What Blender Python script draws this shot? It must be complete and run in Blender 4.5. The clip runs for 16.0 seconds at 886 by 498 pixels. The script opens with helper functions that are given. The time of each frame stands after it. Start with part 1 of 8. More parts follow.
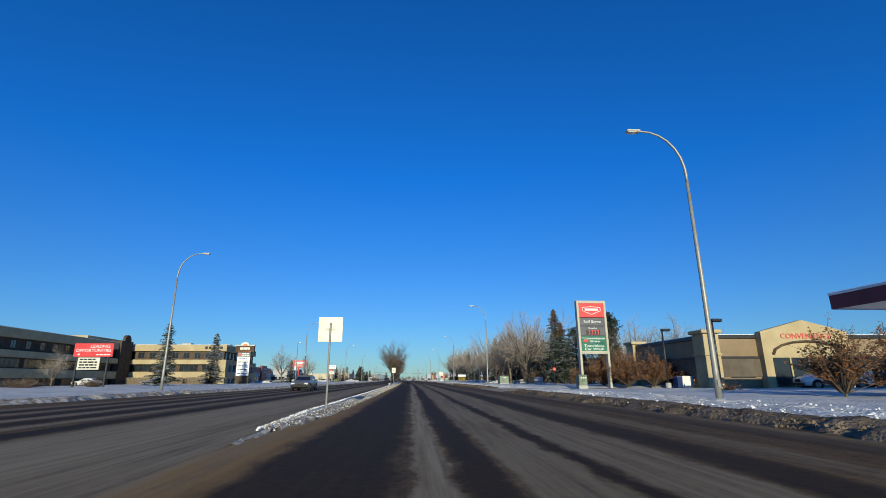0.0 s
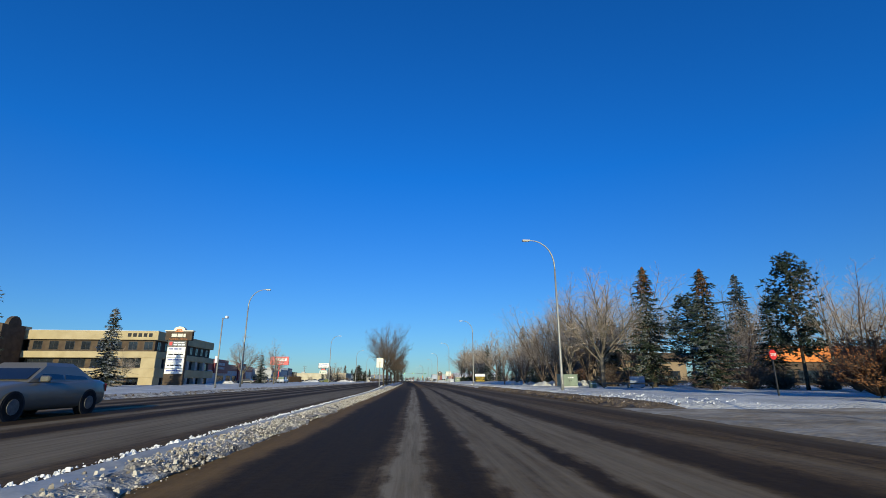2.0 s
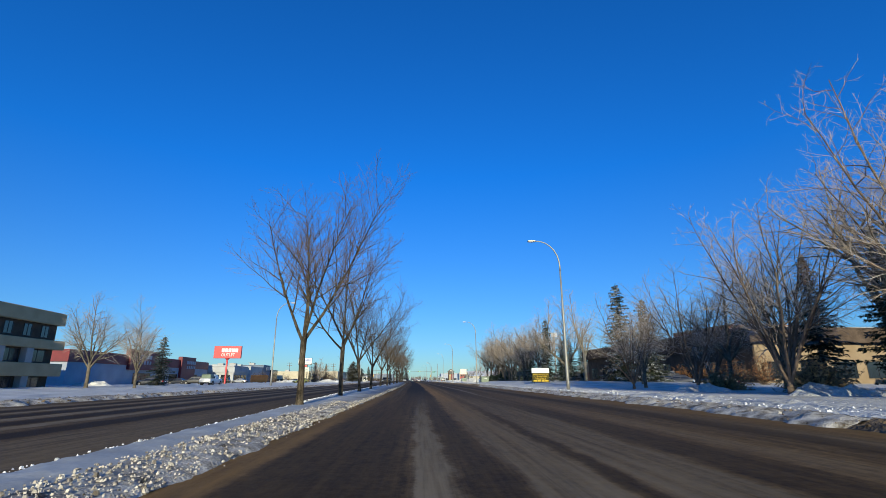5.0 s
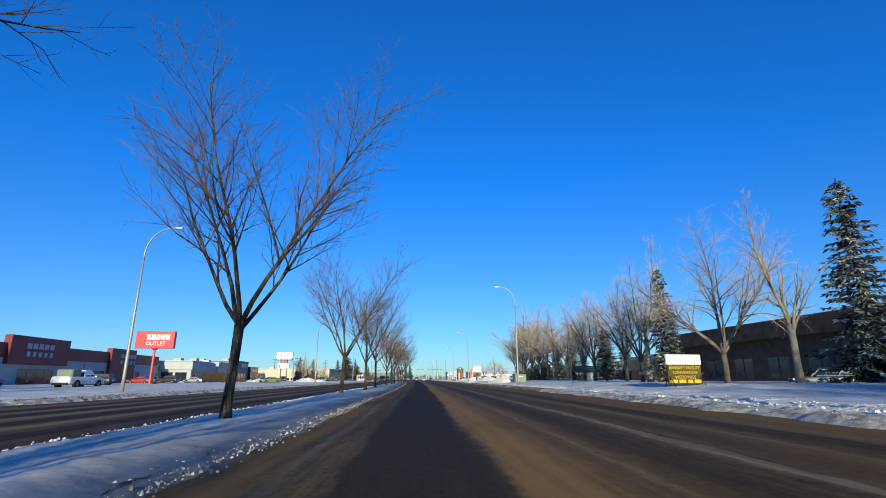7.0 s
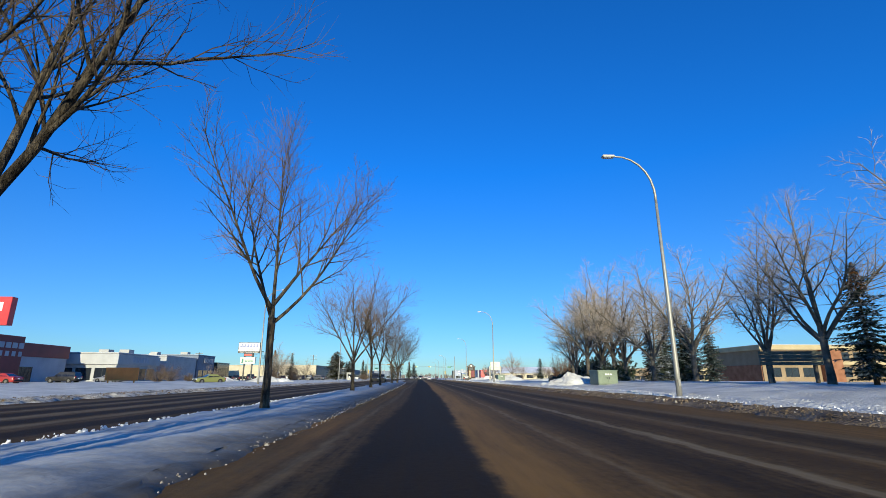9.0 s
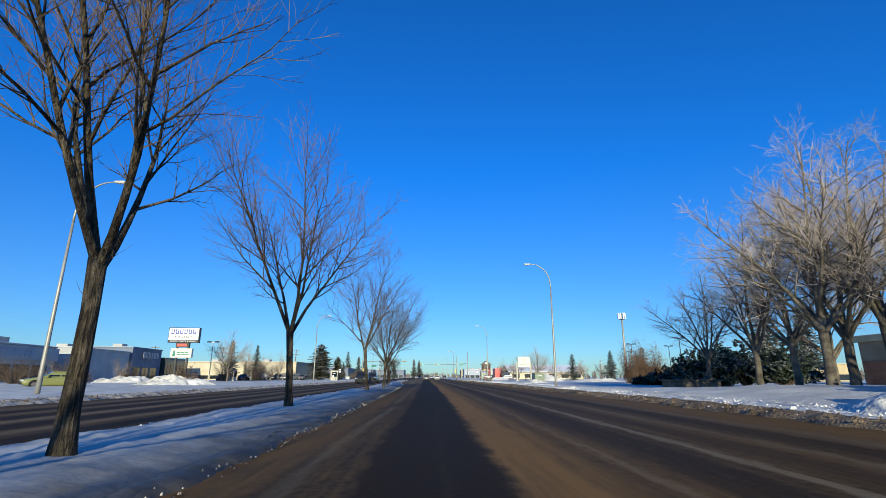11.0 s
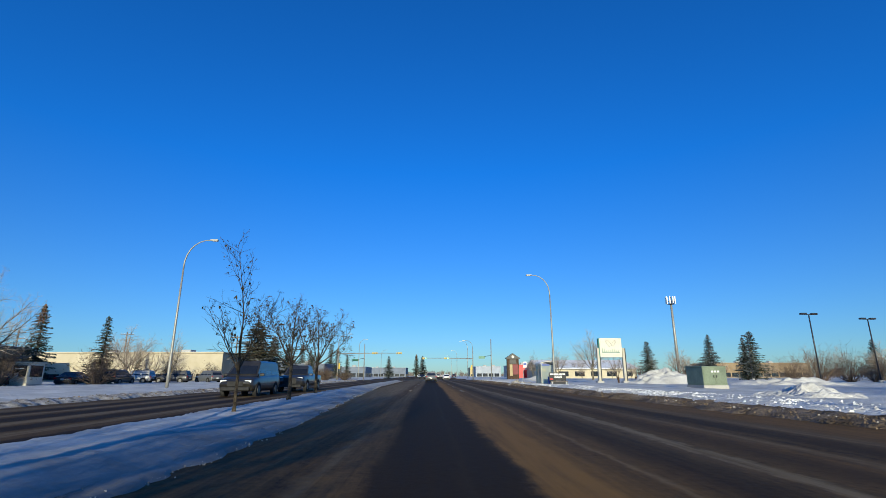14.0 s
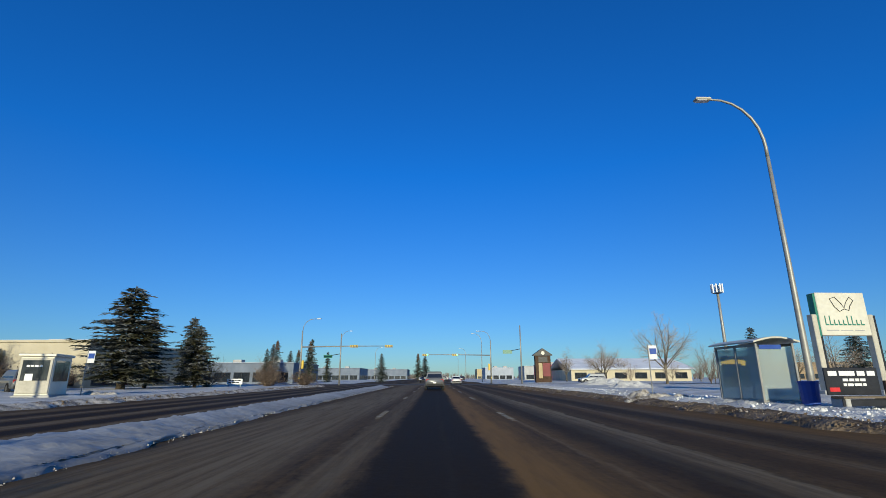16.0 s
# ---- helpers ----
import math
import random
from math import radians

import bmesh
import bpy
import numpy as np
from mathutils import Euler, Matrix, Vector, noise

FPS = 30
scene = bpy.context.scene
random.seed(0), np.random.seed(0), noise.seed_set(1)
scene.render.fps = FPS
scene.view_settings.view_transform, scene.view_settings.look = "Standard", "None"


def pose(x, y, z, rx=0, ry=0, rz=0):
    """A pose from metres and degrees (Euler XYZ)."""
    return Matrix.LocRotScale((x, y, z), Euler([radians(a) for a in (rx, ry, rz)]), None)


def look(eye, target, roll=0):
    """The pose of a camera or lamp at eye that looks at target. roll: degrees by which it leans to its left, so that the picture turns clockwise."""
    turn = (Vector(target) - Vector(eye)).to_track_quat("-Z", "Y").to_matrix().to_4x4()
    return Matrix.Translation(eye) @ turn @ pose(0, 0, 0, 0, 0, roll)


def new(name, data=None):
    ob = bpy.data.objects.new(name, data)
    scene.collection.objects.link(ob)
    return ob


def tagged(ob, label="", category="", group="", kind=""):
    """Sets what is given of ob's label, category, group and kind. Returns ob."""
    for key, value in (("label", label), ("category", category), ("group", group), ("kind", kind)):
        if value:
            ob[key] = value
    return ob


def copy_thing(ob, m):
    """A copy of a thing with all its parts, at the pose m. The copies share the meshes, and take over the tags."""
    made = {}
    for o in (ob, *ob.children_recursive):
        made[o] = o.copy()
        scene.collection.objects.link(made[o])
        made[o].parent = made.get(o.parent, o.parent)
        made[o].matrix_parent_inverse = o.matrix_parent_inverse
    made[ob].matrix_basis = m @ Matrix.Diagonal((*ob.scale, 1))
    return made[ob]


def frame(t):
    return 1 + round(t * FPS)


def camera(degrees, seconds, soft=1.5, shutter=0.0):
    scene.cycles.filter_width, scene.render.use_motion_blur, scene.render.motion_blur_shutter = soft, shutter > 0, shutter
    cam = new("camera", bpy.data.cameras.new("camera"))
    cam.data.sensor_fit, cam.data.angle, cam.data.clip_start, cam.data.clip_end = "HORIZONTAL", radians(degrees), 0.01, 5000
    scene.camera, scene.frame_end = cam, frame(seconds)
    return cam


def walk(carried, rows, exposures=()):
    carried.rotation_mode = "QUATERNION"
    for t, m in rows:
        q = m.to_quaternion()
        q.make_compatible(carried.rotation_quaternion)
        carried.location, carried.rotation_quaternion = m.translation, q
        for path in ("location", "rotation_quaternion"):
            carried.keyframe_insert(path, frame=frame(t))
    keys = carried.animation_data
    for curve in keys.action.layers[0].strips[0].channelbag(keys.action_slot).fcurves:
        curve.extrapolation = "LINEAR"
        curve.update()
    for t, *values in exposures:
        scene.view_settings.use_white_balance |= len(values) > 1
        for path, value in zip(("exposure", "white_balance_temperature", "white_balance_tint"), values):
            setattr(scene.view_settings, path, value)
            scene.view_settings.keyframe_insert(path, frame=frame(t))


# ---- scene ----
cam = camera(85.2, 16.0, soft=0.65)
PATH = [
    (0, (0.520, 0.172, 0.967), (0.505, 2.102, 1.490), -0.26),
    (0.5, (0.002, 9.126, 0.959), (-0.015, 11.056, 1.480), -0.06),
    (1, (-0.566, 18.079, 0.957), (-0.590, 20.010, 1.480), -0.06),
    (1.5, (-1.177, 27.036, 0.957), (-1.206, 28.965, 1.482), -0.07),
    (2, (-1.818, 35.998, 0.959), (-1.851, 37.928, 1.485), -0.07),
    (2.5, (-2.497, 44.978, 0.959), (-2.538, 46.907, 1.488), -0.07),
    (3, (-3.204, 53.960, 0.955), (-3.247, 55.889, 1.483), -0.18),
    (3.5, (-3.911, 62.914, 0.948), (-3.957, 64.842, 1.477), -0.18),
    (4, (-4.626, 71.838, 0.940), (-4.680, 73.767, 1.466), -0.18),
    (6.5, (-8.260, 116.316, 0.971), (-8.320, 118.246, 1.494), -0.09),
    (7, (-8.994, 125.191, 0.977), (-9.070, 127.120, 1.497), -0.10),
    (7.5, (-9.729, 134.071, 0.977), (-9.810, 136.001, 1.494), -0.10),
    (8, (-10.445, 142.956, 0.979), (-10.532, 144.886, 1.496), -0.11),
    (8.5, (-11.163, 151.836, 0.988), (-11.255, 153.766, 1.504), -0.01),
    (9, (-11.945, 160.685, 0.994), (-12.042, 162.615, 1.510), 0.08),
    (9.5, (-12.759, 169.492, 1.012), (-12.861, 171.420, 1.530), 0.08),
    (12, (-16.873, 213.501, 1.089), (-17.002, 215.431, 1.599), 0.16),
    (12.5, (-17.693, 222.306, 1.089), (-17.823, 224.236, 1.598), 0.16),
    (13, (-18.516, 231.093, 1.095), (-18.650, 233.022, 1.602), 0.06),
    (13.5, (-19.345, 239.857, 1.101), (-19.481, 241.786, 1.611), -0.14),
    (14, (-20.176, 248.598, 1.109), (-20.316, 250.527, 1.617), -0.05),
    (14.5, (-20.998, 257.314, 1.114), (-21.143, 259.242, 1.623), -0.15),
    (15, (-21.813, 266.006, 1.119), (-21.961, 267.934, 1.631), -0.25),
    (15.5, (-22.622, 274.677, 1.126), (-22.775, 276.604, 1.639), -0.16),
    (16, (-23.447, 283.331, 1.131), (-23.602, 285.257, 1.648), -0.16),
]
EXPOSURES = [(0, -0.15), (4, -0.07), (6.5, 0.27), (9.5, 0.27), (12, 0.16), (13, 0.1), (14.5, 0.0), (16, -0.17)]
walk(cam, [(t, look(eye, target, roll)) for t, eye, target, roll in PATH], EXPOSURES)

# ---- world, sun ----
SUN_WAY = Vector((-0.09, 1.0, -0.25)).normalized()
world = bpy.data.worlds.new("winter_sky")
scene.world = world
world.use_nodes = True
wn, wl = world.node_tree.nodes, world.node_tree.links
sky = wn.new("ShaderNodeTexSky")
sky.sky_type = "NISHITA"
sky.sun_disc = False
sky.sun_elevation = radians(14.0)
sky.sun_rotation = math.pi - 0.09
sky.altitude = 650
sky.air_density = 1.0
sky.dust_density = 0.25
sky.ozone_density = 2.0
# clear, cold air: deep blue overhead, paler towards the horizon
where, parts_ = wn.new("ShaderNodeTexCoord"), wn.new("ShaderNodeSeparateXYZ")
wl.new(where.outputs["Generated"], parts_.inputs[0])
height = wn.new("ShaderNodeMapRange")
height.inputs[1].default_value, height.inputs[2].default_value = 0.0, 0.4
wl.new(parts_.outputs[2], height.inputs[0])
air = wn.new("ShaderNodeMix")
air.data_type = "RGBA"
air.inputs[6].default_value, air.inputs[7].default_value = (0.385, 0.655, 1.0, 1), (0.07, 0.74, 1.68, 1)
wl.new(height.outputs[0], air.inputs[0])
tint = wn.new("ShaderNodeMix")
tint.data_type, tint.blend_type = "RGBA", "MULTIPLY"
tint.inputs[0].default_value = 1.0
wl.new(air.outputs[2], tint.inputs[7])
wl.new(sky.outputs[0], tint.inputs[6])
wl.new(tint.outputs[2], wn["Background"].inputs["Color"])
wn["Background"].inputs["Strength"].default_value = 0.11
sun = new("sun", bpy.data.lights.new("sun", "SUN"))
sun.data.energy = 5.0
sun.data.angle = radians(0.5)
sun.data.color = (1.0, 0.945, 0.68)
sun.matrix_world = look((0, 0, 0), SUN_WAY)


# ---- materials ----
def mat(name, dark, light, scale=3.0, rough=0.7, metal=0.0, bump=0.15, fine=8.0, vary=0.0, coat=0.0, spec=0.5, depth=0.02):
    """A surface with tone at two scales, fine relief and uneven gloss."""
    m = bpy.data.materials.new(name)
    m.use_nodes = True
    n, l = m.node_tree.nodes, m.node_tree.links
    b = n["Principled BSDF"]
    co = n.new("ShaderNodeTexCoord")
    big, small = n.new("ShaderNodeTexNoise"), n.new("ShaderNodeTexNoise")
    big.inputs["Scale"].default_value, small.inputs["Scale"].default_value = scale, scale * fine
    big.inputs["Detail"].default_value, small.inputs["Detail"].default_value = 5, 3
    for k in (big, small):
        l.new(co.outputs["Object"], k.inputs["Vector"])
    add = n.new("ShaderNodeMath")
    add.operation = "MULTIPLY_ADD"
    add.inputs[1].default_value = 0.45
    l.new(small.outputs[0], add.inputs[0])
    l.new(big.outputs[0], add.inputs[2])
    ramp = n.new("ShaderNodeMapRange")
    ramp.inputs[1].default_value, ramp.inputs[2].default_value = 0.5, 0.95
    l.new(add.outputs[0], ramp.inputs[0])
    mix = n.new("ShaderNodeMix")
    mix.data_type = "RGBA"
    mix.inputs[6].default_value, mix.inputs[7].default_value = (*dark, 1), (*light, 1)
    l.new(ramp.outputs[0], mix.inputs[0])
    out = mix.outputs[2]
    if vary:
        info, hue = n.new("ShaderNodeObjectInfo"), n.new("ShaderNodeHueSaturation")
        mr = n.new("ShaderNodeMapRange")
        mr.inputs[3].default_value, mr.inputs[4].default_value = 1 - vary, 1 + vary
        l.new(info.outputs["Random"], mr.inputs[0])
        l.new(mr.outputs[0], hue.inputs["Value"])
        l.new(out, hue.inputs["Color"])
        out = hue.outputs[0]
    l.new(out, b.inputs["Base Color"])
    rr = n.new("ShaderNodeMapRange")
    rr.inputs[3].default_value, rr.inputs[4].default_value = max(rough - 0.12, 0.03), min(rough + 0.12, 1)
    l.new(small.outputs[0], rr.inputs[0])
    l.new(rr.outputs[0], b.inputs["Roughness"])
    b.inputs["Metallic"].default_value = metal
    b.inputs["Coat Weight"].default_value = coat
    b.inputs["Specular IOR Level"].default_value = 0.12 if rough >= 0.6 and spec == 0.5 else spec
    if bump:
        bp = n.new("ShaderNodeBump")
        bp.inputs["Strength"].default_value, bp.inputs["Distance"].default_value = bump, depth
        l.new(small.outputs[0], bp.inputs["Height"])
        l.new(bp.outputs[0], b.inputs["Normal"])
    return m


def frosted(m, amount=0.55, low=0.35, high=0.9):
    """Snow that lies on what faces upwards, in patches."""
    n, l = m.node_tree.nodes, m.node_tree.links
    b = n["Principled BSDF"]
    old = b.inputs["Base Color"].links[0].from_socket
    geo, sep = n.new("ShaderNodeNewGeometry"), n.new("ShaderNodeSeparateXYZ")
    l.new(geo.outputs["Normal"], sep.inputs[0])
    ab = n.new("ShaderNodeMath")
    ab.operation = "ABSOLUTE"
    l.new(sep.outputs[2], ab.inputs[0])
    up = n.new("ShaderNodeMapRange")
    up.inputs[1].default_value, up.inputs[2].default_value, up.inputs[4].default_value = low, high, amount
    l.new(ab.outputs[0], up.inputs[0])
    tex, cut = n.new("ShaderNodeTexNoise"), n.new("ShaderNodeMapRange")
    tex.inputs["Scale"].default_value = 0.9
    co = n.new("ShaderNodeTexCoord")
    l.new(co.outputs["Object"], tex.inputs["Vector"])
    cut.inputs[1].default_value, cut.inputs[2].default_value = 0.42, 0.6
    l.new(tex.outputs[0], cut.inputs[0])
    mul = n.new("ShaderNodeMath")
    mul.operation = "MULTIPLY"
    l.new(up.outputs[0], mul.inputs[0])
    l.new(cut.outputs[0], mul.inputs[1])
    mix = n.new("ShaderNodeMix")
    mix.data_type = "RGBA"
    mix.inputs[7].default_value = (0.8, 0.83, 0.87, 1)
    l.new(mul.outputs[0], mix.inputs[0])
    l.new(old, mix.inputs[6])
    l.new(mix.outputs[2], b.inputs["Base Color"])
    return m


def furrowed(m):
    """Long upright furrows and pale scuffs in bark."""
    n, l = m.node_tree.nodes, m.node_tree.links
    b = n["Principled BSDF"]
    co, mp, ridge = n.new("ShaderNodeTexCoord"), n.new("ShaderNodeMapping"), n.new("ShaderNodeTexNoise")
    mp.inputs["Scale"].default_value = (26, 26, 3.2)
    ridge.inputs["Scale"].default_value, ridge.inputs["Detail"].default_value, ridge.inputs["Distortion"].default_value = 1.0, 4, 0.6
    l.new(co.outputs["Object"], mp.inputs[0])
    l.new(mp.outputs[0], ridge.inputs["Vector"])
    cut = n.new("ShaderNodeMapRange")
    cut.inputs[1].default_value, cut.inputs[2].default_value, cut.inputs[3].default_value, cut.inputs[4].default_value = 0.38, 0.62, 0.45, 1.35
    l.new(ridge.outputs[0], cut.inputs[0])
    mul = n.new("ShaderNodeMix")
    mul.data_type, mul.blend_type = "RGBA", "MULTIPLY"
    mul.inputs[0].default_value = 1.0
    l.new(b.inputs["Base Color"].links[0].from_socket, mul.inputs[6])
    l.new(cut.outputs[0], mul.inputs[7])
    l.new(mul.outputs[2], b.inputs["Base Color"])
    bp = n.new("ShaderNodeBump")
    bp.inputs["Strength"].default_value, bp.inputs["Distance"].default_value = 1.0, 0.05
    l.new(ridge.outputs[0], bp.inputs["Height"])
    l.new(bp.outputs[0], b.inputs["Normal"])
    return m


def glow(name, colour, strength):
    m = bpy.data.materials.new(name)
    m.use_nodes = True
    b = m.node_tree.nodes["Principled BSDF"]
    b.inputs["Base Color"].default_value = (*colour, 1)
    b.inputs["Emission Color"].default_value = (*colour, 1)
    b.inputs["Emission Strength"].default_value = strength
    return m


SNOW = mat("snow", (0.42, 0.405, 0.375), (0.69, 0.67, 0.63), 0.5, 0.65, bump=1.0, fine=20, depth=0.07)
SNOW_FIELD = mat("snow_field", (0.36, 0.38, 0.39), (0.58, 0.6, 0.605), 0.12, 0.65, bump=0.6, fine=30)
DIRTY = mat("dirty_snow", (0.06, 0.04, 0.023), (0.25, 0.185, 0.125), 1.3, 0.8, bump=1.0, fine=9, depth=0.08)
GRIT = mat("gritty_ice", (0.08, 0.06, 0.04), (0.68, 0.62, 0.53), 3.0, 0.75, bump=1.0, fine=9, depth=0.025)


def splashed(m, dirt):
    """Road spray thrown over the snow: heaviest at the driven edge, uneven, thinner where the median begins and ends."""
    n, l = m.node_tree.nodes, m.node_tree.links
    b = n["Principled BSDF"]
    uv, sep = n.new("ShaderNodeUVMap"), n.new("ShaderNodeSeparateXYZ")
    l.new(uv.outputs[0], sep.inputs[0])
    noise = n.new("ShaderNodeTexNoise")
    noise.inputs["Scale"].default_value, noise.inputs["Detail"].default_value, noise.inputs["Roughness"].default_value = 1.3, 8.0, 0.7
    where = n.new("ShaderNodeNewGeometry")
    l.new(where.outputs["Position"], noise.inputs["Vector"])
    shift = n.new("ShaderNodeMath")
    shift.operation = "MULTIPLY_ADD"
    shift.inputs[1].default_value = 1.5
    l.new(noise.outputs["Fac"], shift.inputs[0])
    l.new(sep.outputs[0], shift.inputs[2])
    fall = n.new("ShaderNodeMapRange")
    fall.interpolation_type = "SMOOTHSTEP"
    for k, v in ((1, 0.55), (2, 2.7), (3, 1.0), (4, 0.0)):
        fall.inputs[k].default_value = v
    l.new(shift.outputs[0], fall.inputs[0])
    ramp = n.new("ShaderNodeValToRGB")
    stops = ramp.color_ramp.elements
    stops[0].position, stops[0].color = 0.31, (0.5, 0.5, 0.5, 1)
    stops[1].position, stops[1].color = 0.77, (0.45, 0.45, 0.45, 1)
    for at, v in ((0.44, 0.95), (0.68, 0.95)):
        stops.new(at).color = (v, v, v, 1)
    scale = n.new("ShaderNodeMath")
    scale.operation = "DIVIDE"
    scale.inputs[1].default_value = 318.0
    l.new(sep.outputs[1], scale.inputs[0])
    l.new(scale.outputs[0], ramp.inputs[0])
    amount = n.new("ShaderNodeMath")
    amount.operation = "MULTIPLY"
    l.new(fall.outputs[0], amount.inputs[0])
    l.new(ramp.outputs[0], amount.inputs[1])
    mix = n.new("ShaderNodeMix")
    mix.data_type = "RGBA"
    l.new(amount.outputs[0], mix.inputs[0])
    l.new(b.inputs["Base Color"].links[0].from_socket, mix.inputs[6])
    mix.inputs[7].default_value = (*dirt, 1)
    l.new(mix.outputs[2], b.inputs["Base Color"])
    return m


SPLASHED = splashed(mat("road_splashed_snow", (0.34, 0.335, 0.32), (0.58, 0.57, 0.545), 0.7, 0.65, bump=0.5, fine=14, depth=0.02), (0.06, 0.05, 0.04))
STEEL = mat("galvanised_steel", (0.25, 0.24, 0.215), (0.36, 0.35, 0.315), 2.0, 0.5, 0.35, bump=0.05)
BLACK = mat("black_paint", (0.012, 0.012, 0.013), (0.03, 0.03, 0.032), 3, 0.45, bump=0.05)
DARKMETAL = mat("dark_metal", (0.03, 0.032, 0.035), (0.07, 0.07, 0.075), 3, 0.4, 0.6, bump=0.05)
WHITE = mat("white_panel", (0.7, 0.69, 0.66), (0.82, 0.81, 0.78), 0.8, 0.45, bump=0.05)
PALEWALL = mat("pale_render", (0.36, 0.36, 0.355), (0.47, 0.468, 0.46), 0.5, 0.8, bump=0.15, fine=30)
CREAM = mat("cream_stucco", (0.39, 0.305, 0.17), (0.5, 0.405, 0.245), 0.5, 0.85, bump=0.3, fine=30)
TAN = mat("tan_stucco", (0.23, 0.165, 0.098), (0.32, 0.235, 0.15), 0.5, 0.85, bump=0.3, fine=30)
PALECREAM = mat("pale_cream_cladding", (0.46, 0.4, 0.28), (0.57, 0.5, 0.37), 0.5, 0.8, bump=0.2, fine=30)
BLUEPANEL = mat("blue_grey_panel", (0.13, 0.155, 0.2), (0.19, 0.22, 0.27), 0.5, 0.6, bump=0.1, fine=20)
BROWN = mat("brown_brick", (0.07, 0.049, 0.035), (0.12, 0.087, 0.06), 1.2, 0.85, bump=0.5, fine=14)
CONCRETE = mat("concrete", (0.33, 0.32, 0.3), (0.46, 0.45, 0.42), 0.6, 0.85, bump=0.3, fine=20)
GREYBLUE = mat("grey_blue_siding", (0.3, 0.33, 0.38), (0.4, 0.43, 0.48), 0.4, 0.7, bump=0.2, fine=20)
REDWALL = mat("dark_red_cladding", (0.13, 0.012, 0.015), (0.2, 0.02, 0.025), 0.6, 0.55, bump=0.15, fine=20)
REDSIGN = mat("red_sign_face", (0.55, 0.03, 0.03), (0.68, 0.05, 0.05), 0.7, 0.4, bump=0.03)
GREENSIGN = mat("green_sign_face", (0.01, 0.12, 0.07), (0.015, 0.17, 0.1), 0.7, 0.4, bump=0.03)
GREYSIGN = mat("grey_sign_face", (0.07, 0.075, 0.08), (0.11, 0.115, 0.12), 0.7, 0.4, bump=0.03)
YELLOW = mat("yellow_sign_face", (0.5, 0.32, 0.02), (0.68, 0.45, 0.04), 2.5, 0.5, bump=0.05)
BLUESIGN = mat("blue_sign_face", (0.02, 0.06, 0.28), (0.03, 0.09, 0.36), 0.7, 0.4, bump=0.03)
IVORY = mat("ivory_sign_face", (0.58, 0.54, 0.43), (0.7, 0.66, 0.54), 0.6, 0.45, bump=0.04)
FRAMEGREY = mat("weathered_cream_paint", (0.42, 0.38, 0.3), (0.55, 0.51, 0.42), 1.2, 0.6, bump=0.06)
HAY = mat("dry_straw_growth", (0.2, 0.13, 0.06), (0.42, 0.3, 0.15), 1.6, 0.85, bump=0.1, vary=0.1)
MUD = mat("muddy_driveway_snow", (0.2, 0.145, 0.085), (0.45, 0.39, 0.31), 0.6, 0.85, bump=0.8, fine=9, depth=0.04)
ORANGE = mat("orange_paint", (0.6, 0.16, 0.02), (0.75, 0.24, 0.04), 0.8, 0.5, bump=0.03)
ALU = mat("sign_back_aluminium", (0.5, 0.46, 0.36), (0.64, 0.59, 0.48), 1.6, 0.45, 0.15, bump=0.05)
GREENBOX = mat("green_cabinet_paint", (0.12, 0.155, 0.105), (0.2, 0.245, 0.17), 1.2, 0.55, bump=0.1, vary=0.1)
GLASS = mat("window_glass", (0.01, 0.013, 0.017), (0.025, 0.03, 0.036), 0.3, 0.12, bump=0.0, spec=0.8)
CARGLASS = mat("car_glass", (0.008, 0.009, 0.01), (0.016, 0.018, 0.02), 0.5, 0.12, bump=0.0, spec=0.9)
RUBBER = mat("tyre_rubber", (0.012, 0.012, 0.012), (0.03, 0.029, 0.028), 5, 0.85, bump=0.2)
TRIM = mat("dark_plastic", (0.02, 0.02, 0.021), (0.04, 0.04, 0.042), 5, 0.6, bump=0.1)
BARK = furrowed(mat("elm_bark", (0.03, 0.024, 0.017), (0.15, 0.118, 0.08), 3.0, 0.95, bump=1.0, fine=9, vary=0.12))
GREYBARK = mat("grey_ash_bark", (0.06, 0.05, 0.037), (0.22, 0.185, 0.14), 2.4, 0.95, bump=0.8, fine=9, vary=0.12)
TWIG = mat("twig_bark", (0.08, 0.056, 0.042), (0.21, 0.155, 0.115), 0.6, 0.9, bump=0.2, vary=0.15)
PALEBARK = mat("pale_poplar_bark", (0.16, 0.13, 0.09), (0.36, 0.31, 0.23), 1.8, 0.9, bump=0.7, vary=0.1)
PALETWIG = frosted(mat("frosty_twigs", (0.24, 0.18, 0.13), (0.58, 0.47, 0.37), 0.6, 0.9, bump=0.2, vary=0.15), 0.45, 0.25, 0.85)
RUSTLEAF = mat("dry_rust_leaves", (0.11, 0.045, 0.02), (0.28, 0.13, 0.055), 1.6, 0.8, bump=0.1, vary=0.1)
NEEDLE = frosted(mat("spruce_needles", (0.011, 0.021, 0.013), (0.045, 0.063, 0.038), 1.2, 0.8, bump=0.3, vary=0.15), 0.4, 0.5, 1.0)
NEEDLE_SNOW = frosted(mat("snowy_spruce_needles", (0.015, 0.024, 0.018), (0.05, 0.06, 0.042), 1.2, 0.8, bump=0.3, vary=0.12), 0.65)
BLUENEEDLE = frosted(mat("blue_spruce_needles", (0.012, 0.022, 0.02), (0.045, 0.065, 0.058), 1.2, 0.8, bump=0.3, vary=0.15), 0.35)
OLDNEEDLE = frosted(mat("brown_green_needles", (0.018, 0.022, 0.01), (0.065, 0.06, 0.03), 1.2, 0.8, bump=0.3, vary=0.12), 0.3)
CONE = mat("brown_cones", (0.12, 0.05, 0.02), (0.22, 0.1, 0.04), 3, 0.8, bump=0.3)
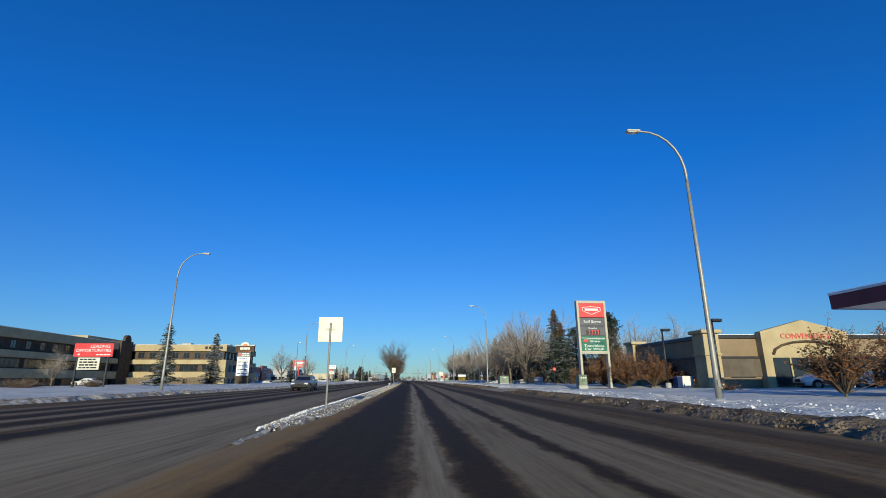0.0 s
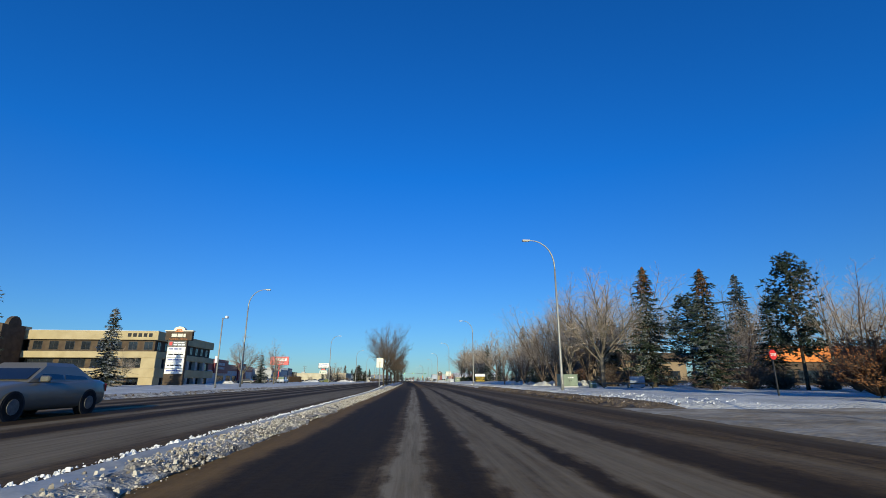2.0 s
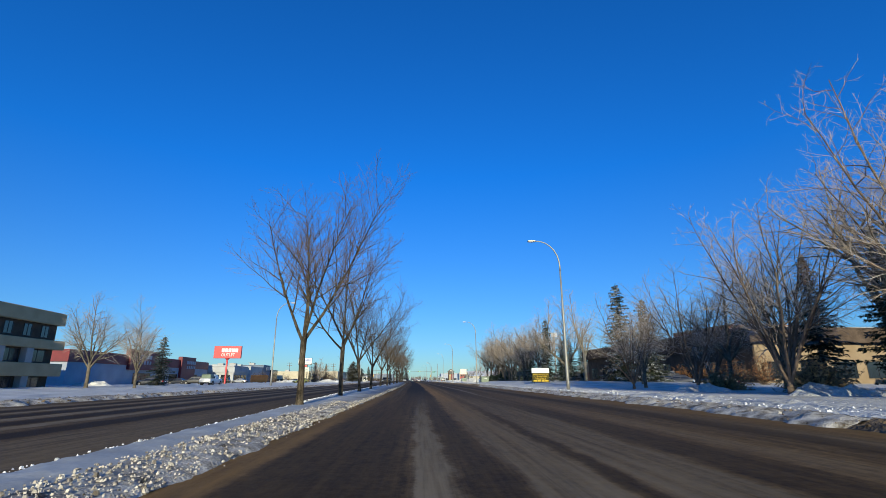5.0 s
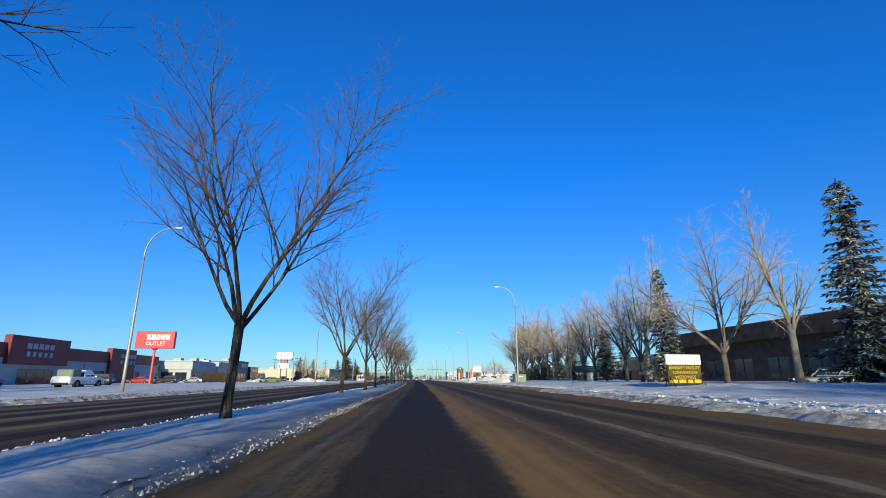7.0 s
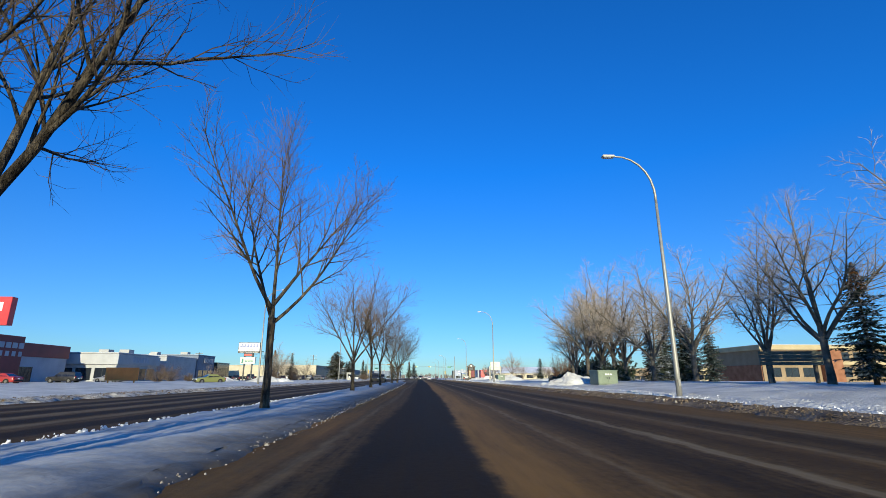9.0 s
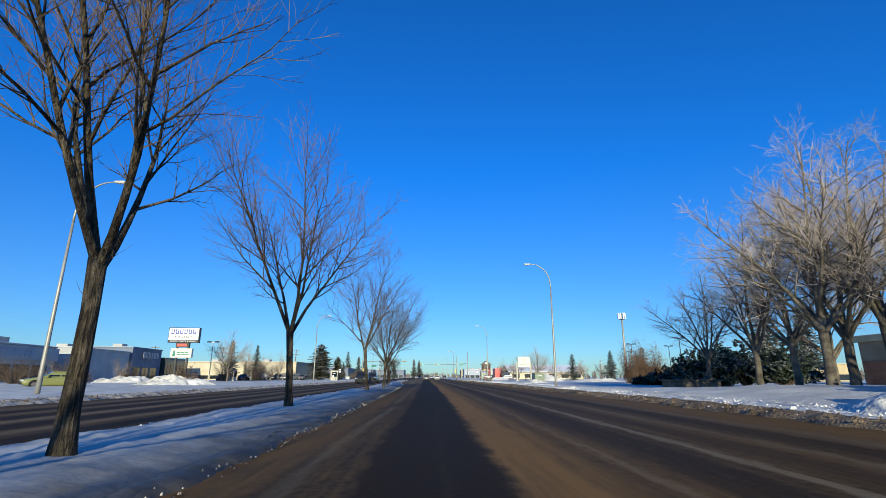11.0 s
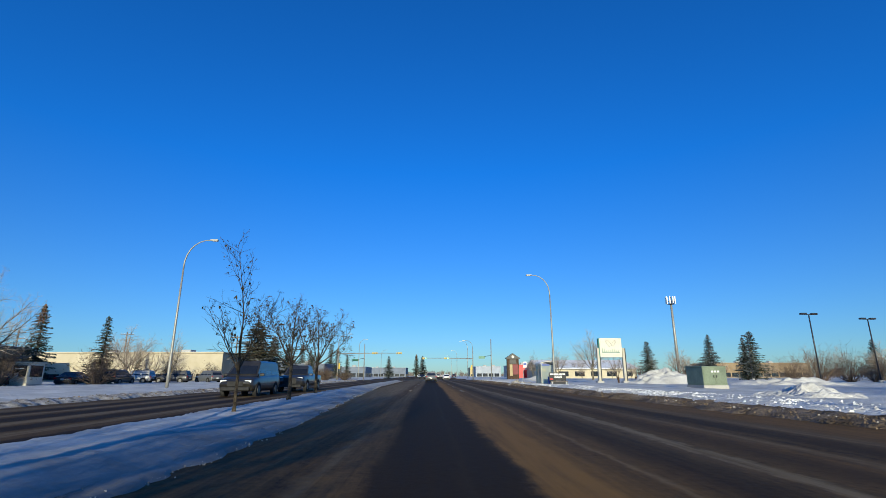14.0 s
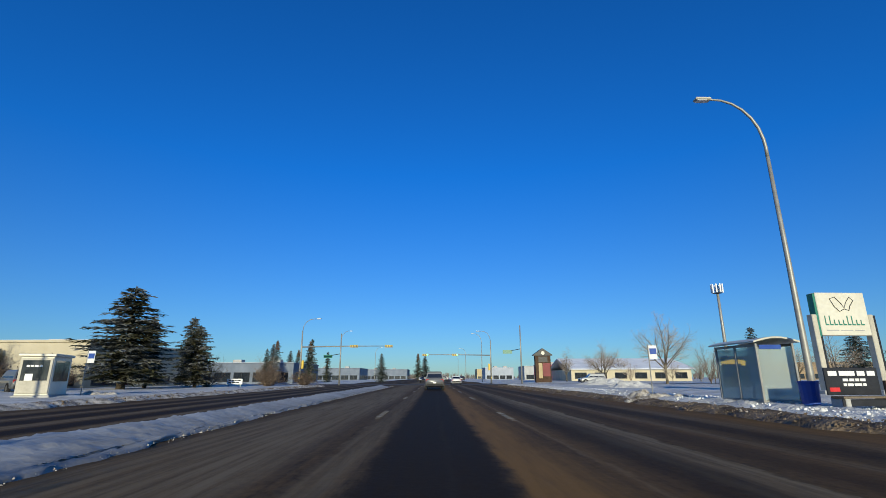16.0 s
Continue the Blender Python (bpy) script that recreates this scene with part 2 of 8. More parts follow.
WOOD = mat("weathered_wood", (0.11, 0.085, 0.06), (0.22, 0.175, 0.125), 2.0, 0.85, bump=0.5, fine=10)
REDBRICK = mat("red_brown_brick", (0.2, 0.085, 0.045), (0.34, 0.16, 0.09), 1.0, 0.85, bump=0.5, fine=14)
ROOFSNOW = mat("roof_snow", (0.6, 0.62, 0.66), (0.78, 0.79, 0.8), 0.3, 0.6, bump=0.3, fine=20)
HAZEWOOD = mat("far_branches", (0.1, 0.085, 0.08), (0.22, 0.19, 0.175), 0.15, 0.95, bump=0.0)
HEAD = mat("headlamp_glass", (0.55, 0.56, 0.58), (0.75, 0.76, 0.78), 4, 0.12, bump=0.0, spec=0.8)
TAIL = mat("tail_lamp", (0.25, 0.008, 0.008), (0.42, 0.015, 0.012), 4, 0.2, bump=0.0)
GREENLAMP = glow("green_signal_lamp", (0.05, 0.9, 0.45), 3.0)
REDLED = glow("red_price_digits", (0.8, 0.06, 0.04), 0.5)
INK = mat("dark_ink", (0.02, 0.02, 0.022), (0.045, 0.045, 0.05), 4, 0.6, bump=0.0)
BLUEINK = mat("blue_ink", (0.02, 0.04, 0.22), (0.03, 0.06, 0.3), 4, 0.5, bump=0.0)
GREENINK = mat("green_ink", (0.02, 0.16, 0.11), (0.03, 0.2, 0.14), 4, 0.5, bump=0.0)
PAINTS = {}


def paint(name, c, rough=0.35, metal=0.3):
    """Car paint with a film of road salt."""
    if name not in PAINTS:
        dusty = tuple(0.86 * v + 0.14 * g for v, g in zip(c, (0.3, 0.27, 0.23)))
        PAINTS[name] = mat(name, c, dusty, 1.1, rough, metal, bump=0.03, fine=6, coat=0.4)
    return PAINTS[name]


def shelter_glass():
    m = bpy.data.materials.new("tinted_shelter_glass")
    m.use_nodes = True
    n, l = m.node_tree.nodes, m.node_tree.links
    b = n["Principled BSDF"]
    b.inputs["Base Color"].default_value = (0.74, 0.82, 0.77, 1)
    b.inputs["Roughness"].default_value = 0.12
    b.inputs["Transmission Weight"].default_value = 0.7
    b.inputs["IOR"].default_value = 1.05
    dust = n.new("ShaderNodeTexNoise")
    dust.inputs["Scale"].default_value = 2.5
    r = n.new("ShaderNodeMapRange")
    r.inputs[3].default_value, r.inputs[4].default_value = 0.03, 0.2
    l.new(dust.outputs[0], r.inputs[0])
    l.new(r.outputs[0], b.inputs["Roughness"])
    return m


SHELTERGLASS = shelter_glass()


def rubble(name, dark, light, bias=0.5):
    """Broken lumps, each with a tone of its own."""
    m = mat(name, dark, light, 6.0, 0.8, bump=0.6, fine=5, depth=0.02)
    n, l = m.node_tree.nodes, m.node_tree.links
    geo, k = n.new("ShaderNodeNewGeometry"), n.new("ShaderNodeMapRange")
    k.inputs[1].default_value, k.inputs[2].default_value = bias - 0.35, bias + 0.35
    l.new(geo.outputs["Random Per Island"], k.inputs[0])
    blend = n.new("ShaderNodeMath")
    blend.operation = "MULTIPLY_ADD"
    blend.inputs[1].default_value = 0.45
    mix = n["Principled BSDF"].inputs["Base Color"].links[0].from_node
    ramp = mix.inputs[0].links[0].from_socket
    half = n.new("ShaderNodeMath")
    half.operation = "MULTIPLY"
    half.inputs[1].default_value = 0.6
    l.new(k.outputs[0], half.inputs[0])
    l.new(ramp, blend.inputs[0])
    l.new(half.outputs[0], blend.inputs[2])
    l.new(blend.outputs[0], mix.inputs[0])
    return m


RUBBLE = rubble("sandy_ice_rubble", (0.05, 0.036, 0.024), (0.76, 0.68, 0.56), 0.54)
WHITECHUNK = rubble("white_snow_chunks", (0.42, 0.41, 0.39), (0.86, 0.85, 0.83), 0.35)
SLAB = mat("thin_grey_snow", (0.3, 0.3, 0.295), (0.47, 0.47, 0.46), 0.8, 0.7, bump=0.4, fine=20, depth=0.01)


def road_surface():
    """Asphalt, with wheel tracks, a car's painted shade, salt streaks and sand lying along the lanes (u: metres across,
    v: metres along).
    """
    m = bpy.data.materials.new("salted_asphalt")
    m.use_nodes = True
    n, l = m.node_tree.nodes, m.node_tree.links
    b = n["Principled BSDF"]
    uv, sep = n.new("ShaderNodeUVMap"), n.new("ShaderNodeSeparateXYZ")
    l.new(uv.outputs[0], sep.inputs[0])

    def math_(op, a, c, clamp=False):
        k = n.new("ShaderNodeMath")
        k.operation, k.use_clamp = op, clamp
        for i, v in enumerate((a, c)):
            if isinstance(v, (int, float)):
                k.inputs[i].default_value = v
            else:
                l.new(v, k.inputs[i])
        return k.outputs[0]

    def noise_(su, sv, detail=4.0, rough=0.55):
        mp, tx = n.new("ShaderNodeMapping"), n.new("ShaderNodeTexNoise")
        mp.inputs["Scale"].default_value = (su, sv, 1)
        l.new(uv.outputs[0], mp.inputs[0])
        l.new(mp.outputs[0], tx.inputs["Vector"])
        tx.inputs["Scale"].default_value, tx.inputs["Detail"].default_value, tx.inputs["Roughness"].default_value = 1, detail, rough
        return tx.outputs[0]

    wander = math_("MULTIPLY", math_("SUBTRACT", noise_(0.25, 0.05, 2), 0.5), 0.7)
    ragged = math_("MULTIPLY", math_("SUBTRACT", noise_(2.2, 1.1, 5, 0.65), 0.5), 0.5)
    u = math_("ADD", sep.outputs[0], math_("ADD", wander, ragged))
    along = noise_(0.5, 0.07, 4)
    streak = noise_(6.0, 0.12, 5, 0.6)
    fine = noise_(9.0, 9.0, 6, 0.7)

    def band(centre, half, soft):
        off = math_("ABSOLUTE", math_("SUBTRACT", u, centre), 0)
        k = n.new("ShaderNodeMapRange")
        k.interpolation_type = "SMOOTHSTEP"
        k.inputs[1].default_value, k.inputs[2].default_value = half + soft, max(half - soft, 0)
        l.new(off, k.inputs[0])
        return k.outputs[0]

    def ahead(v0, v1):
        k = n.new("ShaderNodeMapRange")
        k.interpolation_type = "SMOOTHSTEP"
        k.inputs[1].default_value, k.inputs[2].default_value = v0, v1
        l.new(sep.outputs[1], k.inputs[0])
        return k.outputs[0]

    def mixc(f, a, c):
        k = n.new("ShaderNodeMix")
        k.data_type = "RGBA"
        l.new(f, k.inputs[0]) if not isinstance(f, float) else None
        for i, v in ((6, a), (7, c)):
            if isinstance(v, tuple):
                k.inputs[i].default_value = (*v, 1)
            else:
                l.new(v, k.inputs[i])
        return k.outputs[2]

    tone = math_("ADD", math_("MULTIPLY", math_("ADD", math_("MULTIPLY", streak, 0.5), math_("MULTIPLY", noise_(14.0, 0.35, 6, 0.7), 0.5)), 0.62), math_("MULTIPLY", noise_(5.0, 2.2, 6, 0.75), 0.38))
    col = mixc(math_("MULTIPLY", math_("SUBTRACT", math_("ADD", tone, math_("MULTIPLY", math_("SUBTRACT", fine, 0.5), 0.35)), 0.36), 3.8, True), (0.03, 0.0185, 0.0093), (0.17, 0.107, 0.051))
    # lighter, dry salt film between the tracks
    worn = math_("SUBTRACT", math_("MULTIPLY", noise_(7.0, 0.25, 5, 0.65), 2.6), 0.55, True)
    for centre, half, soft, amount, start in SALT:
        f = math_("MULTIPLY", math_("MULTIPLY", band(centre, half, soft), worn), math_("MULTIPLY", math_("ADD", along, 0.35), amount), True)
        if start:
            f = math_("MULTIPLY", f, ahead(*start), True)
        col = mixc(f, col, (0.29, 0.225, 0.145))
    # sand along the lane line and the median's gutter
    patchy = math_("SUBTRACT", math_("MULTIPLY", noise_(4.0, 0.3, 5, 0.7), 1.7), 0.15, True)
    for centre, half, soft, amount, start in SAND:
        f = math_("MULTIPLY", math_("MULTIPLY", band(centre, half, soft), patchy), math_("MULTIPLY", math_("ADD", along, 0.3), amount), True)
        if start:
            f = math_("MULTIPLY", f, ahead(*start), True)
        col = mixc(f, col, (0.3, 0.165, 0.055))
    # polished dark tracks, and the driven car's shade painted along its own lane
    for centre, half, soft, amount, start in TRACKS_AND_SHADE:
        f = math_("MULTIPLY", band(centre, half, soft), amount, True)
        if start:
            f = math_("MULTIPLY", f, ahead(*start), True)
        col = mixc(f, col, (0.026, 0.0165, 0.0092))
    # meltwater has soaked the farther stretch
    k = n.new("ShaderNodeMix")
    k.data_type, k.blend_type = "RGBA", "MULTIPLY"
    k.inputs[7].default_value = (0.72, 0.69, 0.64, 1)
    l.new(ahead(70, 150), k.inputs[0])
    l.new(col, k.inputs[6])
    col = k.outputs[2]
    l.new(col, b.inputs["Base Color"])
    gloss = n.new("ShaderNodeMapRange")
    gloss.inputs[3].default_value, gloss.inputs[4].default_value = 0.62, 0.95
    l.new(tone, gloss.inputs[0])
    l.new(gloss.outputs[0], b.inputs["Roughness"])
    b.inputs["Specular IOR Level"].default_value = 0.06
    bp = n.new("ShaderNodeBump")
    bp.inputs["Strength"].default_value, bp.inputs["Distance"].default_value = 0.8, 0.012
    l.new(fine, bp.inputs["Height"])
    l.new(bp.outputs[0], b.inputs["Normal"])
    return m


# across the road, metres from the driven line: centre, half width, softness, strength, (from, to) along
SALT = [
    (0.2, 0.2, 0.07, 1.2, (115, 70)), (1.47, 0.42, 0.08, 0.75, (115, 70)), (2.8, 0.55, 0.1, 0.75, (115, 70)), (4.9, 0.3, 0.2, 0.45, (115, 70)), (6.9, 0.5, 0.25, 0.4, (115, 70)),
    (4.07, 0.13, 0.06, 1.0, (95, 130)), (2.4, 0.05, 0.06, 0.6, (95, 130)), (5.6, 0.12, 0.12, 0.5, (95, 130)), (7.3, 0.3, 0.25, 0.4, (95, 130)), (-1.5, 0.1, 0.1, 0.5, (95, 130)), (0.2, 0.05, 0.05, 0.4, (150, 175)),
    (-5.4, 1.2, 0.3, 0.9, (110, 60)), (-4.3, 2.2, 0.5, 0.9, (34, 12)), (-8.4, 0.25, 0.12, 0.75, None), (-10.3, 0.3, 0.12, 0.8, None), (-12.2, 0.22, 0.12, 0.75, None),
    (-3.4, 1.3, 0.4, 0.8, (225, 258)), (3.6, 0.35, 0.12, 0.8, (225, 258)), (-1.2, 0.2, 0.15, 0.6, (225, 258)), (-14.2, 0.4, 0.3, 0.6, None),
]
SAND = [(1.3, 0.36, 0.12, 1.6, (85, 120)), (1.7, 0.3, 0.2, 0.9, (85, 120)), (-2.2, 0.45, 0.2, 0.85, (225, 190)), (8.6, 0.9, 0.6, 0.7, None), (5.0, 0.5, 0.3, 0.3, (60, 110)), (2.5, 0.5, 0.35, 0.35, (85, 120))]
TRACKS_AND_SHADE = [
    (-0.95, 0.75, 0.15, 0.8, (115, 70)), (0.72, 0.24, 0.08, 0.8, (115, 70)), (2.07, 0.13, 0.07, 0.8, (115, 70)), (3.9, 0.4, 0.15, 0.75, (115, 70)),
    # centre 0.0: wet asphalt, with the driven car's shade put into its colour
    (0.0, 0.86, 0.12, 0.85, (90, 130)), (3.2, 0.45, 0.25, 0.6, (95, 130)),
    (4.85, 0.3, 0.2, 0.5, (95, 130)), (6.5, 0.4, 0.2, 0.55, None), (-7.3, 0.4, 0.15, 0.85, None), (-9.3, 0.45, 0.15, 0.85, None),
    (-11.2, 0.45, 0.15, 0.85, None), (-13.1, 0.4, 0.15, 0.85, None),
]
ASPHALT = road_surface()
LINE = mat("worn_road_paint", (0.05, 0.04, 0.03), (0.26, 0.23, 0.18), 2.5, 0.8, bump=0.2, fine=10)


# ---- building blocks ----
def lane_x(y):
    """Where the driven line lies across, a gentle left-hand bend."""
    s = min(max(y, 0.0), 260.0)
    x = 0.5 - 0.0685 * s - 6.5e-5 * s * s
    return x - 0.0685 * min(y, 0.0) - 0.1023 * max(y - 260.0, 0.0)


def site(p):
    """From the first survey's grid to the ground: it ran short along the road."""
    return Vector((p[0] - 0.0067 * p[1], 1.0893 * p[1], p[2]))


def P(d, y, z=0.0):
    """A place d metres to the right of the driven line."""
    return Vector((lane_x(y) + d, y, z))


def bearing(y):
    """Degrees by which the road heads to the left."""
    return math.degrees(math.atan(0.0685 + 1.3e-4 * min(max(y, 0.0), 260.0)))


def value_noise(x, y, seed=0):
    """Smooth noise from -1 to 1 on arrays."""
    x, y = np.asarray(x, float), np.asarray(y, float)
    i, j = np.floor(x), np.floor(y)
    fx, fy = x - i, y - j
    fx, fy = fx * fx * (3 - 2 * fx), fy * fy * (3 - 2 * fy)

    def h(a, b):
        v = np.sin(a * 127.1 + b * 311.7 + seed * 74.7) * 43758.5453
        return 2 * (v - np.floor(v)) - 1

    return (h(i, j) * (1 - fx) + h(i + 1, j) * fx) * (1 - fy) + (h(i, j + 1) * (1 - fx) + h(i + 1, j + 1) * fx) * fy


def lumps(x, y, seed=0, octaves=4):
    total, amp = 0, 1.0
    for k in range(octaves):
        total = total + amp * value_noise(x * 2**k, y * 2**k, seed + k)
        amp *= 0.55
    return total


class Build:
    """Collects corners and faces of one mesh."""

    def __init__(self):
        self.v, self.f = [], []

    def add(self, verts, faces):
        k = len(self.v)
        self.v += [tuple(p) for p in verts]
        self.f += [tuple(i + k for i in f) for f in faces]
        return self

    def box(self, x0, y0, z0, x1, y1, z1, bevel=0.0):
        """A block with chamfered edges."""
        c = min(bevel, (x1 - x0) / 3, (y1 - y0) / 3, (z1 - z0) / 3)
        if c <= 0:
            return self.add([(x, y, z) for x in (x0, x1) for y in (y0, y1) for z in (z0, z1)],
                            [(0, 1, 3, 2), (4, 6, 7, 5), (0, 4, 5, 1), (2, 3, 7, 6), (0, 2, 6, 4), (1, 5, 7, 3)])
        vs, at = [], {}
        for i, x in enumerate((x0, x1)):
            for j, y in enumerate((y0, y1)):
                for k, z in enumerate((z0, z1)):
                    sx, sy, sz = (1 - 2 * i) * c, (1 - 2 * j) * c, (1 - 2 * k) * c
                    for axis, p in enumerate(((x, y + sy, z + sz), (x + sx, y, z + sz), (x + sx, y + sy, z))):
                        at[i, j, k, axis] = len(vs)
                        vs.append(p)
        fs = []
        for i in (0, 1):
            q = [at[i, j, k, 0] for j, k in ((0, 0), (1, 0), (1, 1), (0, 1))]
            fs.append(q if i else q[::-1])
            q = [at[j, i, k, 1] for j, k in ((0, 0), (0, 1), (1, 1), (1, 0))]
            fs.append(q if i else q[::-1])
            q = [at[j, k, i, 2] for j, k in ((0, 0), (1, 0), (1, 1), (0, 1))]
            fs.append(q if i else q[::-1])
        for a in (0, 1):
            for b_ in (0, 1):
                fs.append([at[a, b_, 0, 0], at[a, b_, 1, 0], at[a, b_, 1, 1], at[a, b_, 0, 1]])
                fs.append([at[a, 0, b_, 0], at[a, 1, b_, 0], at[a, 1, b_, 2], at[a, 0, b_, 2]])
                fs.append([at[0, a, b_, 1], at[1, a, b_, 1], at[1, a, b_, 2], at[0, a, b_, 2]])
                for k in (0, 1):
                    fs.append([at[a, b_, k, 0], at[a, b_, k, 1], at[a, b_, k, 2]])
        return self.add(vs, fs)

    def tube(self, pts, radii, n=8, caps=True):
        """A round bar along a line of points."""
        pts = [Vector(p) for p in pts]
        if isinstance(radii, (int, float)):
            radii = [radii] * len(pts)
        vs, fs = [], []
        side = None
        for i, p in enumerate(pts):
            way = (pts[min(i + 1, len(pts) - 1)] - pts[max(i - 1, 0)]).normalized()
            if side is None:
                side = way.orthogonal().normalized()
            side = (side - way * side.dot(way)).normalized()
            up = way.cross(side)
            for k in range(n):
                a = 2 * math.pi * k / n
                vs.append(p + (side * math.cos(a) + up * math.sin(a)) * radii[i])
        for i in range(len(pts) - 1):
            for k in range(n):
                fs.append((i * n + k, i * n + (k + 1) % n, (i + 1) * n + (k + 1) % n, (i + 1) * n + k))
        if caps:
            fs += [tuple(range(n))[::-1], tuple(range((len(pts) - 1) * n, len(pts) * n))]
        return self.add(vs, fs)

    def prism(self, outline, y0, y1):
        """An outline in x and z, drawn out from y0 to y1."""
        k = len(outline)
        vs = [(x, y0, z) for x, z in outline] + [(x, y1, z) for x, z in outline]
        fs = [tuple(range(k)), tuple(range(2 * k - 1, k - 1, -1))]
        fs += [(i, i + k, (i + 1) % k + k, (i + 1) % k) for i in range(k)]
        return self.add(vs, fs)

    def side_prism(self, outline, x0, x1):
        """An outline in y and z, drawn out from x0 to x1."""
        k = len(outline)
        vs = [(x0, y, z) for y, z in outline] + [(x1, y, z) for y, z in outline]
        fs = [tuple(range(k))[::-1], tuple(range(k, 2 * k))]
        fs += [(i, (i + 1) % k, (i + 1) % k + k, i + k) for i in range(k)]
        return self.add(vs, fs)

    def loft(self, rings):
        n = len(rings[0])
        vs = [p for r in rings for p in r]
        fs = [(i * n + k, i * n + (k + 1) % n, (i + 1) * n + (k + 1) % n, (i + 1) * n + k) for i in range(len(rings) - 1) for k in range(n)]
        fs += [tuple(range(n))[::-1], tuple(range((len(rings) - 1) * n, len(rings) * n))]
        return self.add(vs, fs)

    def mesh(self, name, material, smooth=False):
        me = bpy.data.meshes.new(name)
        me.from_pydata(self.v, [], self.f)
        bm = bmesh.new()
        bm.from_mesh(me)
        bmesh.ops.recalc_face_normals(bm, faces=bm.faces)
        bm.to_mesh(me)
        bm.free()
        me.materials.append(material)
        if smooth:
            me.polygons.foreach_set("use_smooth", [True] * len(me.polygons))
        return me


def thing(name, at, turn=0.0, label="", category="", group="", kind=""):
    """An Empty at a thing's base, for its parts."""
    ob = new(name)
    ob.empty_display_size = 0.3
    ob.matrix_basis = Matrix.Translation(site(at)) @ Matrix.Rotation(radians(turn), 4, "Z")
    if category in ("office building", "store", "building", "convenience store", "fuel canopy"):
        ob.scale.y = 1.0893
    return tagged(ob, label, category, group, kind)


def part(name, b, material, parent, label="", smooth=False):
    ob = new(name, b.mesh(name, material, smooth))
    ob.parent = parent
    return tagged(ob, label)


def single(name, b, material, at, turn=0.0, label="", category="", group="", kind="", smooth=False):
    ob = new(name, b.mesh(name, material, smooth))
    ob.matrix_basis = Matrix.Translation(site(at)) @ Matrix.Rotation(radians(turn), 4, "Z")
    return tagged(ob, label, category, group, kind)


def lettering(name, words, height, material, parent, x, y, z, width=None, align="CENTER"):
    """Raised words on a face that looks towards -y."""
    cu = bpy.data.curves.new(name, "FONT")
    cu.body, cu.size, cu.extrude, cu.align_x, cu.resolution_u = words, height * 1.38, 0.012, align, 2
    tmp = bpy.data.objects.new(name, cu)
    scene.collection.objects.link(tmp)
    me = bpy.data.meshes.new_from_object(tmp)
    bpy.data.objects.remove(tmp)
    bpy.data.curves.remove(cu)
    me.materials.clear()
    me.materials.append(material)
    xs = [v.co.x for v in me.vertices]
    k = width / (max(xs) - min(xs)) if width else 1.0
    me.transform(Matrix.Translation((x, y, z)) @ Matrix.Rotation(math.pi / 2, 4, "X") @ Matrix.Diagonal((k, 1, 1, 1)))
    ob = new(name, me)
    ob.parent = parent
    return ob


def bars(name, rows, material, parent, x0, x1, y, z_top, height, pitch, seed=1):
    """Writing too small to read: bars of word length."""
    rnd, b = random.Random(seed), Build()
    for r in range(rows):
        x, z = x0, z_top - r * pitch
        while x < x1 - 0.1 * (x1 - x0):
            w = min((x1 - x0) * rnd.uniform(0.14, 0.34), x1 - x)
            b.box(x, y - 0.012, z - height, x + w, y, z)
            x += w + (x1 - x0) * 0.05
    return part(name, b, material, parent)

# ---- ground, road, median, boulevards ----
def strip(name, ys, ds, zs, material, label, kind="structure", category="", uv=False, smooth=True, across=None):
    """A sheet across the road. ds and zs: arrays (along, across); across: metres from an edge, for the material."""
    rows, cols = ds.shape
    xs = np.array([lane_x(y) for y in ys])[:, None] + ds
    yy = np.broadcast_to(np.asarray(ys)[:, None], ds.shape)
    co = np.stack([xs - 0.0067 * yy, 1.0893 * yy, zs], -1).reshape(-1, 3)
    i = np.arange(rows * cols).reshape(rows, cols)
    q = np.stack([i[:-1, :-1], i[:-1, 1:], i[1:, 1:], i[1:, :-1]], -1).reshape(-1, 4)
    me = bpy.data.meshes.new(name)
    me.from_pydata(co.tolist(), [], q.tolist())
    if uv:
        flat = np.stack([(ds if across is None else across).ravel(), np.repeat(ys, cols)], -1)[q.ravel()]
        me.uv_layers.new(name="UVMap").data.foreach_set("uv", flat.ravel())
    me.materials.append(material)
    me.polygons.foreach_set("use_smooth", [smooth] * len(me.polygons))
    return tagged(new(name, me), label, category, "", kind)


def ease(y, pairs):
    return np.interp(y, [p[0] for p in pairs], [p[1] for p in pairs])


MED_R = [(8, -2.75), (14, -2.25), (160, -2.3), (215, -2.75), (238, -3.2), (252, -4.1), (275, -5.3), (318, -5.6)]
MED_L = [(8, -2.85), (14, -3.2), (70, -3.5), (90, -4.1), (115, -5.2), (150, -5.6), (220, -5.9), (260, -6.6), (318, -7.0)]
EDGE_R = [(-40, 7.6), (20, 7.5), (45, 7.8), (80, 8.3), (115, 9.2), (160, 9.6), (240, 9.3), (260, 8.9), (400, 9.4)]
EDGE_L = [(-40, -17.5), (30, -17), (60, -15.8), (260, -15.6), (300, -15.8), (400, -15.8)]

b = Build().add([(x, y, -0.06) for x, y in ((-2500, -1500), (2500, -1500), (2500, 4500), (-2500, 4500))], [(0, 1, 2, 3)])
single("ground", b, SNOW_FIELD, (0, 0, 0), label="flat snow-covered ground reaching to the horizon", category="ground", kind="structure")

ys = np.concatenate([np.arange(-60, 300, 2.0), np.arange(300, 1500, 10.0)])
ds = np.broadcast_to(np.linspace(-19.0, 12.0, 24), (len(ys), 24)).copy()
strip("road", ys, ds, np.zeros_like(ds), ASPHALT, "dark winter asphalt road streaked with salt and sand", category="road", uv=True)
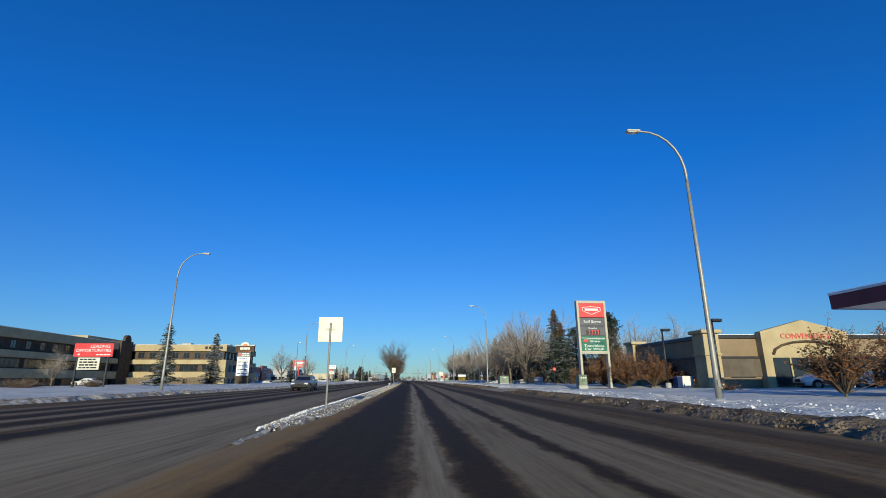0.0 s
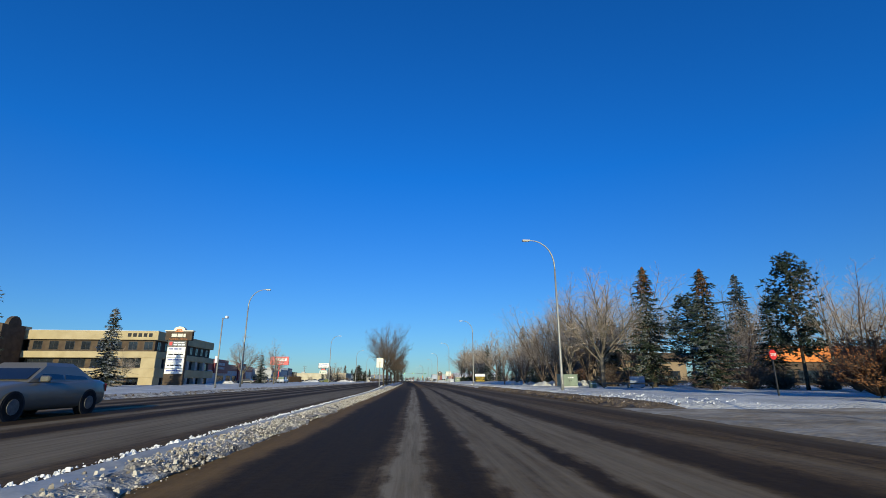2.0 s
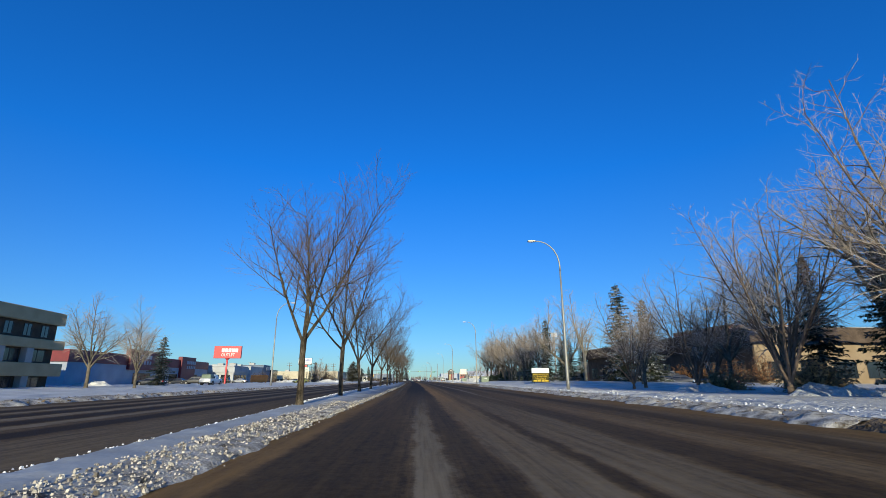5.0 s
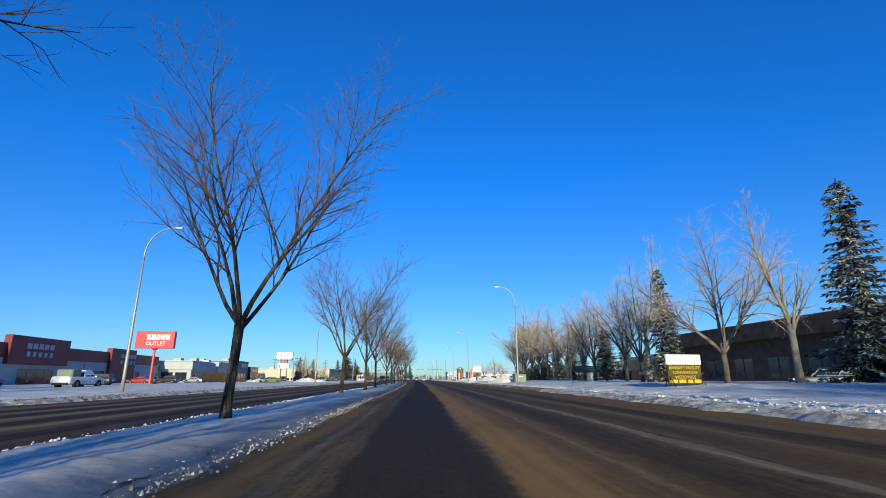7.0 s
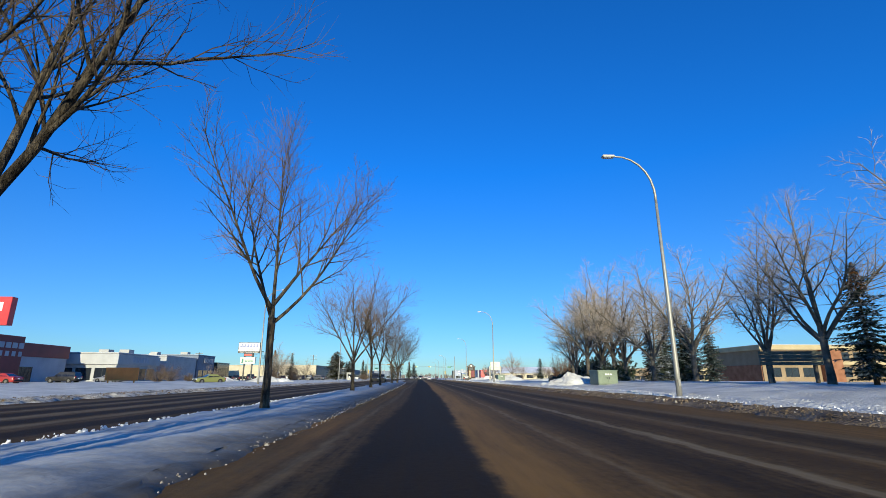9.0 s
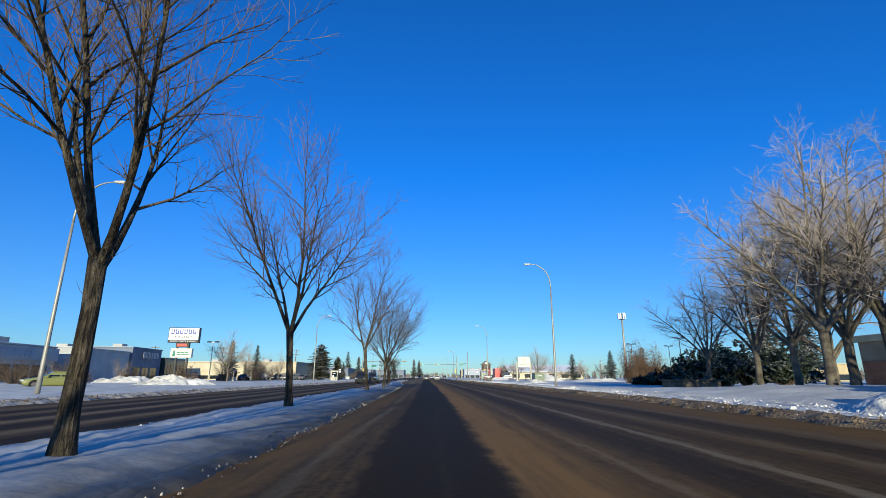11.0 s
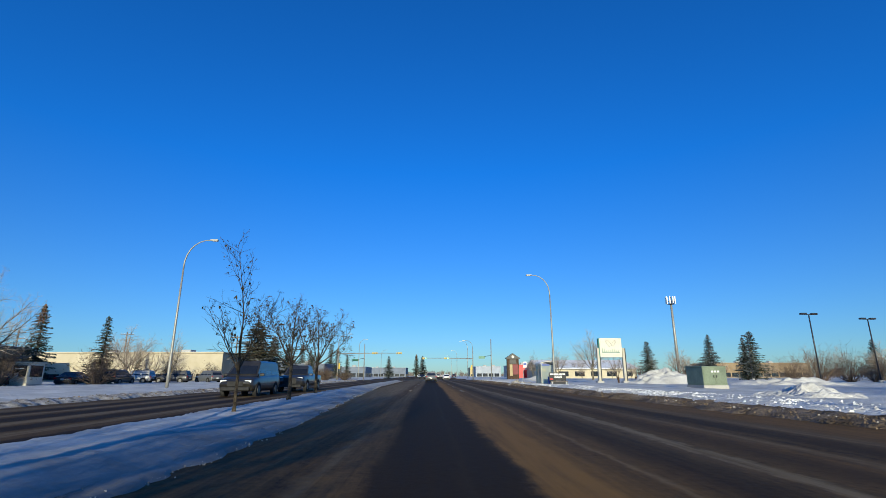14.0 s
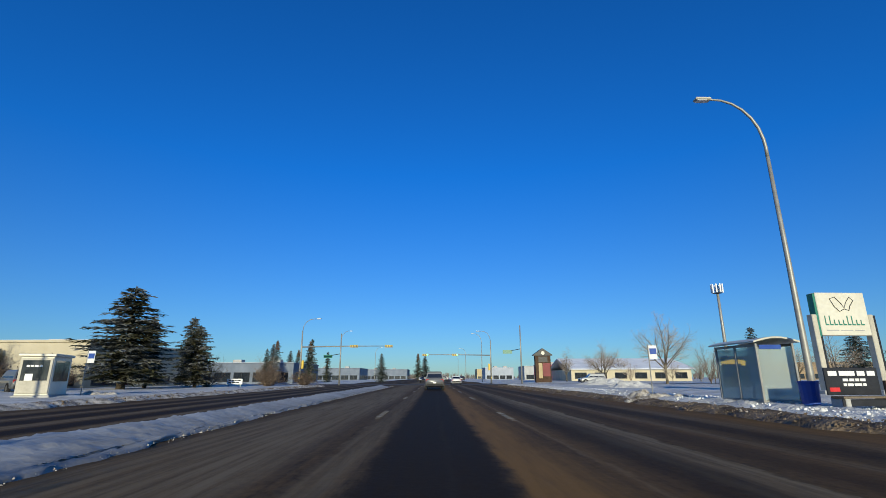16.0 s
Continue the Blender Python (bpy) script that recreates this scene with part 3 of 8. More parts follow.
# cross street at the signals
b = Build().add([site(P(d, y, 0.004)) for d, y in ((-140, 334), (140, 334), (140, 349), (-140, 349))], [(0, 1, 2, 3)])
single("road_crossing", b, mat("salted_cross_street", (0.05, 0.042, 0.036), (0.14, 0.12, 0.1), 0.4, 0.85, bump=0.3, fine=12), (0, 0, 0),
       label="salt-grey asphalt cross street at the traffic signals", category="road", kind="structure")

def median_part(name, u0, u1, across, material, seed, label, grit, y0=7.5, y1=318):
    ys = np.arange(y0, y1, 0.1 if y0 < 100 else 0.16)
    u = np.linspace(u0, u1, across)
    r, l_ = ease(ys, MED_R)[:, None], ease(ys, MED_L)[:, None]
    ds = r + (l_ - r) * u[None, :]
    yy = np.broadcast_to(ys[:, None], ds.shape)
    wide = np.abs(l_ - r)
    edge = np.minimum(u, 1 - u)[None, :] * wide
    crust = np.interp(ys, [0, 60, 110, 140, 230, 250, 318], [1.0, 1.0, 0.6, 0.25, 0.2, 0.6, 0.7])[:, None]
    rim = np.exp(-((edge - 0.3) / 0.3) ** 2)
    zs = np.interp(ys, [165, 200], [0.15, 0.24])[:, None] * np.clip(u[None, :] * wide / 1.1, 0, 1) ** 0.8 * np.clip((1 - u)[None, :] * wide / 0.3, 0, 1) ** 0.6 + 0.02 * lumps(ds * 0.9, yy * 0.6, 8) + 0.014 * lumps(ds * 5, yy * 5, 18)
    crust = crust * (np.clip((0.6 - u) / 0.2, 0.0, 1.0)[None, :] if y0 < 50 else 1.0)
    zs = zs + crust * (rim + 0.3) * (0.02 * np.abs(lumps(ds * 4.5, yy * 4.5, 3)) + 0.03 * np.abs(value_noise(ds * 9, yy * 9, 4))) + (0.012 if grit else 0.0)
    zs = np.where(edge < 0.02, -0.02, np.maximum(zs, 0.015))
    ds = ds + 0.1 * lumps(ds * 0 + u * 9, yy * 1.3, 21) * np.where(np.minimum(u, 1 - u) < 0.1, 1, 0.0)
    if grit:
        ds[:, -1] += 0.1 * lumps(ys * 1.7, ys * 0, 77)
        zs[:, -1] -= 0.03
    return strip(name, ys, ds, zs, material, label, category="median", uv=True, across=np.maximum(r - ds, 0.0))


median_part("median_south", 0.44, 1.0, 12, SLAB, 1, "narrow median strip under thin smooth grey snow", False, 7.5, 100)
median_part("median_south_gutter", 0.0, 0.48, 12, GRIT, 1, "coarse dirty ice along the edge of the narrow median", True, 7.5, 100)
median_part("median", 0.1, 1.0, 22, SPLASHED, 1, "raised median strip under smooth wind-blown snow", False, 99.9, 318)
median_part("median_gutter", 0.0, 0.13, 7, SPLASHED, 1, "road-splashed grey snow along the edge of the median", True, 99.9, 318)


def windrow(name, edges, side, y0, y1, seed, label, material):
    ys = np.arange(y0, y1, 0.14)
    u = np.linspace(0, 1, 15)
    w = 1.5 + 0.35 * lumps(ys * 0.2, ys * 0, seed)
    ds = ease(ys, edges)[:, None] + side * (w[:, None] * u[None, :] - 0.1 + 0.25 * lumps(ys * 0.7, ys * 0, seed + 5)[:, None])
    yy = np.broadcast_to(ys[:, None], ds.shape)
    hump = np.sin(np.pi * np.clip(u, 0, 1) ** 0.8)[None, :]
    tall = np.interp(ys, [0, 36.5, 38.5, 47.5, 49.5, 66, 120, 400], [0.13, 0.13, -0.12 if side > 0 else 0.1, -0.12 if side > 0 else 0.1, 0.1, 0.1, 0.08, 0.1])[:, None]
    open_ = np.interp(ys, [36.5, 38.5, 47.5, 49.5], [1, 0, 0, 1])[:, None] if side > 0 else 1.0
    zs = 0.15 * u[None, :] * open_ - 0.06 * (1 - open_) + hump * (0.2 + 0.8 * open_) * (tall + 0.05 * lumps(ds * 2.6, yy * 2.6, seed + 9) + 0.05 * np.abs(value_noise(ds * 6, yy * 6, seed))) - 0.02 * (u[None, :] < 0.01)
    strip(name, ys, ds, np.maximum(zs, -0.02), material, label, category="snow bank")


windrow("snow_windrow_east", EDGE_R, 1, -20, 92, 31, "ploughed windrow of dirty broken ice along the kerb", DIRTY)
windrow("snow_windrow_east_middle", EDGE_R, 1, 91.8, 152, 33, "low ridge of grey crusted snow along the kerb", GRIT)
windrow("snow_windrow_east_north", EDGE_R, 1, 151.8, 325, 35, "ploughed windrow of dirty broken ice along the kerb", DIRTY)
windrow("snow_windrow_west", EDGE_L, -1, -20, 325, 41, "ploughed ridge of dirty snow along the far kerb", GRIT)


def boulevard(name, edges, side, seed, label):
    ys = np.concatenate([np.arange(-60, 330, 0.7), np.arange(352, 1400, 12.0)])
    off = np.concatenate([np.arange(0.9, 14, 0.45), np.array([16, 20, 26, 34, 45, 60, 90, 160.0])])
    ds = ease(ys, edges)[:, None] + side * off[None, :]
    yy = np.broadcast_to(ys[:, None], ds.shape)
    zs = np.interp(off, [0.9, 2, 14, 60, 160], [0.1, 0.2, 0.22, 0.12, -0.05])[None, :] + 0.05 * lumps(ds * 0.5, yy * 0.5, seed) + 0.05 * lumps(ds * 2.2, yy * 2.2, seed + 7) * np.exp(-((off - 2.5) / 2.2) ** 2)[None, :]
    if side > 0:
        zs = zs - 0.35 * (np.interp(ys, [36.8, 38.4, 47.8, 49.4], [0, 1, 1, 0])[:, None] * np.interp(off, [14, 26, 34], [1, 1, 0])[None, :])
    if side > 0:
        zs = zs + np.interp(ys, [128, 140, 206, 218], [0, 1, 1, 0])[:, None] * np.interp(off, [3.5, 9, 30, 60], [0, 0.45, 0.45, 0])[None, :]
    zs = np.where((ys[:, None] > 328) & (ys[:, None] < 353), -0.05, zs)
    strip(name, ys, ds, zs, SNOW, label, category="snow")


boulevard("boulevard_east", EDGE_R, 1, 51, "snow-covered grass boulevard with footprints and crust")
boulevard("boulevard_west", EDGE_L, -1, 61, "snow-covered verge before the parking lots")


def crust(name, edges, side, seed, y0, y1, label):
    """Trampled and ploughed-up crust beyond the windrow."""
    ys, off = np.arange(y0, y1, 0.13), np.linspace(1.0, 4.8, 28)
    ds = ease(ys, edges)[:, None] + side * off[None, :]
    yy = np.broadcast_to(ys[:, None], ds.shape)
    fade = (np.clip((off - 1.0) / 0.5, 0, 1) * np.clip((4.8 - off) / 1.6, 0, 1))[None, :]
    base = np.interp(off, [0.9, 2, 14], [0.1, 0.2, 0.22])[None, :] + 0.05 * lumps(ds * 0.5, yy * 0.5, seed) + 0.05 * lumps(ds * 2.2, yy * 2.2, seed + 7) * np.exp(-((off - 2.5) / 2.2) ** 2)[None, :]
    patch = np.clip(0.5 + lumps(ds * 0.35, yy * 0.18, seed + 30, 2), 0, 1)
    rough = np.clip(lumps(ds * 3.4, yy * 3.4, seed + 3, 3), -0.2, 1.2) * 0.07 + np.clip(value_noise(ds * 7.5, yy * 7.5, seed + 4), 0, 1) * 0.05
    base = base - 0.35 * np.interp(ys, [36.8, 38.4, 47.8, 49.4], [0, 1, 1, 0])[:, None]
    zs = base - 0.05 + fade * (0.05 + patch * rough + 0.01)
    strip(name, ys, ds, zs, SNOW, label, category="snow")


crust("snow_crust_east", EDGE_R, 1, 51, -2, 326, "trampled lumpy snow crust on the verge")


def crumbs(name, count, place, low, high, material, label, seed):
    """Loose broken ice and gravel, past counting."""
    rnd = random.Random(seed)
    b = Build()
    for _ in range(count):
        x, y, z = site(place(rnd))
        s = rnd.uniform(low, high) * (0.5 + rnd.random() ** 3)
        k = rnd.uniform(0, 6.28)
        ring = [(x + s * rnd.uniform(0.45, 1.2) * math.cos(k + i * 1.257), y + s * rnd.uniform(0.45, 1.2) * math.sin(k + i * 1.257), z - 0.5 * s) for i in range(5)]
        top = [(x + rnd.uniform(0.25, 0.75) * (p[0] - x) + rnd.uniform(-0.2, 0.2) * s, y + rnd.uniform(0.25, 0.75) * (p[1] - y), z + s * rnd.uniform(0.1, 0.65)) for p in ring]
        b.add(ring + top, [(i, (i + 1) % 5, 5 + (i + 1) % 5, 5 + i) for i in range(5)] + [(5, 6, 7, 8, 9)])
    return single(name, b, material, (0, 0, 0), label=label, category="ice chunks", kind="stuff")


def on_edge(edges, side, spread, z0, z1, start=-0.15, y0=-5, sparse=0.0):
    def go(rnd):
        y = rnd.uniform(y0, 325)
        if side > 0 and 92 < y < 152 and rnd.random() < sparse:
            y = rnd.uniform(y0, 92)
        if side > 0 and edges is EDGE_R and 37 < y < 49:
            y += 13
        return P(float(ease(y, edges)) + side * (rnd.random() * spread + start), y, z0 + (z1 - z0) * rnd.random())
    return go


crumbs("ice_chunks", 24000, on_edge(EDGE_R, 1, 1.7, 0.03, 0.2, -0.15, 0, 0.8), 0.012, 0.05, DIRTY, "broken dirty ice chunks along the kerb", 5)
crumbs("ice_chunks", 3500, on_edge(EDGE_R, 1, 1.6, 0.08, 0.2, 0.1, 0), 0.02, 0.055, GRIT, "grey ice lumps along the kerb", 15)
crumbs("snow_chunks", 12000, on_edge(EDGE_R, 1, 3.4, 0.17, 0.24, 1.2, 0), 0.018, 0.06, WHITECHUNK, "clean snow lumps on the verge", 6)
crumbs("snow_chunks", 10000, on_edge(MED_R, -1, 0.55, 0.0, 0.06, -0.12, 16), 0.008, 0.026, GRIT, "grey ice crumbs along the median kerb", 7)
crumbs("ice_chunks", 6000, on_edge(EDGE_L, -1, 1.8, 0.05, 0.2, -0.15, 0), 0.02, 0.07, DIRTY, "dirty ice chunks along the far kerb", 9)

def ploughed_band(rnd):
    y = rnd.uniform(228, 300)
    return P(float(ease(y, EDGE_R)) + 1.9 + 2.6 * rnd.random(), y, 0.2 + 0.06 * rnd.random())


crumbs("snow_chunks", 5000, ploughed_band, 0.03, 0.085, WHITECHUNK, "white ploughed snow lumps beside the bus stop", 18)


def on_south_median(rnd):
    y = rnd.uniform(9, 101)
    if y < 38 and rnd.random() < 0.7:
        y += 45
    f = rnd.random() ** 1.2
    r, l_ = float(ease(y, MED_R)), float(ease(y, MED_L))
    return P(r + (l_ - r) * (0.0 + 0.52 * f), y, 0.02 + 0.1 * min(f * 1.6, 1) + 0.03 * rnd.random())


crumbs("ice_rubble", 26000, on_south_median, 0.01, 0.03, RUBBLE, "beige and brown ice rubble along the narrow median", 27)


def along_median(y0, y1, u0, u1, z0, z1):
    """Places on the median: u runs from the driven lane's side to the far side."""
    def go(rnd):
        y, f = rnd.uniform(y0, y1), u0 + (u1 - u0) * rnd.random() ** 1.4
        r, l_ = float(ease(y, MED_R)), float(ease(y, MED_L))
        return P(r + (l_ - r) * f, y, z0 + (z1 - z0) * rnd.random())
    return go


crumbs("snow_chunks", 6000, along_median(9, 101, 1.0, 0.84, 0.05, 0.1), 0.012, 0.034, WHITECHUNK, "white broken snow lumps along the far edge of the narrow median", 28)
crumbs("snow_chunks", 9000, along_median(100, 300, 1.0, 0.9, 0.08, 0.16), 0.014, 0.045, WHITECHUNK, "white broken snow lumps along the far edge of the median", 29)
crumbs("ice_rubble", 4500, along_median(99, 138, 0.0, 0.26, 0.02, 0.09), 0.01, 0.028, RUBBLE, "sandy crumbled ice along the edge of the median", 30)

# driveway of the fuel station
ys = np.arange(36.8, 49.4, 0.25)
off = np.concatenate([np.arange(-0.6, 16, 0.3), np.arange(16, 34, 2.0)])
ds = ease(ys, EDGE_R)[:, None] + off[None, :]
yy = np.broadcast_to(ys[:, None], ds.shape)
rut = 0.02 * lumps(ds * 0.5, yy * 2.2, 88) + 0.012 * lumps(ds * 3, yy * 3, 89)
strip("driveway", ys, ds, 0.035 + rut - 0.06 * (off < -0.3)[None, :], MUD, "rutted muddy snow on the fuel station driveway", category="driveway")

# painted dashes
dash = None
for d in (-1.65, 2.22):
    for k in range(24):
        y = 261.2 + 12.0 * k + (0.3 if d < 0 else -0.2)
        if dash is None:
            bb = Build()
            rd = random.Random(5)
            for j in range(26):
                if rd.random() < 0.94:
                    bb.box(-0.075 + rd.uniform(-0.025, 0.03), 0.13 * j, 0.0, 0.075 + rd.uniform(-0.03, 0.025), 0.13 * j + rd.uniform(0.09, 0.135), 0.005)
            dash = single("lane_dash", bb, LINE, P(d, y), bearing(y), "worn white lane dash on the asphalt", "road marking", "lane dashes", "structure")
        else:
            copy_thing(dash, Matrix.Translation(site(P(d, y))) @ Matrix.Rotation(radians(bearing(y)), 4, "Z"))


def mound(at, rx, ry, h, seed, label="heap of ploughed snow on the verge", material=None):
    n, m_ = 96, 40
    b, vs, fs = Build(), [], []
    for i in range(m_ + 1):
        q = i / m_
        for k in range(n):
            a = 2 * math.pi * k / n
            w = 1 + 0.18 * float(lumps(math.cos(a) * 1.5 + seed, math.sin(a) * 1.5, seed))
            z = h * 0.85 * (1 - q**1.5) * (1 + 0.3 * float(lumps(q * 3 * math.cos(a) + 9, q * 3 * math.sin(a), seed + 3))) + 0.16 * (1 - q) ** 0.3 * float(lumps(q * rx * 1.6 * math.cos(a) + 5, q * ry * 1.6 * math.sin(a), seed + 8, 6)) - (0.1 if i == m_ else 0)
            vs.append((rx * q * w * math.cos(a), ry * q * w * math.sin(a), z))
    for i in range(m_):
        for k in range(n):
            fs.append((i * n + k, i * n + (k + 1) % n, (i + 1) * n + (k + 1) % n, (i + 1) * n + k))
    b.add(vs, fs)
    return single("snow_mound", b, material or SNOW, at, 0, label, "snow mound", "ploughed snow heaps", smooth=True)


mound((-0.9, 192.5, 0.15), 3.0, 2.2, 1.35, 3, "smooth heap of snow beside the green cabinet")
mound(P(18.8, 96.5, 0.1), 2.6, 2.0, 0.8, 4)
mound(P(19.4, 104, 0.1), 3.0, 1.8, 0.7, 5)
mound(P(23, 95.0, 0.1), 2.6, 2.0, 1.0, 6)
mound(P(18.5, 112, 0.1), 2.4, 1.6, 0.5, 26)
mound(P(26.2, 280.5, 0.1), 4.2, 2.6, 1.9, 7, "tall rough heap of ploughed snow on the verge")
mound(P(36, 276, 0.1), 6.0, 2.6, 0.8, 8)
mound(P(-27, 226.6, 0.05), 4.6, 2.4, 1.3, 24, "heap of snow with a bush growing out of it")
mound(P(19, 305, 0.1), 3.0, 2.0, 0.7, 9)
mound(P(22, 320, 0.1), 4.0, 2.4, 1.0, 10)
mound(P(10.6, 283, 0.05), 1.6, 1.3, 0.45, 11, "low heap of sandy snow at the kerb", GRIT)
mound(P(16, 249, 0.1), 2.4, 2.0, 0.6, 12)
mound(P(-45, 245, 0.05), 6.0, 3.0, 1.3, 14, "heap of snow at the edge of the parking lot")
mound(P(-20.5, 286.5, 0.05), 1.4, 1.0, 0.4, 15, "low heap of sandy snow at the kerb", GRIT)
mound(P(-47, 147, 0.05), 3.5, 2.0, 0.9, 16, "heap of snow at the edge of the parking lot")


mound(P(11.0, 216.6, 0.08), 1.0, 0.7, 0.4, 31)


# ---- trees ----
def grow(seed, trunk_h, trunk_r, leaders, boughs=1.9, twigs=3.4, tips=4.2, fork=(0.3, 0.6), rise=0.2, wild=0.2, start=0.22, ratio=0.5, thick=1.0, lean=(0.0, 0.0), stray=0, seeds=0, taper=0.75):
    """A leafless tree about ten metres tall: wood and fine twigs. leaders: tilt across, tilt along, length, height of the fork as a share of the trunk."""
    rnd = random.Random(seed)
    wood, fine = Build(), Build()

    def rv(k):
        return Vector((rnd.gauss(0, k), rnd.gauss(0, k), rnd.gauss(0, k)))

    def spike(p, way, length, r):
        side = way.orthogonal().normalized()
        up = way.cross(side)
        mid = p + way * length * 0.5 + rv(0.05 * length)
        end = p + way * length + rv(0.07 * length) + Vector((0, 0, 0.12 * length))
        q = [p + (side * math.cos(a) + up * math.sin(a)) * r for a in (0, 2.1, 4.2)]
        w = [mid + (side * math.cos(a) + up * math.sin(a)) * r * 0.7 for a in (0, 2.1, 4.2)]
        for _ in range(seeds if rnd.random() < 0.45 else 0):
            c = p.lerp(end, rnd.uniform(0.3, 1.0)) + rv(0.04)
            g, h_ = rv(0.045), rv(0.045)
            fine.add([c - g, c + h_, c + g, c - h_], [(0, 1, 2, 3)])
        fine.add(q + w + [end], [(0, 1, 4, 3), (1, 2, 5, 4), (2, 0, 3, 5), (3, 4, 6), (4, 5, 6), (5, 3, 6)])

    def shoot(p, way, length, r, level):
        n = min(max(2, round(length / (0.6 if level < 2 else 0.4))), 10)
        pts, rad, ways = [p.copy()], [r], [way]
        for i in range(n):
            way = (way + rv(wild * (0.55 if level == 1 else 1.0) / n**0.5) + Vector((0, 0, rise / n))).normalized()
            p = p + way * length / n
            pts.append(p.copy())
            rad.append(max(r * (1 - 0.86 * ((i + 1) / n) ** 0.85), 0.0036 * thick))
            ways.append(way)
        (wood if level < 3 else fine).tube(pts, rad, (7, 7, 5, 3)[level], False)
        density = (0, boughs, twigs, tips)[level]
        spin = rnd.uniform(0, 6.28)
        for c in range(max(2, round(length * density))):
            f = start * (1.0 if level == 1 else 0.6) + (1 - start) * ((c + rnd.random()) / max(2, round(length * density))) ** 0.9
            j = min(f * n, n - 0.01)
            k = int(j)
            at = pts[k].lerp(pts[k + 1], j - k)
            out = ways[k + 1].orthogonal()
            spin += 2.4 + rnd.uniform(-0.6, 0.6)
            out.rotate(Matrix.Rotation(spin, 3, ways[k + 1]))
            bend = rnd.uniform(*fork)
            w = (ways[k + 1] * math.cos(bend) + out.normalized() * math.sin(bend) + Vector((0, 0, 0.35 * rise))).normalized()
            reach = length * ratio * (1.12 - taper * f) * rnd.uniform(0.65, 1.2)
            thin = rad[k] * rnd.uniform(0.5, 0.68)
            if level < 3:
                shoot(at, w, max(reach, 0.3), max(thin, (0, 0.012, 0.0055)[level] * thick), level + 1)
            else:
                spike(at, w, max(reach, 0.22), max(min(thin, 0.005 * thick), 0.0029 * thick))

    if trunk_h:
        flare = [(0, 0, -0.15), (0, 0, 0.12)] + [(lean[0] * z + rnd.uniform(-0.02, 0.02), lean[1] * z + rnd.uniform(-0.02, 0.02), z) for z in (0.45, trunk_h * 0.4, trunk_h * 0.7, trunk_h)]
        wood.tube(flare, [trunk_r * k * rnd.uniform(0.95, 1.06) for k in (1.45, 1.2, 1.04, 0.96, 0.93, 1.0)], 14, True)
    for tx, ty, length, share in leaders:
        z = trunk_h * share
        w = Vector((tx, ty, 1)).normalized()
        shoot(Vector((lean[0] * z, lean[1] * z, z - 0.12)), w, length, trunk_r * min(0.26 + 0.05 * length, 0.6), 1)
    for _ in range(stray):
        z, a = trunk_h * rnd.uniform(0.6, 1.0), rnd.uniform(0, 6.28)
        spike(Vector((lean[0] * z, lean[1] * z, z)), Vector((0.7 * math.cos(a), 0.7 * math.sin(a), 0.8)).normalized(), rnd.uniform(0.3, 0.7), 0.007)
    return wood, fine


def fan(seed, count, tilt, length, centre=0.0, low=0.85):
    """Leaders spread round the trunk, and one that goes straight on."""
    rnd = random.Random(seed)
    made = [(rnd.uniform(-0.08, 0.08), rnd.uniform(-0.08, 0.08), centre, 1.0)] if centre else []
    for i in range(count):
        a = 2 * math.pi * (i + rnd.uniform(-0.3, 0.3)) / count
        k = tilt * rnd.uniform(0.7, 1.2)
        made.append((k * math.cos(a), k * math.sin(a), length * rnd.uniform(0.85, 1.1), rnd.uniform(low, 1.0)))
    return made


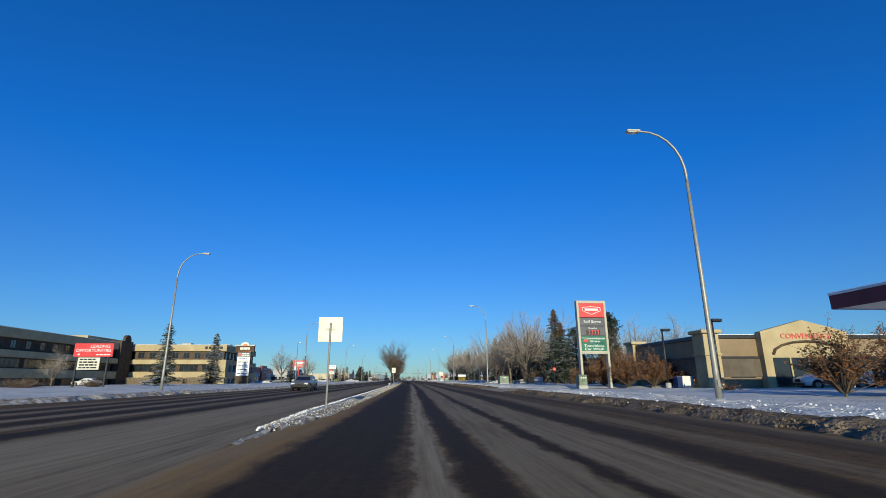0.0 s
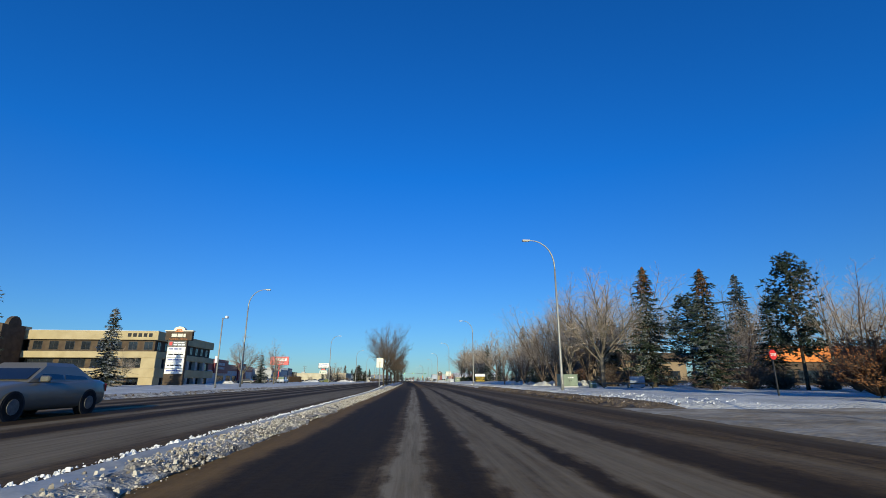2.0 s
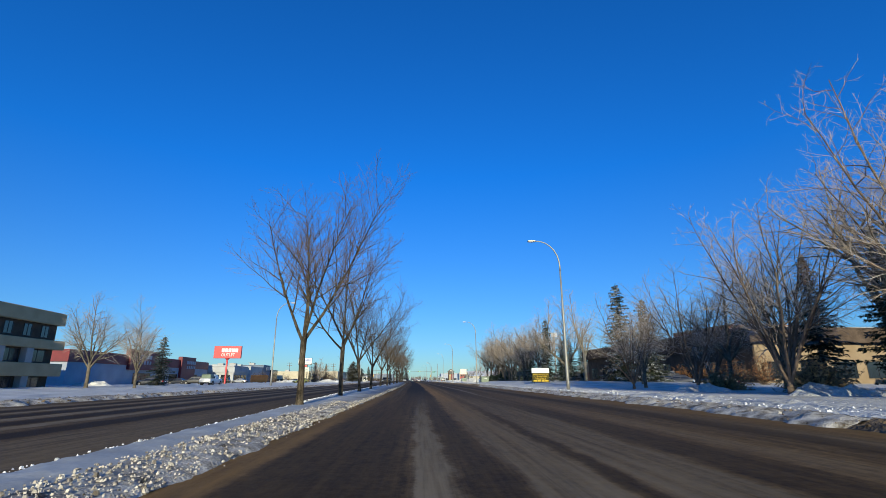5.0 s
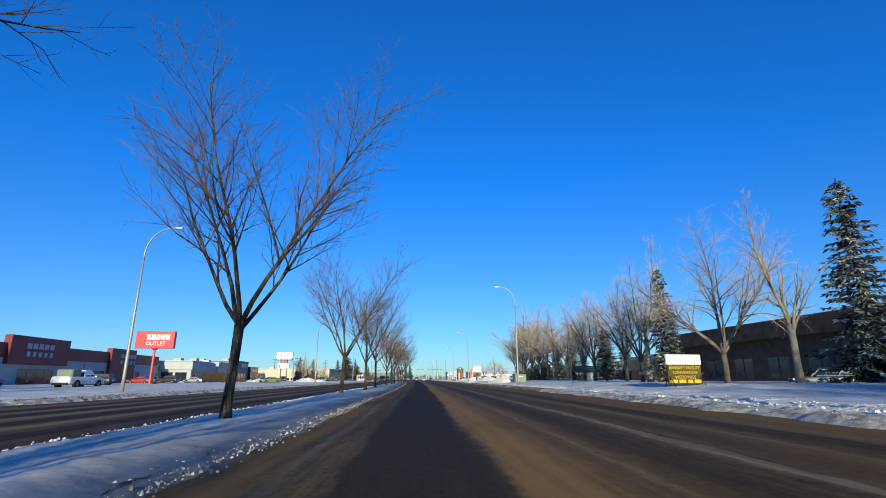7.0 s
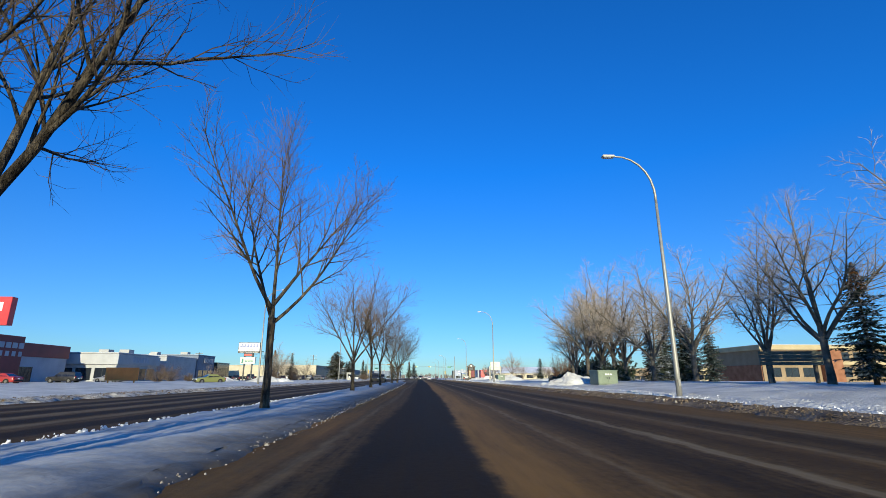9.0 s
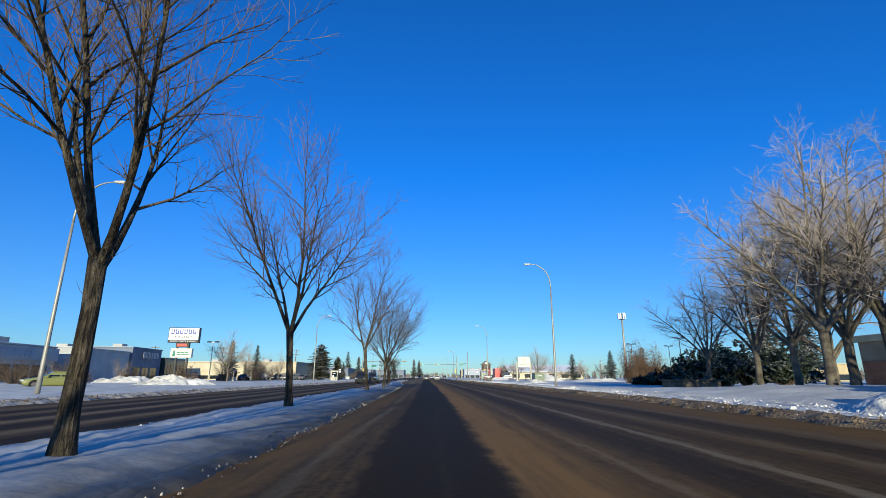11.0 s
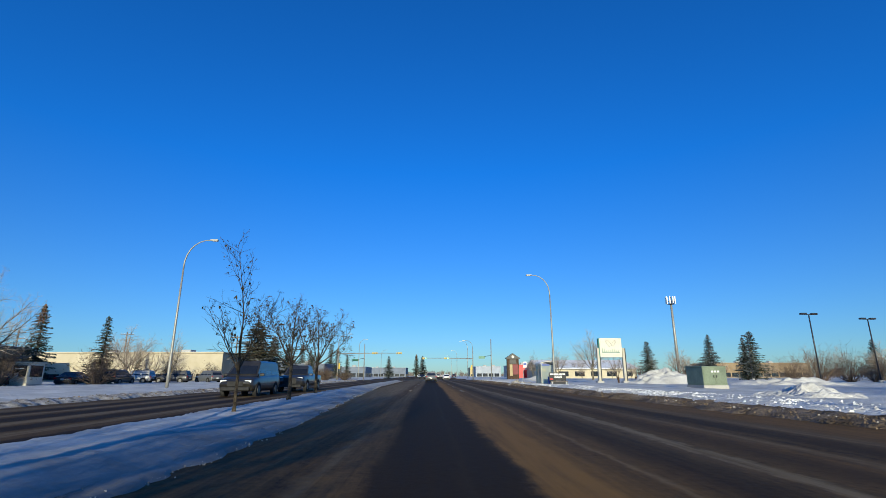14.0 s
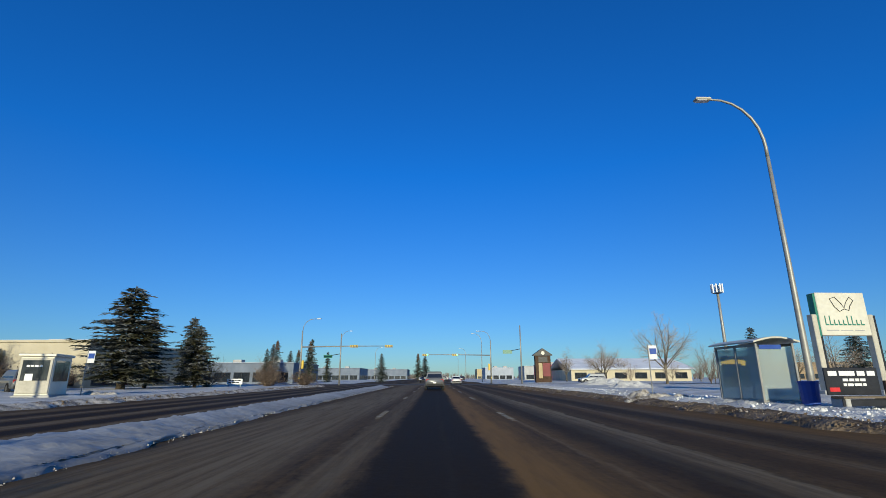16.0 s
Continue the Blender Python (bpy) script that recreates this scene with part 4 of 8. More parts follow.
VASE = dict(trunk_r=0.122, fork=(0.38, 0.85), rise=0.2, wild=0.24, stray=3, boughs=2.8, ratio=0.47, twigs=4.4, tips=5.0, thick=1.12, taper=0.5)
LOOSE = dict(fork=(0.45, 0.95), rise=0.06, wild=0.38, thick=1.0, ratio=0.54, boughs=2.5, twigs=4.0, tips=5.2)
BARE = {
    "elm_1": dict(seed=11, trunk_h=2.45, leaders=[(-0.55, 0.13, 6.7, 1), (-0.05, -0.2, 6.34, 1), (0.68, 0.07, 6.14, 0.98), (0.13, 0.59, 5.95, 0.95), (-0.2, -0.65, 5.39, 0.96)], lean=(-0.07, 0.0), **VASE),
    "elm_2": dict(seed=12, trunk_h=2.5, leaders=[(-0.65, 0, 5.95, 0.96), (0.03, 0.26, 6.34, 1), (0.62, -0.13, 6.32, 1), (0.26, -0.59, 5.77, 0.95), (-0.26, 0.65, 5.77, 1)], **VASE),
    "elm_3": dict(seed=13, trunk_h=2.75, leaders=[(-0.07, 0.07, 6.51, 1), (0.98, 0.13, 5.21, 0.97), (-0.45, 0.39, 6.14, 1), (-0.39, -0.52, 5.95, 1.12), (0.39, 0.52, 5.77, 1.2)], lean=(0.0, 0.0), **VASE),
    "elm_4": dict(seed=14, trunk_h=2.75, leaders=[(-0.36, 0.07, 6.51, 0.96), (0.26, 0, 6.88, 1), (0.81, -0.2, 5.39, 1.05), (0.2, 0.65, 5.39, 1), (-0.91, -0.26, 3.91, 1.15)], lean=(-0.09, 0.0), **VASE),
    "elm_5": dict(seed=15, trunk_h=1.95, leaders=[(-0.81, 0.07, 6.14, 0.98), (0.68, 0, 6.14, 0.98), (-0.03, 0, 6.69, 1), (-0.39, 0.45, 5.95, 1.25), (0.36, -0.45, 5.58, 1.25), (-0.33, -0.52, 5.77, 1.1)], **VASE),
    "elm_6": dict(seed=16, trunk_h=2.3, leaders=[(0.45, 0, 6.7, 1), (-0.39, 0.13, 6.14, 0.97), (0.07, -0.45, 5.98, 1), (0.39, 0.65, 5.39, 0.95), (-0.72, -0.26, 5.02, 1)], lean=(0.05, 0.0), **VASE),
    "elm_7": dict(seed=17, trunk_h=2.2, leaders=[(-0.75, 0.0, 4.6, 1.0), (-0.2, 0.15, 5.8, 1.06), (0.42, 0.05, 6.6, 1.0), (0.95, -0.05, 5.6, 1.0), (0.2, -0.45, 6.0, 1.0), (0.3, 0.55, 5.8, 1.0)], lean=(0.05, 0.0), **VASE),
    "ash_1": dict(seed=21, trunk_h=2.3, trunk_r=0.16, leaders=fan(21, 6, 0.62, 6.2, 7.4, 0.75), **LOOSE),
    "ash_2": dict(seed=22, trunk_h=2.8, trunk_r=0.17, leaders=fan(22, 7, 0.68, 6.0, 7.0, 0.75), **LOOSE),
    "poplar": dict(seed=31, trunk_h=3.0, trunk_r=0.17, leaders=fan(31, 6, 0.3, 4.2, 7.2, 0.8), **{**LOOSE, "rise": 0.3, "ratio": 0.4}),
    "thicket": dict(seed=41, trunk_h=0.7, trunk_r=0.12, leaders=fan(41, 9, 0.5, 8.4), **{**LOOSE, "ratio": 0.42, "boughs": 1.8}),
    "crab": dict(seed=51, trunk_h=3.3, trunk_r=0.16, leaders=[(-1.15, 0.0, 5.0, 0.95), (1.25, 0.0, 5.4, 0.9), (0.1, 0.15, 5.6, 1.0), (-0.5, 0.6, 5.2, 1.0), (0.5, -0.65, 5.2, 1.0), (0.55, 0.3, 5.4, 1.0)], fork=(0.4, 0.85), rise=0.22, wild=0.35, thick=1.8, ratio=0.46, boughs=2.6, twigs=3.8, tips=4.0, taper=0.6, seeds=2),
    "sapling": dict(seed=52, trunk_h=3.0, trunk_r=0.09, leaders=[(0.0, 0.0, 6.8, 1.0)] + fan(52, 7, 0.85, 4.2, 0.0, 0.75), fork=(0.45, 0.95), rise=0.25, wild=0.28, thick=1.5, boughs=2.0, twigs=2.8, tips=3.6, seeds=1),
}
WOODS = {"elm": (BARK, TWIG), "ash": (GREYBARK, PALETWIG), "poplar": (PALEBARK, PALETWIG), "thicket": (TWIG, PALETWIG), "crab": (BARK, BARK), "sapling": (BARK, BARK)}
PLANTED = {}


def plant(kind, at, height, turn, label, group, name="tree"):
    """A tree of a kind; the first is built, the others are copies."""
    m = Matrix.Translation(site(at)) @ Matrix.Rotation(radians(turn), 4, "Z")
    if kind in PLANTED:
        first, base = PLANTED[kind]
        ob = copy_thing(first, m @ Matrix.Scale(height / base, 4))
        return tagged(ob, label, "", group)
    ob = thing(name, at, turn, label, name, group)
    ob.matrix_basis = m @ Matrix.Scale(height / 10.0, 4)
    if kind in BARE:
        wood, fine = grow(**BARE[kind])
        bark, twig = WOODS[kind.split("_")[0]]
        part("trunk", wood, bark, ob, smooth=True)
        part("crown", fine, twig, ob)
    PLANTED[kind] = (ob, height)
    return ob


def conifer(seed, reach=0.28, bare=0.06, droop=0.35, boughs=210, ragged=0.3, flat=1.0):
    """A spruce ten metres tall: trunk, boughs and needled sprays."""
    rnd = random.Random(seed)
    wood, green = Build(), Build()
    wood.tube([(0, 0, -0.2), (0, 0, 0.4), (0.03, 0, 5), (0, 0, 9.7)], [0.2, 0.16, 0.09, 0.015], 7)
    for i in range(boughs):
        q = min(max((i + rnd.uniform(-2, 2)) / boughs, 0), 1) ** 0.95
        z0 = 10 * (bare + (0.98 - bare) * q)
        full = 10 * reach * (1 - q) ** 0.78 * (1 + ragged * 0.6 * float(value_noise(q * 9, seed))) + 0.14
        if q < 0.1:
            full *= 0.7 + 3 * q
        a = 2.39996 * i + rnd.uniform(-0.5, 0.5)
        length = full * (rnd.uniform(1 - ragged, 1.08) if rnd.random() < 0.75 else rnd.uniform(0.4, 0.8))
        out = Vector((math.cos(a), math.sin(a), 0))
        across = Vector((-out.y, out.x, 0))
        steps = max(2, round(length / 0.2))
        drop = droop * rnd.uniform(0.6, 1.4) * (1 - 0.9 * q)
        pts = []
        for s in range(steps + 1):
            f = s / steps
            pts.append(out * length * f + across * 0.08 * rnd.uniform(-1, 1) * f + Vector((0, 0, z0 + (0.25 * q - drop * (f - 0.55 * f * f)) * length + 0.03 * rnd.uniform(-1, 1))))
        if q < 0.8:
            wood.tube([pts[0], pts[steps // 2], pts[-1]], [0.028, 0.016, 0.006], 3, False)
        for s in range(steps):
            f = s / steps
            size = (0.2 + 0.13 * length * (1 - 0.75 * f)) * flat
            for _ in range(6):
                p = pts[s].lerp(pts[s + 1], rnd.random())
                side = rnd.choice((-1, 1)) * rnd.uniform(0.1, 1.0)
                w = (across * side + out * rnd.uniform(0.25, 0.9) + Vector((0, 0, rnd.uniform(-0.75, 0.12)))).normalized()
                tip = p + w * size * rnd.uniform(0.6, 1.3)
                roll = Vector((rnd.gauss(0, 0.5), rnd.gauss(0, 0.5), rnd.gauss(0, 1)))
                u = w.cross(roll).normalized() * rnd.uniform(0.035, 0.075) * (0.7 + 0.6 * flat * min(size, 0.6))
                m_ = p.lerp(tip, 0.4) + Vector((0, 0, rnd.uniform(-0.02, 0.04)))
                green.add([p, m_ - u, tip, m_ + u], [(0, 1, 2, 3)])
    for k in range(26):
        a, z = rnd.uniform(0, 6.28), rnd.uniform(9.1, 9.95)
        r = 0.05 + 0.3 * (10 - z)
        tip = Vector((r * math.cos(a), r * math.sin(a), z + 0.1))
        green.add([(0.035, 0, z), (-0.03, 0.02, z + 0.07), tip], [(0, 1, 2)])
    green.add([(0.04, 0, 9.4), (-0.03, 0.04, 9.4), (-0.03, -0.04, 9.4), (0, 0, 10.1)], [(0, 1, 3), (1, 2, 3), (2, 0, 3)])
    return wood, green


def pine(seed):
    """An open pine ten metres tall, needles in tufts."""
    rnd = random.Random(seed)
    wood, green = Build(), Build()
    wood.tube([(0, 0, -0.2), (0.05, 0, 3), (0.15, 0.1, 7), (0.1, 0.1, 9.6)], [0.2, 0.15, 0.09, 0.03], 7)
    for i in range(26):
        q = i / 25
        z0 = 2.6 + 7.0 * q
        length = (2.9 * math.sin(0.6 + 2.3 * q) + 0.2) * rnd.uniform(0.6, 1.1)
        for k in range(3):
            a = rnd.uniform(0, 6.28)
            out = Vector((math.cos(a), math.sin(a), 0))
            pts = [Vector((0.1, 0.05, z0)), Vector((0.1, 0.05, z0)) + out * length * 0.5 + Vector((0, 0, 0.1)), Vector((0.1, 0.05, z0)) + out * length + Vector((0, 0, 0.45))]
            wood.tube(pts, [0.04, 0.025, 0.01], 4, False)
            for _ in range(17):
                c = pts[1].lerp(pts[2], rnd.uniform(-0.3, 1.05)) + Vector((rnd.gauss(0, 0.28), rnd.gauss(0, 0.28), rnd.gauss(0.15, 0.22)))
                for _ in range(7):
                    w = Vector((rnd.gauss(0, 1), rnd.gauss(0, 1), rnd.gauss(0.4, 0.7))).normalized()
                    tip = c + w * rnd.uniform(0.22, 0.42)
                    u = w.orthogonal() * 0.06
                    green.add([c - u, c + u, tip], [(0, 1, 2)])
    return wood, green


CONIFERS = {
    "spruce_slim": (lambda: conifer(61, 0.19, 0.04, 0.4, 200), NEEDLE), "spruce_wide": (lambda: conifer(62, 0.25, 0.05, 0.5, 190, 0.4, 1.15), NEEDLE_SNOW),
    "spruce_old": (lambda: conifer(63, 0.23, 0.08, 0.55, 170, 0.45, 1.1), NEEDLE), "spruce_blue": (lambda: conifer(64, 0.28, 0.03, 0.35, 230), BLUENEEDLE),
    "pine": (lambda: pine(65), NEEDLE), "spruce_open": (lambda: conifer(66, 0.26, 0.08, 0.1, 190, 0.5, 1.35), OLDNEEDLE),
}


def fir(kind, x, y, height, turn, label, group="spruces beside the road", width=1.0, z=0.08):
    m = Matrix.Translation(site((x, y, z))) @ Matrix.Rotation(radians(turn), 4, "Z")
    if kind in PLANTED:
        first, (bh, bw) = PLANTED[kind]
        ob = copy_thing(first, m @ Matrix.Diagonal((width * height / (bh * bw), width * height / (bh * bw), height / bh, 1)))
        return tagged(ob, label, "", group)
    ob = thing("spruce_tree" if kind != "pine" else "pine_tree", (x, y, z), turn, label, "conifer", group)
    ob.matrix_basis = m @ Matrix.Diagonal((width * height / 10, width * height / 10, height / 10, 1))
    wood, green = CONIFERS[kind][0]()
    part("trunk", wood, BARK, ob, smooth=True)
    part("crown", green, CONIFERS[kind][1], ob)
    if kind == "spruce_old":
        rnd = random.Random(5)
        cones = Build()
        for _ in range(420):
            z_, a = 10 - 2.3 * rnd.random() ** 1.3, rnd.uniform(0, 6.28)
            r = (0.05 + 0.26 * (10 - z_)) * rnd.uniform(0.5, 1.05)
            c = Vector((r * math.cos(a), r * math.sin(a), z_))
            u = Vector((-math.sin(a), math.cos(a), 0)) * 0.045
            w = Vector((math.cos(a), math.sin(a), 0)) * 0.045
            low = c - Vector((0, 0, 0.17))
            cones.add([c, c - u - Vector((0, 0, 0.06)), c + w - Vector((0, 0, 0.06)), c + u - Vector((0, 0, 0.06)), low], [(0, 1, 2), (0, 2, 3), (1, 4, 2), (2, 4, 3)])
        tagged(part("cones", cones, CONE, ob), "brown hanging cones", "", "", "stuff")
    PLANTED[kind] = (ob, (height, width))
    return ob


def shrub(at, radius, height, seed, leaf, label, name="shrub", stems=26, leaves=900, trunk=0.0, group="", leaf_size=0.06):
    """Many thin stems with dry leaves or needles."""
    rnd = random.Random(seed)
    ob = thing(name, at, 0, label, "shrub", group)
    wood, green = Build(), Build()
    if trunk:
        wood.tube([(0, 0, -0.1), (0.04, 0, trunk)], [0.07, 0.055], 6)
    ends = []
    for i in range(stems):
        a, k = rnd.uniform(0, 6.28), rnd.random() ** 0.6
        base = Vector((0.12 * math.cos(a), 0.12 * math.sin(a), trunk - 0.05))
        end = Vector((radius * k * math.cos(a), radius * k * math.sin(a), trunk + (height - trunk) * (1 - 0.55 * k * k) * (rnd.uniform(0.75, 1.05) if rnd.random() < 0.6 else rnd.uniform(0.2, 0.65))))
        mid = base.lerp(end, 0.5) + Vector((rnd.uniform(-0.15, 0.15), rnd.uniform(-0.15, 0.15), 0.06 * height))
        wood.tube([base, mid, end], [0.028, 0.018, 0.006], 3, False)
        for _ in range(9):
            p = mid.lerp(end, rnd.uniform(-0.5, 1.0))
            e = p + Vector((rnd.gauss(0, 0.28), rnd.gauss(0, 0.28), abs(rnd.gauss(0.2, 0.22)))) * radius * 0.55
            wood.tube([p, e], [0.009, 0.003], 3, False)
            ends.append((p, e))
    for _ in range(leaves):
        p, e = rnd.choice(ends)
        c = p.lerp(e, rnd.random()) + Vector((rnd.gauss(0, 0.05), rnd.gauss(0, 0.05), rnd.gauss(0, 0.05)))
        w = Vector((rnd.gauss(0, 1), rnd.gauss(0, 1), rnd.gauss(0, 1))).normalized()
        u = w.orthogonal().normalized()
        s = leaf_size * rnd.uniform(0.6, 1.4)
        green.add([c - w * s, c + u * s * 0.6, c + w * s, c - u * s * 0.6], [(0, 1, 2, 3)])
    part("branchwork", wood, TWIG, ob)
    if leaves:
        part("foliage", green, leaf, ob)
    return ob

# ---- planting ----
ELM = "bare vase-shaped elm with dark ridged bark on the snowy median"
for i, (y, d, h, kind, turn) in enumerate((
        (98, -4.0, 9.6, "elm_2", 0), (106.8, -4.1, 10.0, "elm_3", 180), (116.1, -4.25, 9.8, "elm_1", 0), (125, -4.3, 9.8, "elm_6", 0), (141.9, -4.7, 10.0, "elm_6", 0),
        (151.3, -4.4, 9.4, "elm_2", 0), (160.5, -4.5, 10.0, "elm_3", 0), (176.5, -4.5, 9.4, "elm_5", 180), (185, -4.3, 9.6, "elm_2", 160), (193.4, -4.3, 9.4, "elm_1", 60),
        (210.2, -4.2, 10.2, "elm_4", 0), (218.4, -3.85, 9.8, "elm_7", 0), (228.3, -4.4, 10.0, "elm_5", 0))):
    plant(kind, P(d, y, 0.16 if y < 170 else 0.28), 0.93 * h, turn, ELM, "elms along the median")
plant("sapling", P(-5.0, 239.3, 0.25), 4.4, 20, "slim leafless sapling with a few clinging seeds on the median", "young trees on the median")
plant("crab", P(-5.5, 245.2, 0.28), 4.1, 180, "small round-crowned bare tree hung with dark seed clusters", "young trees on the median")
plant("crab", P(-6.1, 251.5, 0.28), 4.7, 0, "small round-crowned bare tree hung with dark seed clusters", "young trees on the median")

WOODLOT = "bare frost-pale tree in the roadside grove"
rnd = random.Random(7)
plant("ash_2", (15.6, 84.2, 0.1), 13.4, 0, "tall bare tree with a broad frost-pale crown", "bare trees on the verge")
for i, (x, y, h, kind) in enumerate(((13.5, 90, 9.5, "ash_1"), (17, 94, 10.5, "thicket"), (11.5, 97, 9.0, "thicket"), (14.5, 101, 9.5, "ash_2"), (10, 104, 8.2, "thicket"),
                                     (13, 108, 8.8, "ash_1"), (17, 106, 10.5, "poplar"), (10.5, 113, 7.8, "thicket"), (14.5, 116, 8.2, "ash_2"), (21, 99, 10.5, "ash_2"),
                                     (20, 88, 11, "thicket"), (9, 120, 7.2, "thicket"), (12, 125, 7.5, "ash_1"), (24, 93, 10, "ash_1"), (23, 110, 9, "thicket"))):
    plant(kind, (x, y, 0.08), h * (1.4 if y < 106 else 1.2), 61 * i, WOODLOT, "grove beside the road")
LAWN = "bare spreading tree with frost-pale twigs on the snowy lawn"
for i, (x, y, h, kind) in enumerate(((11.5, 142.2, 11.8, "poplar"), (10.4, 147.5, 12.4, "ash_1"), (15.2, 133.4, 9.5, "ash_2"), (9.2, 157.5, 13.4, "poplar"), (9.35, 159.6, 11.8, "ash_1"), (9.5, 164.1, 11.6, "ash_2"),
                                     (8.85, 173.2, 11.4, "ash_2"), (8.9, 178.1, 11.2, "ash_1"), (9.5, 189, 12.4, "ash_2"), (8.4, 195.2, 13.2, "ash_1"), (4.14, 204, 13.4, "ash_2"),
                                     (6.06, 205, 14.6, "ash_1"), (7.3, 204, 14.4, "ash_2"), (9, 205, 13.8, "ash_1"), (8.7, 213, 14.0, "ash_2"), (3.4, 208.5, 11.6, "ash_1"), (12, 214, 11.8, "ash_1"), (6.8, 221, 10.6, "ash_2"))):
    plant(kind, (x, y, 0.52 if 138 < y < 210 else 0.25), h, 47 * i + 20, LAWN, "bare trees on the lawn")
for i, (x, y, h, kind) in enumerate(((8.6, 337.2, 11.6, "ash_2"), (4.3, 357.8, 8.5, "ash_1"), (1.6, 350, 7.2, "ash_2"), (27, 262, 6.2, "thicket"), (31, 340, 7.0, "ash_2"), (25, 345, 6.4, "ash_1"), (52, 330, 7.2, "ash_1"),
                                     (60, 322, 7.5, "ash_2"), (12, 330, 7.0, "thicket"), (70, 345, 8, "ash_2"), (-1, 372, 8, "ash_1"), (18, 395, 8, "ash_2"), (40, 272, 6.5, "thicket"), (18.5, 315, 6.5, "ash_1"))):
    plant(kind, (x, y, 0.0), h, 71 * i, "bare tree beyond the snowy field", "bare trees past the field")
for i, (x, y, h, kind) in enumerate(((-46.8, 132.6, 10.8, "ash_2"), (-58, 68, 6, "ash_1"), (-50, 100, 5.5, "ash_1"), (-59, 262, 9.6, "ash_2"), (-64, 285, 7.2, "thicket"), (-61, 289, 7.0, "ash_1"),
                                     (-72, 300, 6.2, "thicket"), (-38, 128, 9, "ash_1"), (-70, 292, 8.4, "ash_2"), (-60, 340, 6, "thicket"), (-66, 245, 4.2, "thicket"))):
    plant(kind, (x, y, 0.0), h, 83 * i, "bare tree with frosted twigs among the parking lots", "bare trees on the far side")

for i, (x, y, h, kind) in enumerate(((19.5, 103, 10, "ash_1"), (16, 98.5, 9.5, "ash_2"), (22, 104, 10, "thicket"), (12.5, 93.5, 8.5, "thicket"), (26, 100, 9.5, "ash_2"), (19, 117, 8.5, "ash_1"), (16, 121, 8, "thicket"))):
    plant(kind, (x, y, 0.08), h * 1.15, 37 * i + 11, WOODLOT, "grove beside the road")

for i, (x, y, h, kind) in enumerate(((28, 66, 9, "thicket"), (31, 72, 9.5, "ash_1"), (27, 78, 10, "thicket"), (34, 66, 9, "ash_2"), (30, 82, 10, "thicket"), (37, 74, 9.5, "thicket"), (36, 62, 7.5, "thicket"), (33, 88, 10, "ash_2"))):
    plant(kind, (x, y, 0.08), h * 1.1, 29 * i + 5, WOODLOT, "grove beside the road")

for i, (x, y, h) in enumerate(((14, 372, 5.5), (22, 368, 5), (30, 372, 6), (38, 366, 5), (46, 352, 5.5), (55, 348, 5), (64, 345, 6), (74, 340, 5.5), (84, 330, 6), (48, 338, 4.5), (20, 345, 4.2))):
    plant(("thicket", "ash_1", "ash_2")[i % 3], (x, y, 0.0), h, 43 * i, "bare tree beyond the snowy field", "bare trees past the field")

SPR = "tall dark spruce dusted with snow"
fir("spruce_old", 21.3, 84.5, 13.8, 0, "tall dark spruce with a brown cone-laden top", width=1.15)
fir("pine", 23.9, 80.8, 9.4, 20, "open pine with tufted dark needles", width=0.95)
fir("spruce_old", 17.8, 66.8, 9.2, 30, "broad dark spruce with a brown cone-laden top", width=1.3)
fir("spruce_blue", 31.6, 84.0, 12.8, 40, SPR, width=0.9)
fir("spruce_slim", 26.8, 73.0, 7.8, 100, SPR, width=1.4)
fir("pine", 25.4, 68.0, 10.2, 0, "open pine with tufted dark needles", width=0.72)
for i, (x, y, r, h) in enumerate(((20.6, 71.5, 1.8, 2.3), (23.0, 70.6, 2.0, 2.6), (25.4, 70.6, 1.9, 2.2), (27.6, 68.8, 2.1, 2.7), (22.0, 76.0, 2.0, 2.2), (18.2, 89.0, 2.2, 2.8), (22.8, 88.0, 2.4, 3.0))):
    shrub((x, y, 0.1), r, h, 220 + i, TWIG, "tangled leafless brown bush under the conifers", "bush", 80, 1100, 0.0, "bushes under the conifers")
fir("spruce_old", 18, 112, 9.0, 30, SPR)
fir("spruce_slim", 15.8, 104.5, 8.6, 75, SPR, width=1.0)
fir("spruce_old", 21.5, 96, 9.0, 140, SPR, width=1.1)
fir("spruce_wide", 19, 92.5, 9.4, 210, SPR, width=0.9)
fir("spruce_wide", 16.6, 142.9, 13.6, 10, "tall broad spruce with snow lying on its boughs")
fir("spruce_wide", 19.2, 141, 11.2, 120, "broad spruce with snow lying on its boughs")
fir("spruce_wide", 8.7, 152.5, 9.6, 33, SPR, width=0.85, z=0.5)
fir("spruce_blue", 12.4, 159, 7.2, 80, SPR, width=0.7, z=0.5)
fir("spruce_old", 9.7, 171.5, 6.5, 15, SPR, width=1.25, z=0.5)
fir("spruce_blue", 12.5, 192, 6.6, 15, SPR, width=0.8, z=0.5)
fir("spruce_slim", 11.8, 196, 7.6, 150, SPR, width=1.5, z=0.5)
fir("spruce_wide", 10.0, 200, 6.4, 44, SPR, width=0.9, z=0.5)
for i, (x, y, h, kind) in enumerate(((37.6, 262, 16.2, "spruce_wide"), (41, 267, 16.8, "spruce_blue"), (44, 261, 15, "spruce_wide"), (47.5, 267, 14, "spruce_old"))):
    fir(kind, x, y, h, 77 * i, "tall broad spruce with snow lying on its boughs", "tall spruces behind the junipers", 1.0)
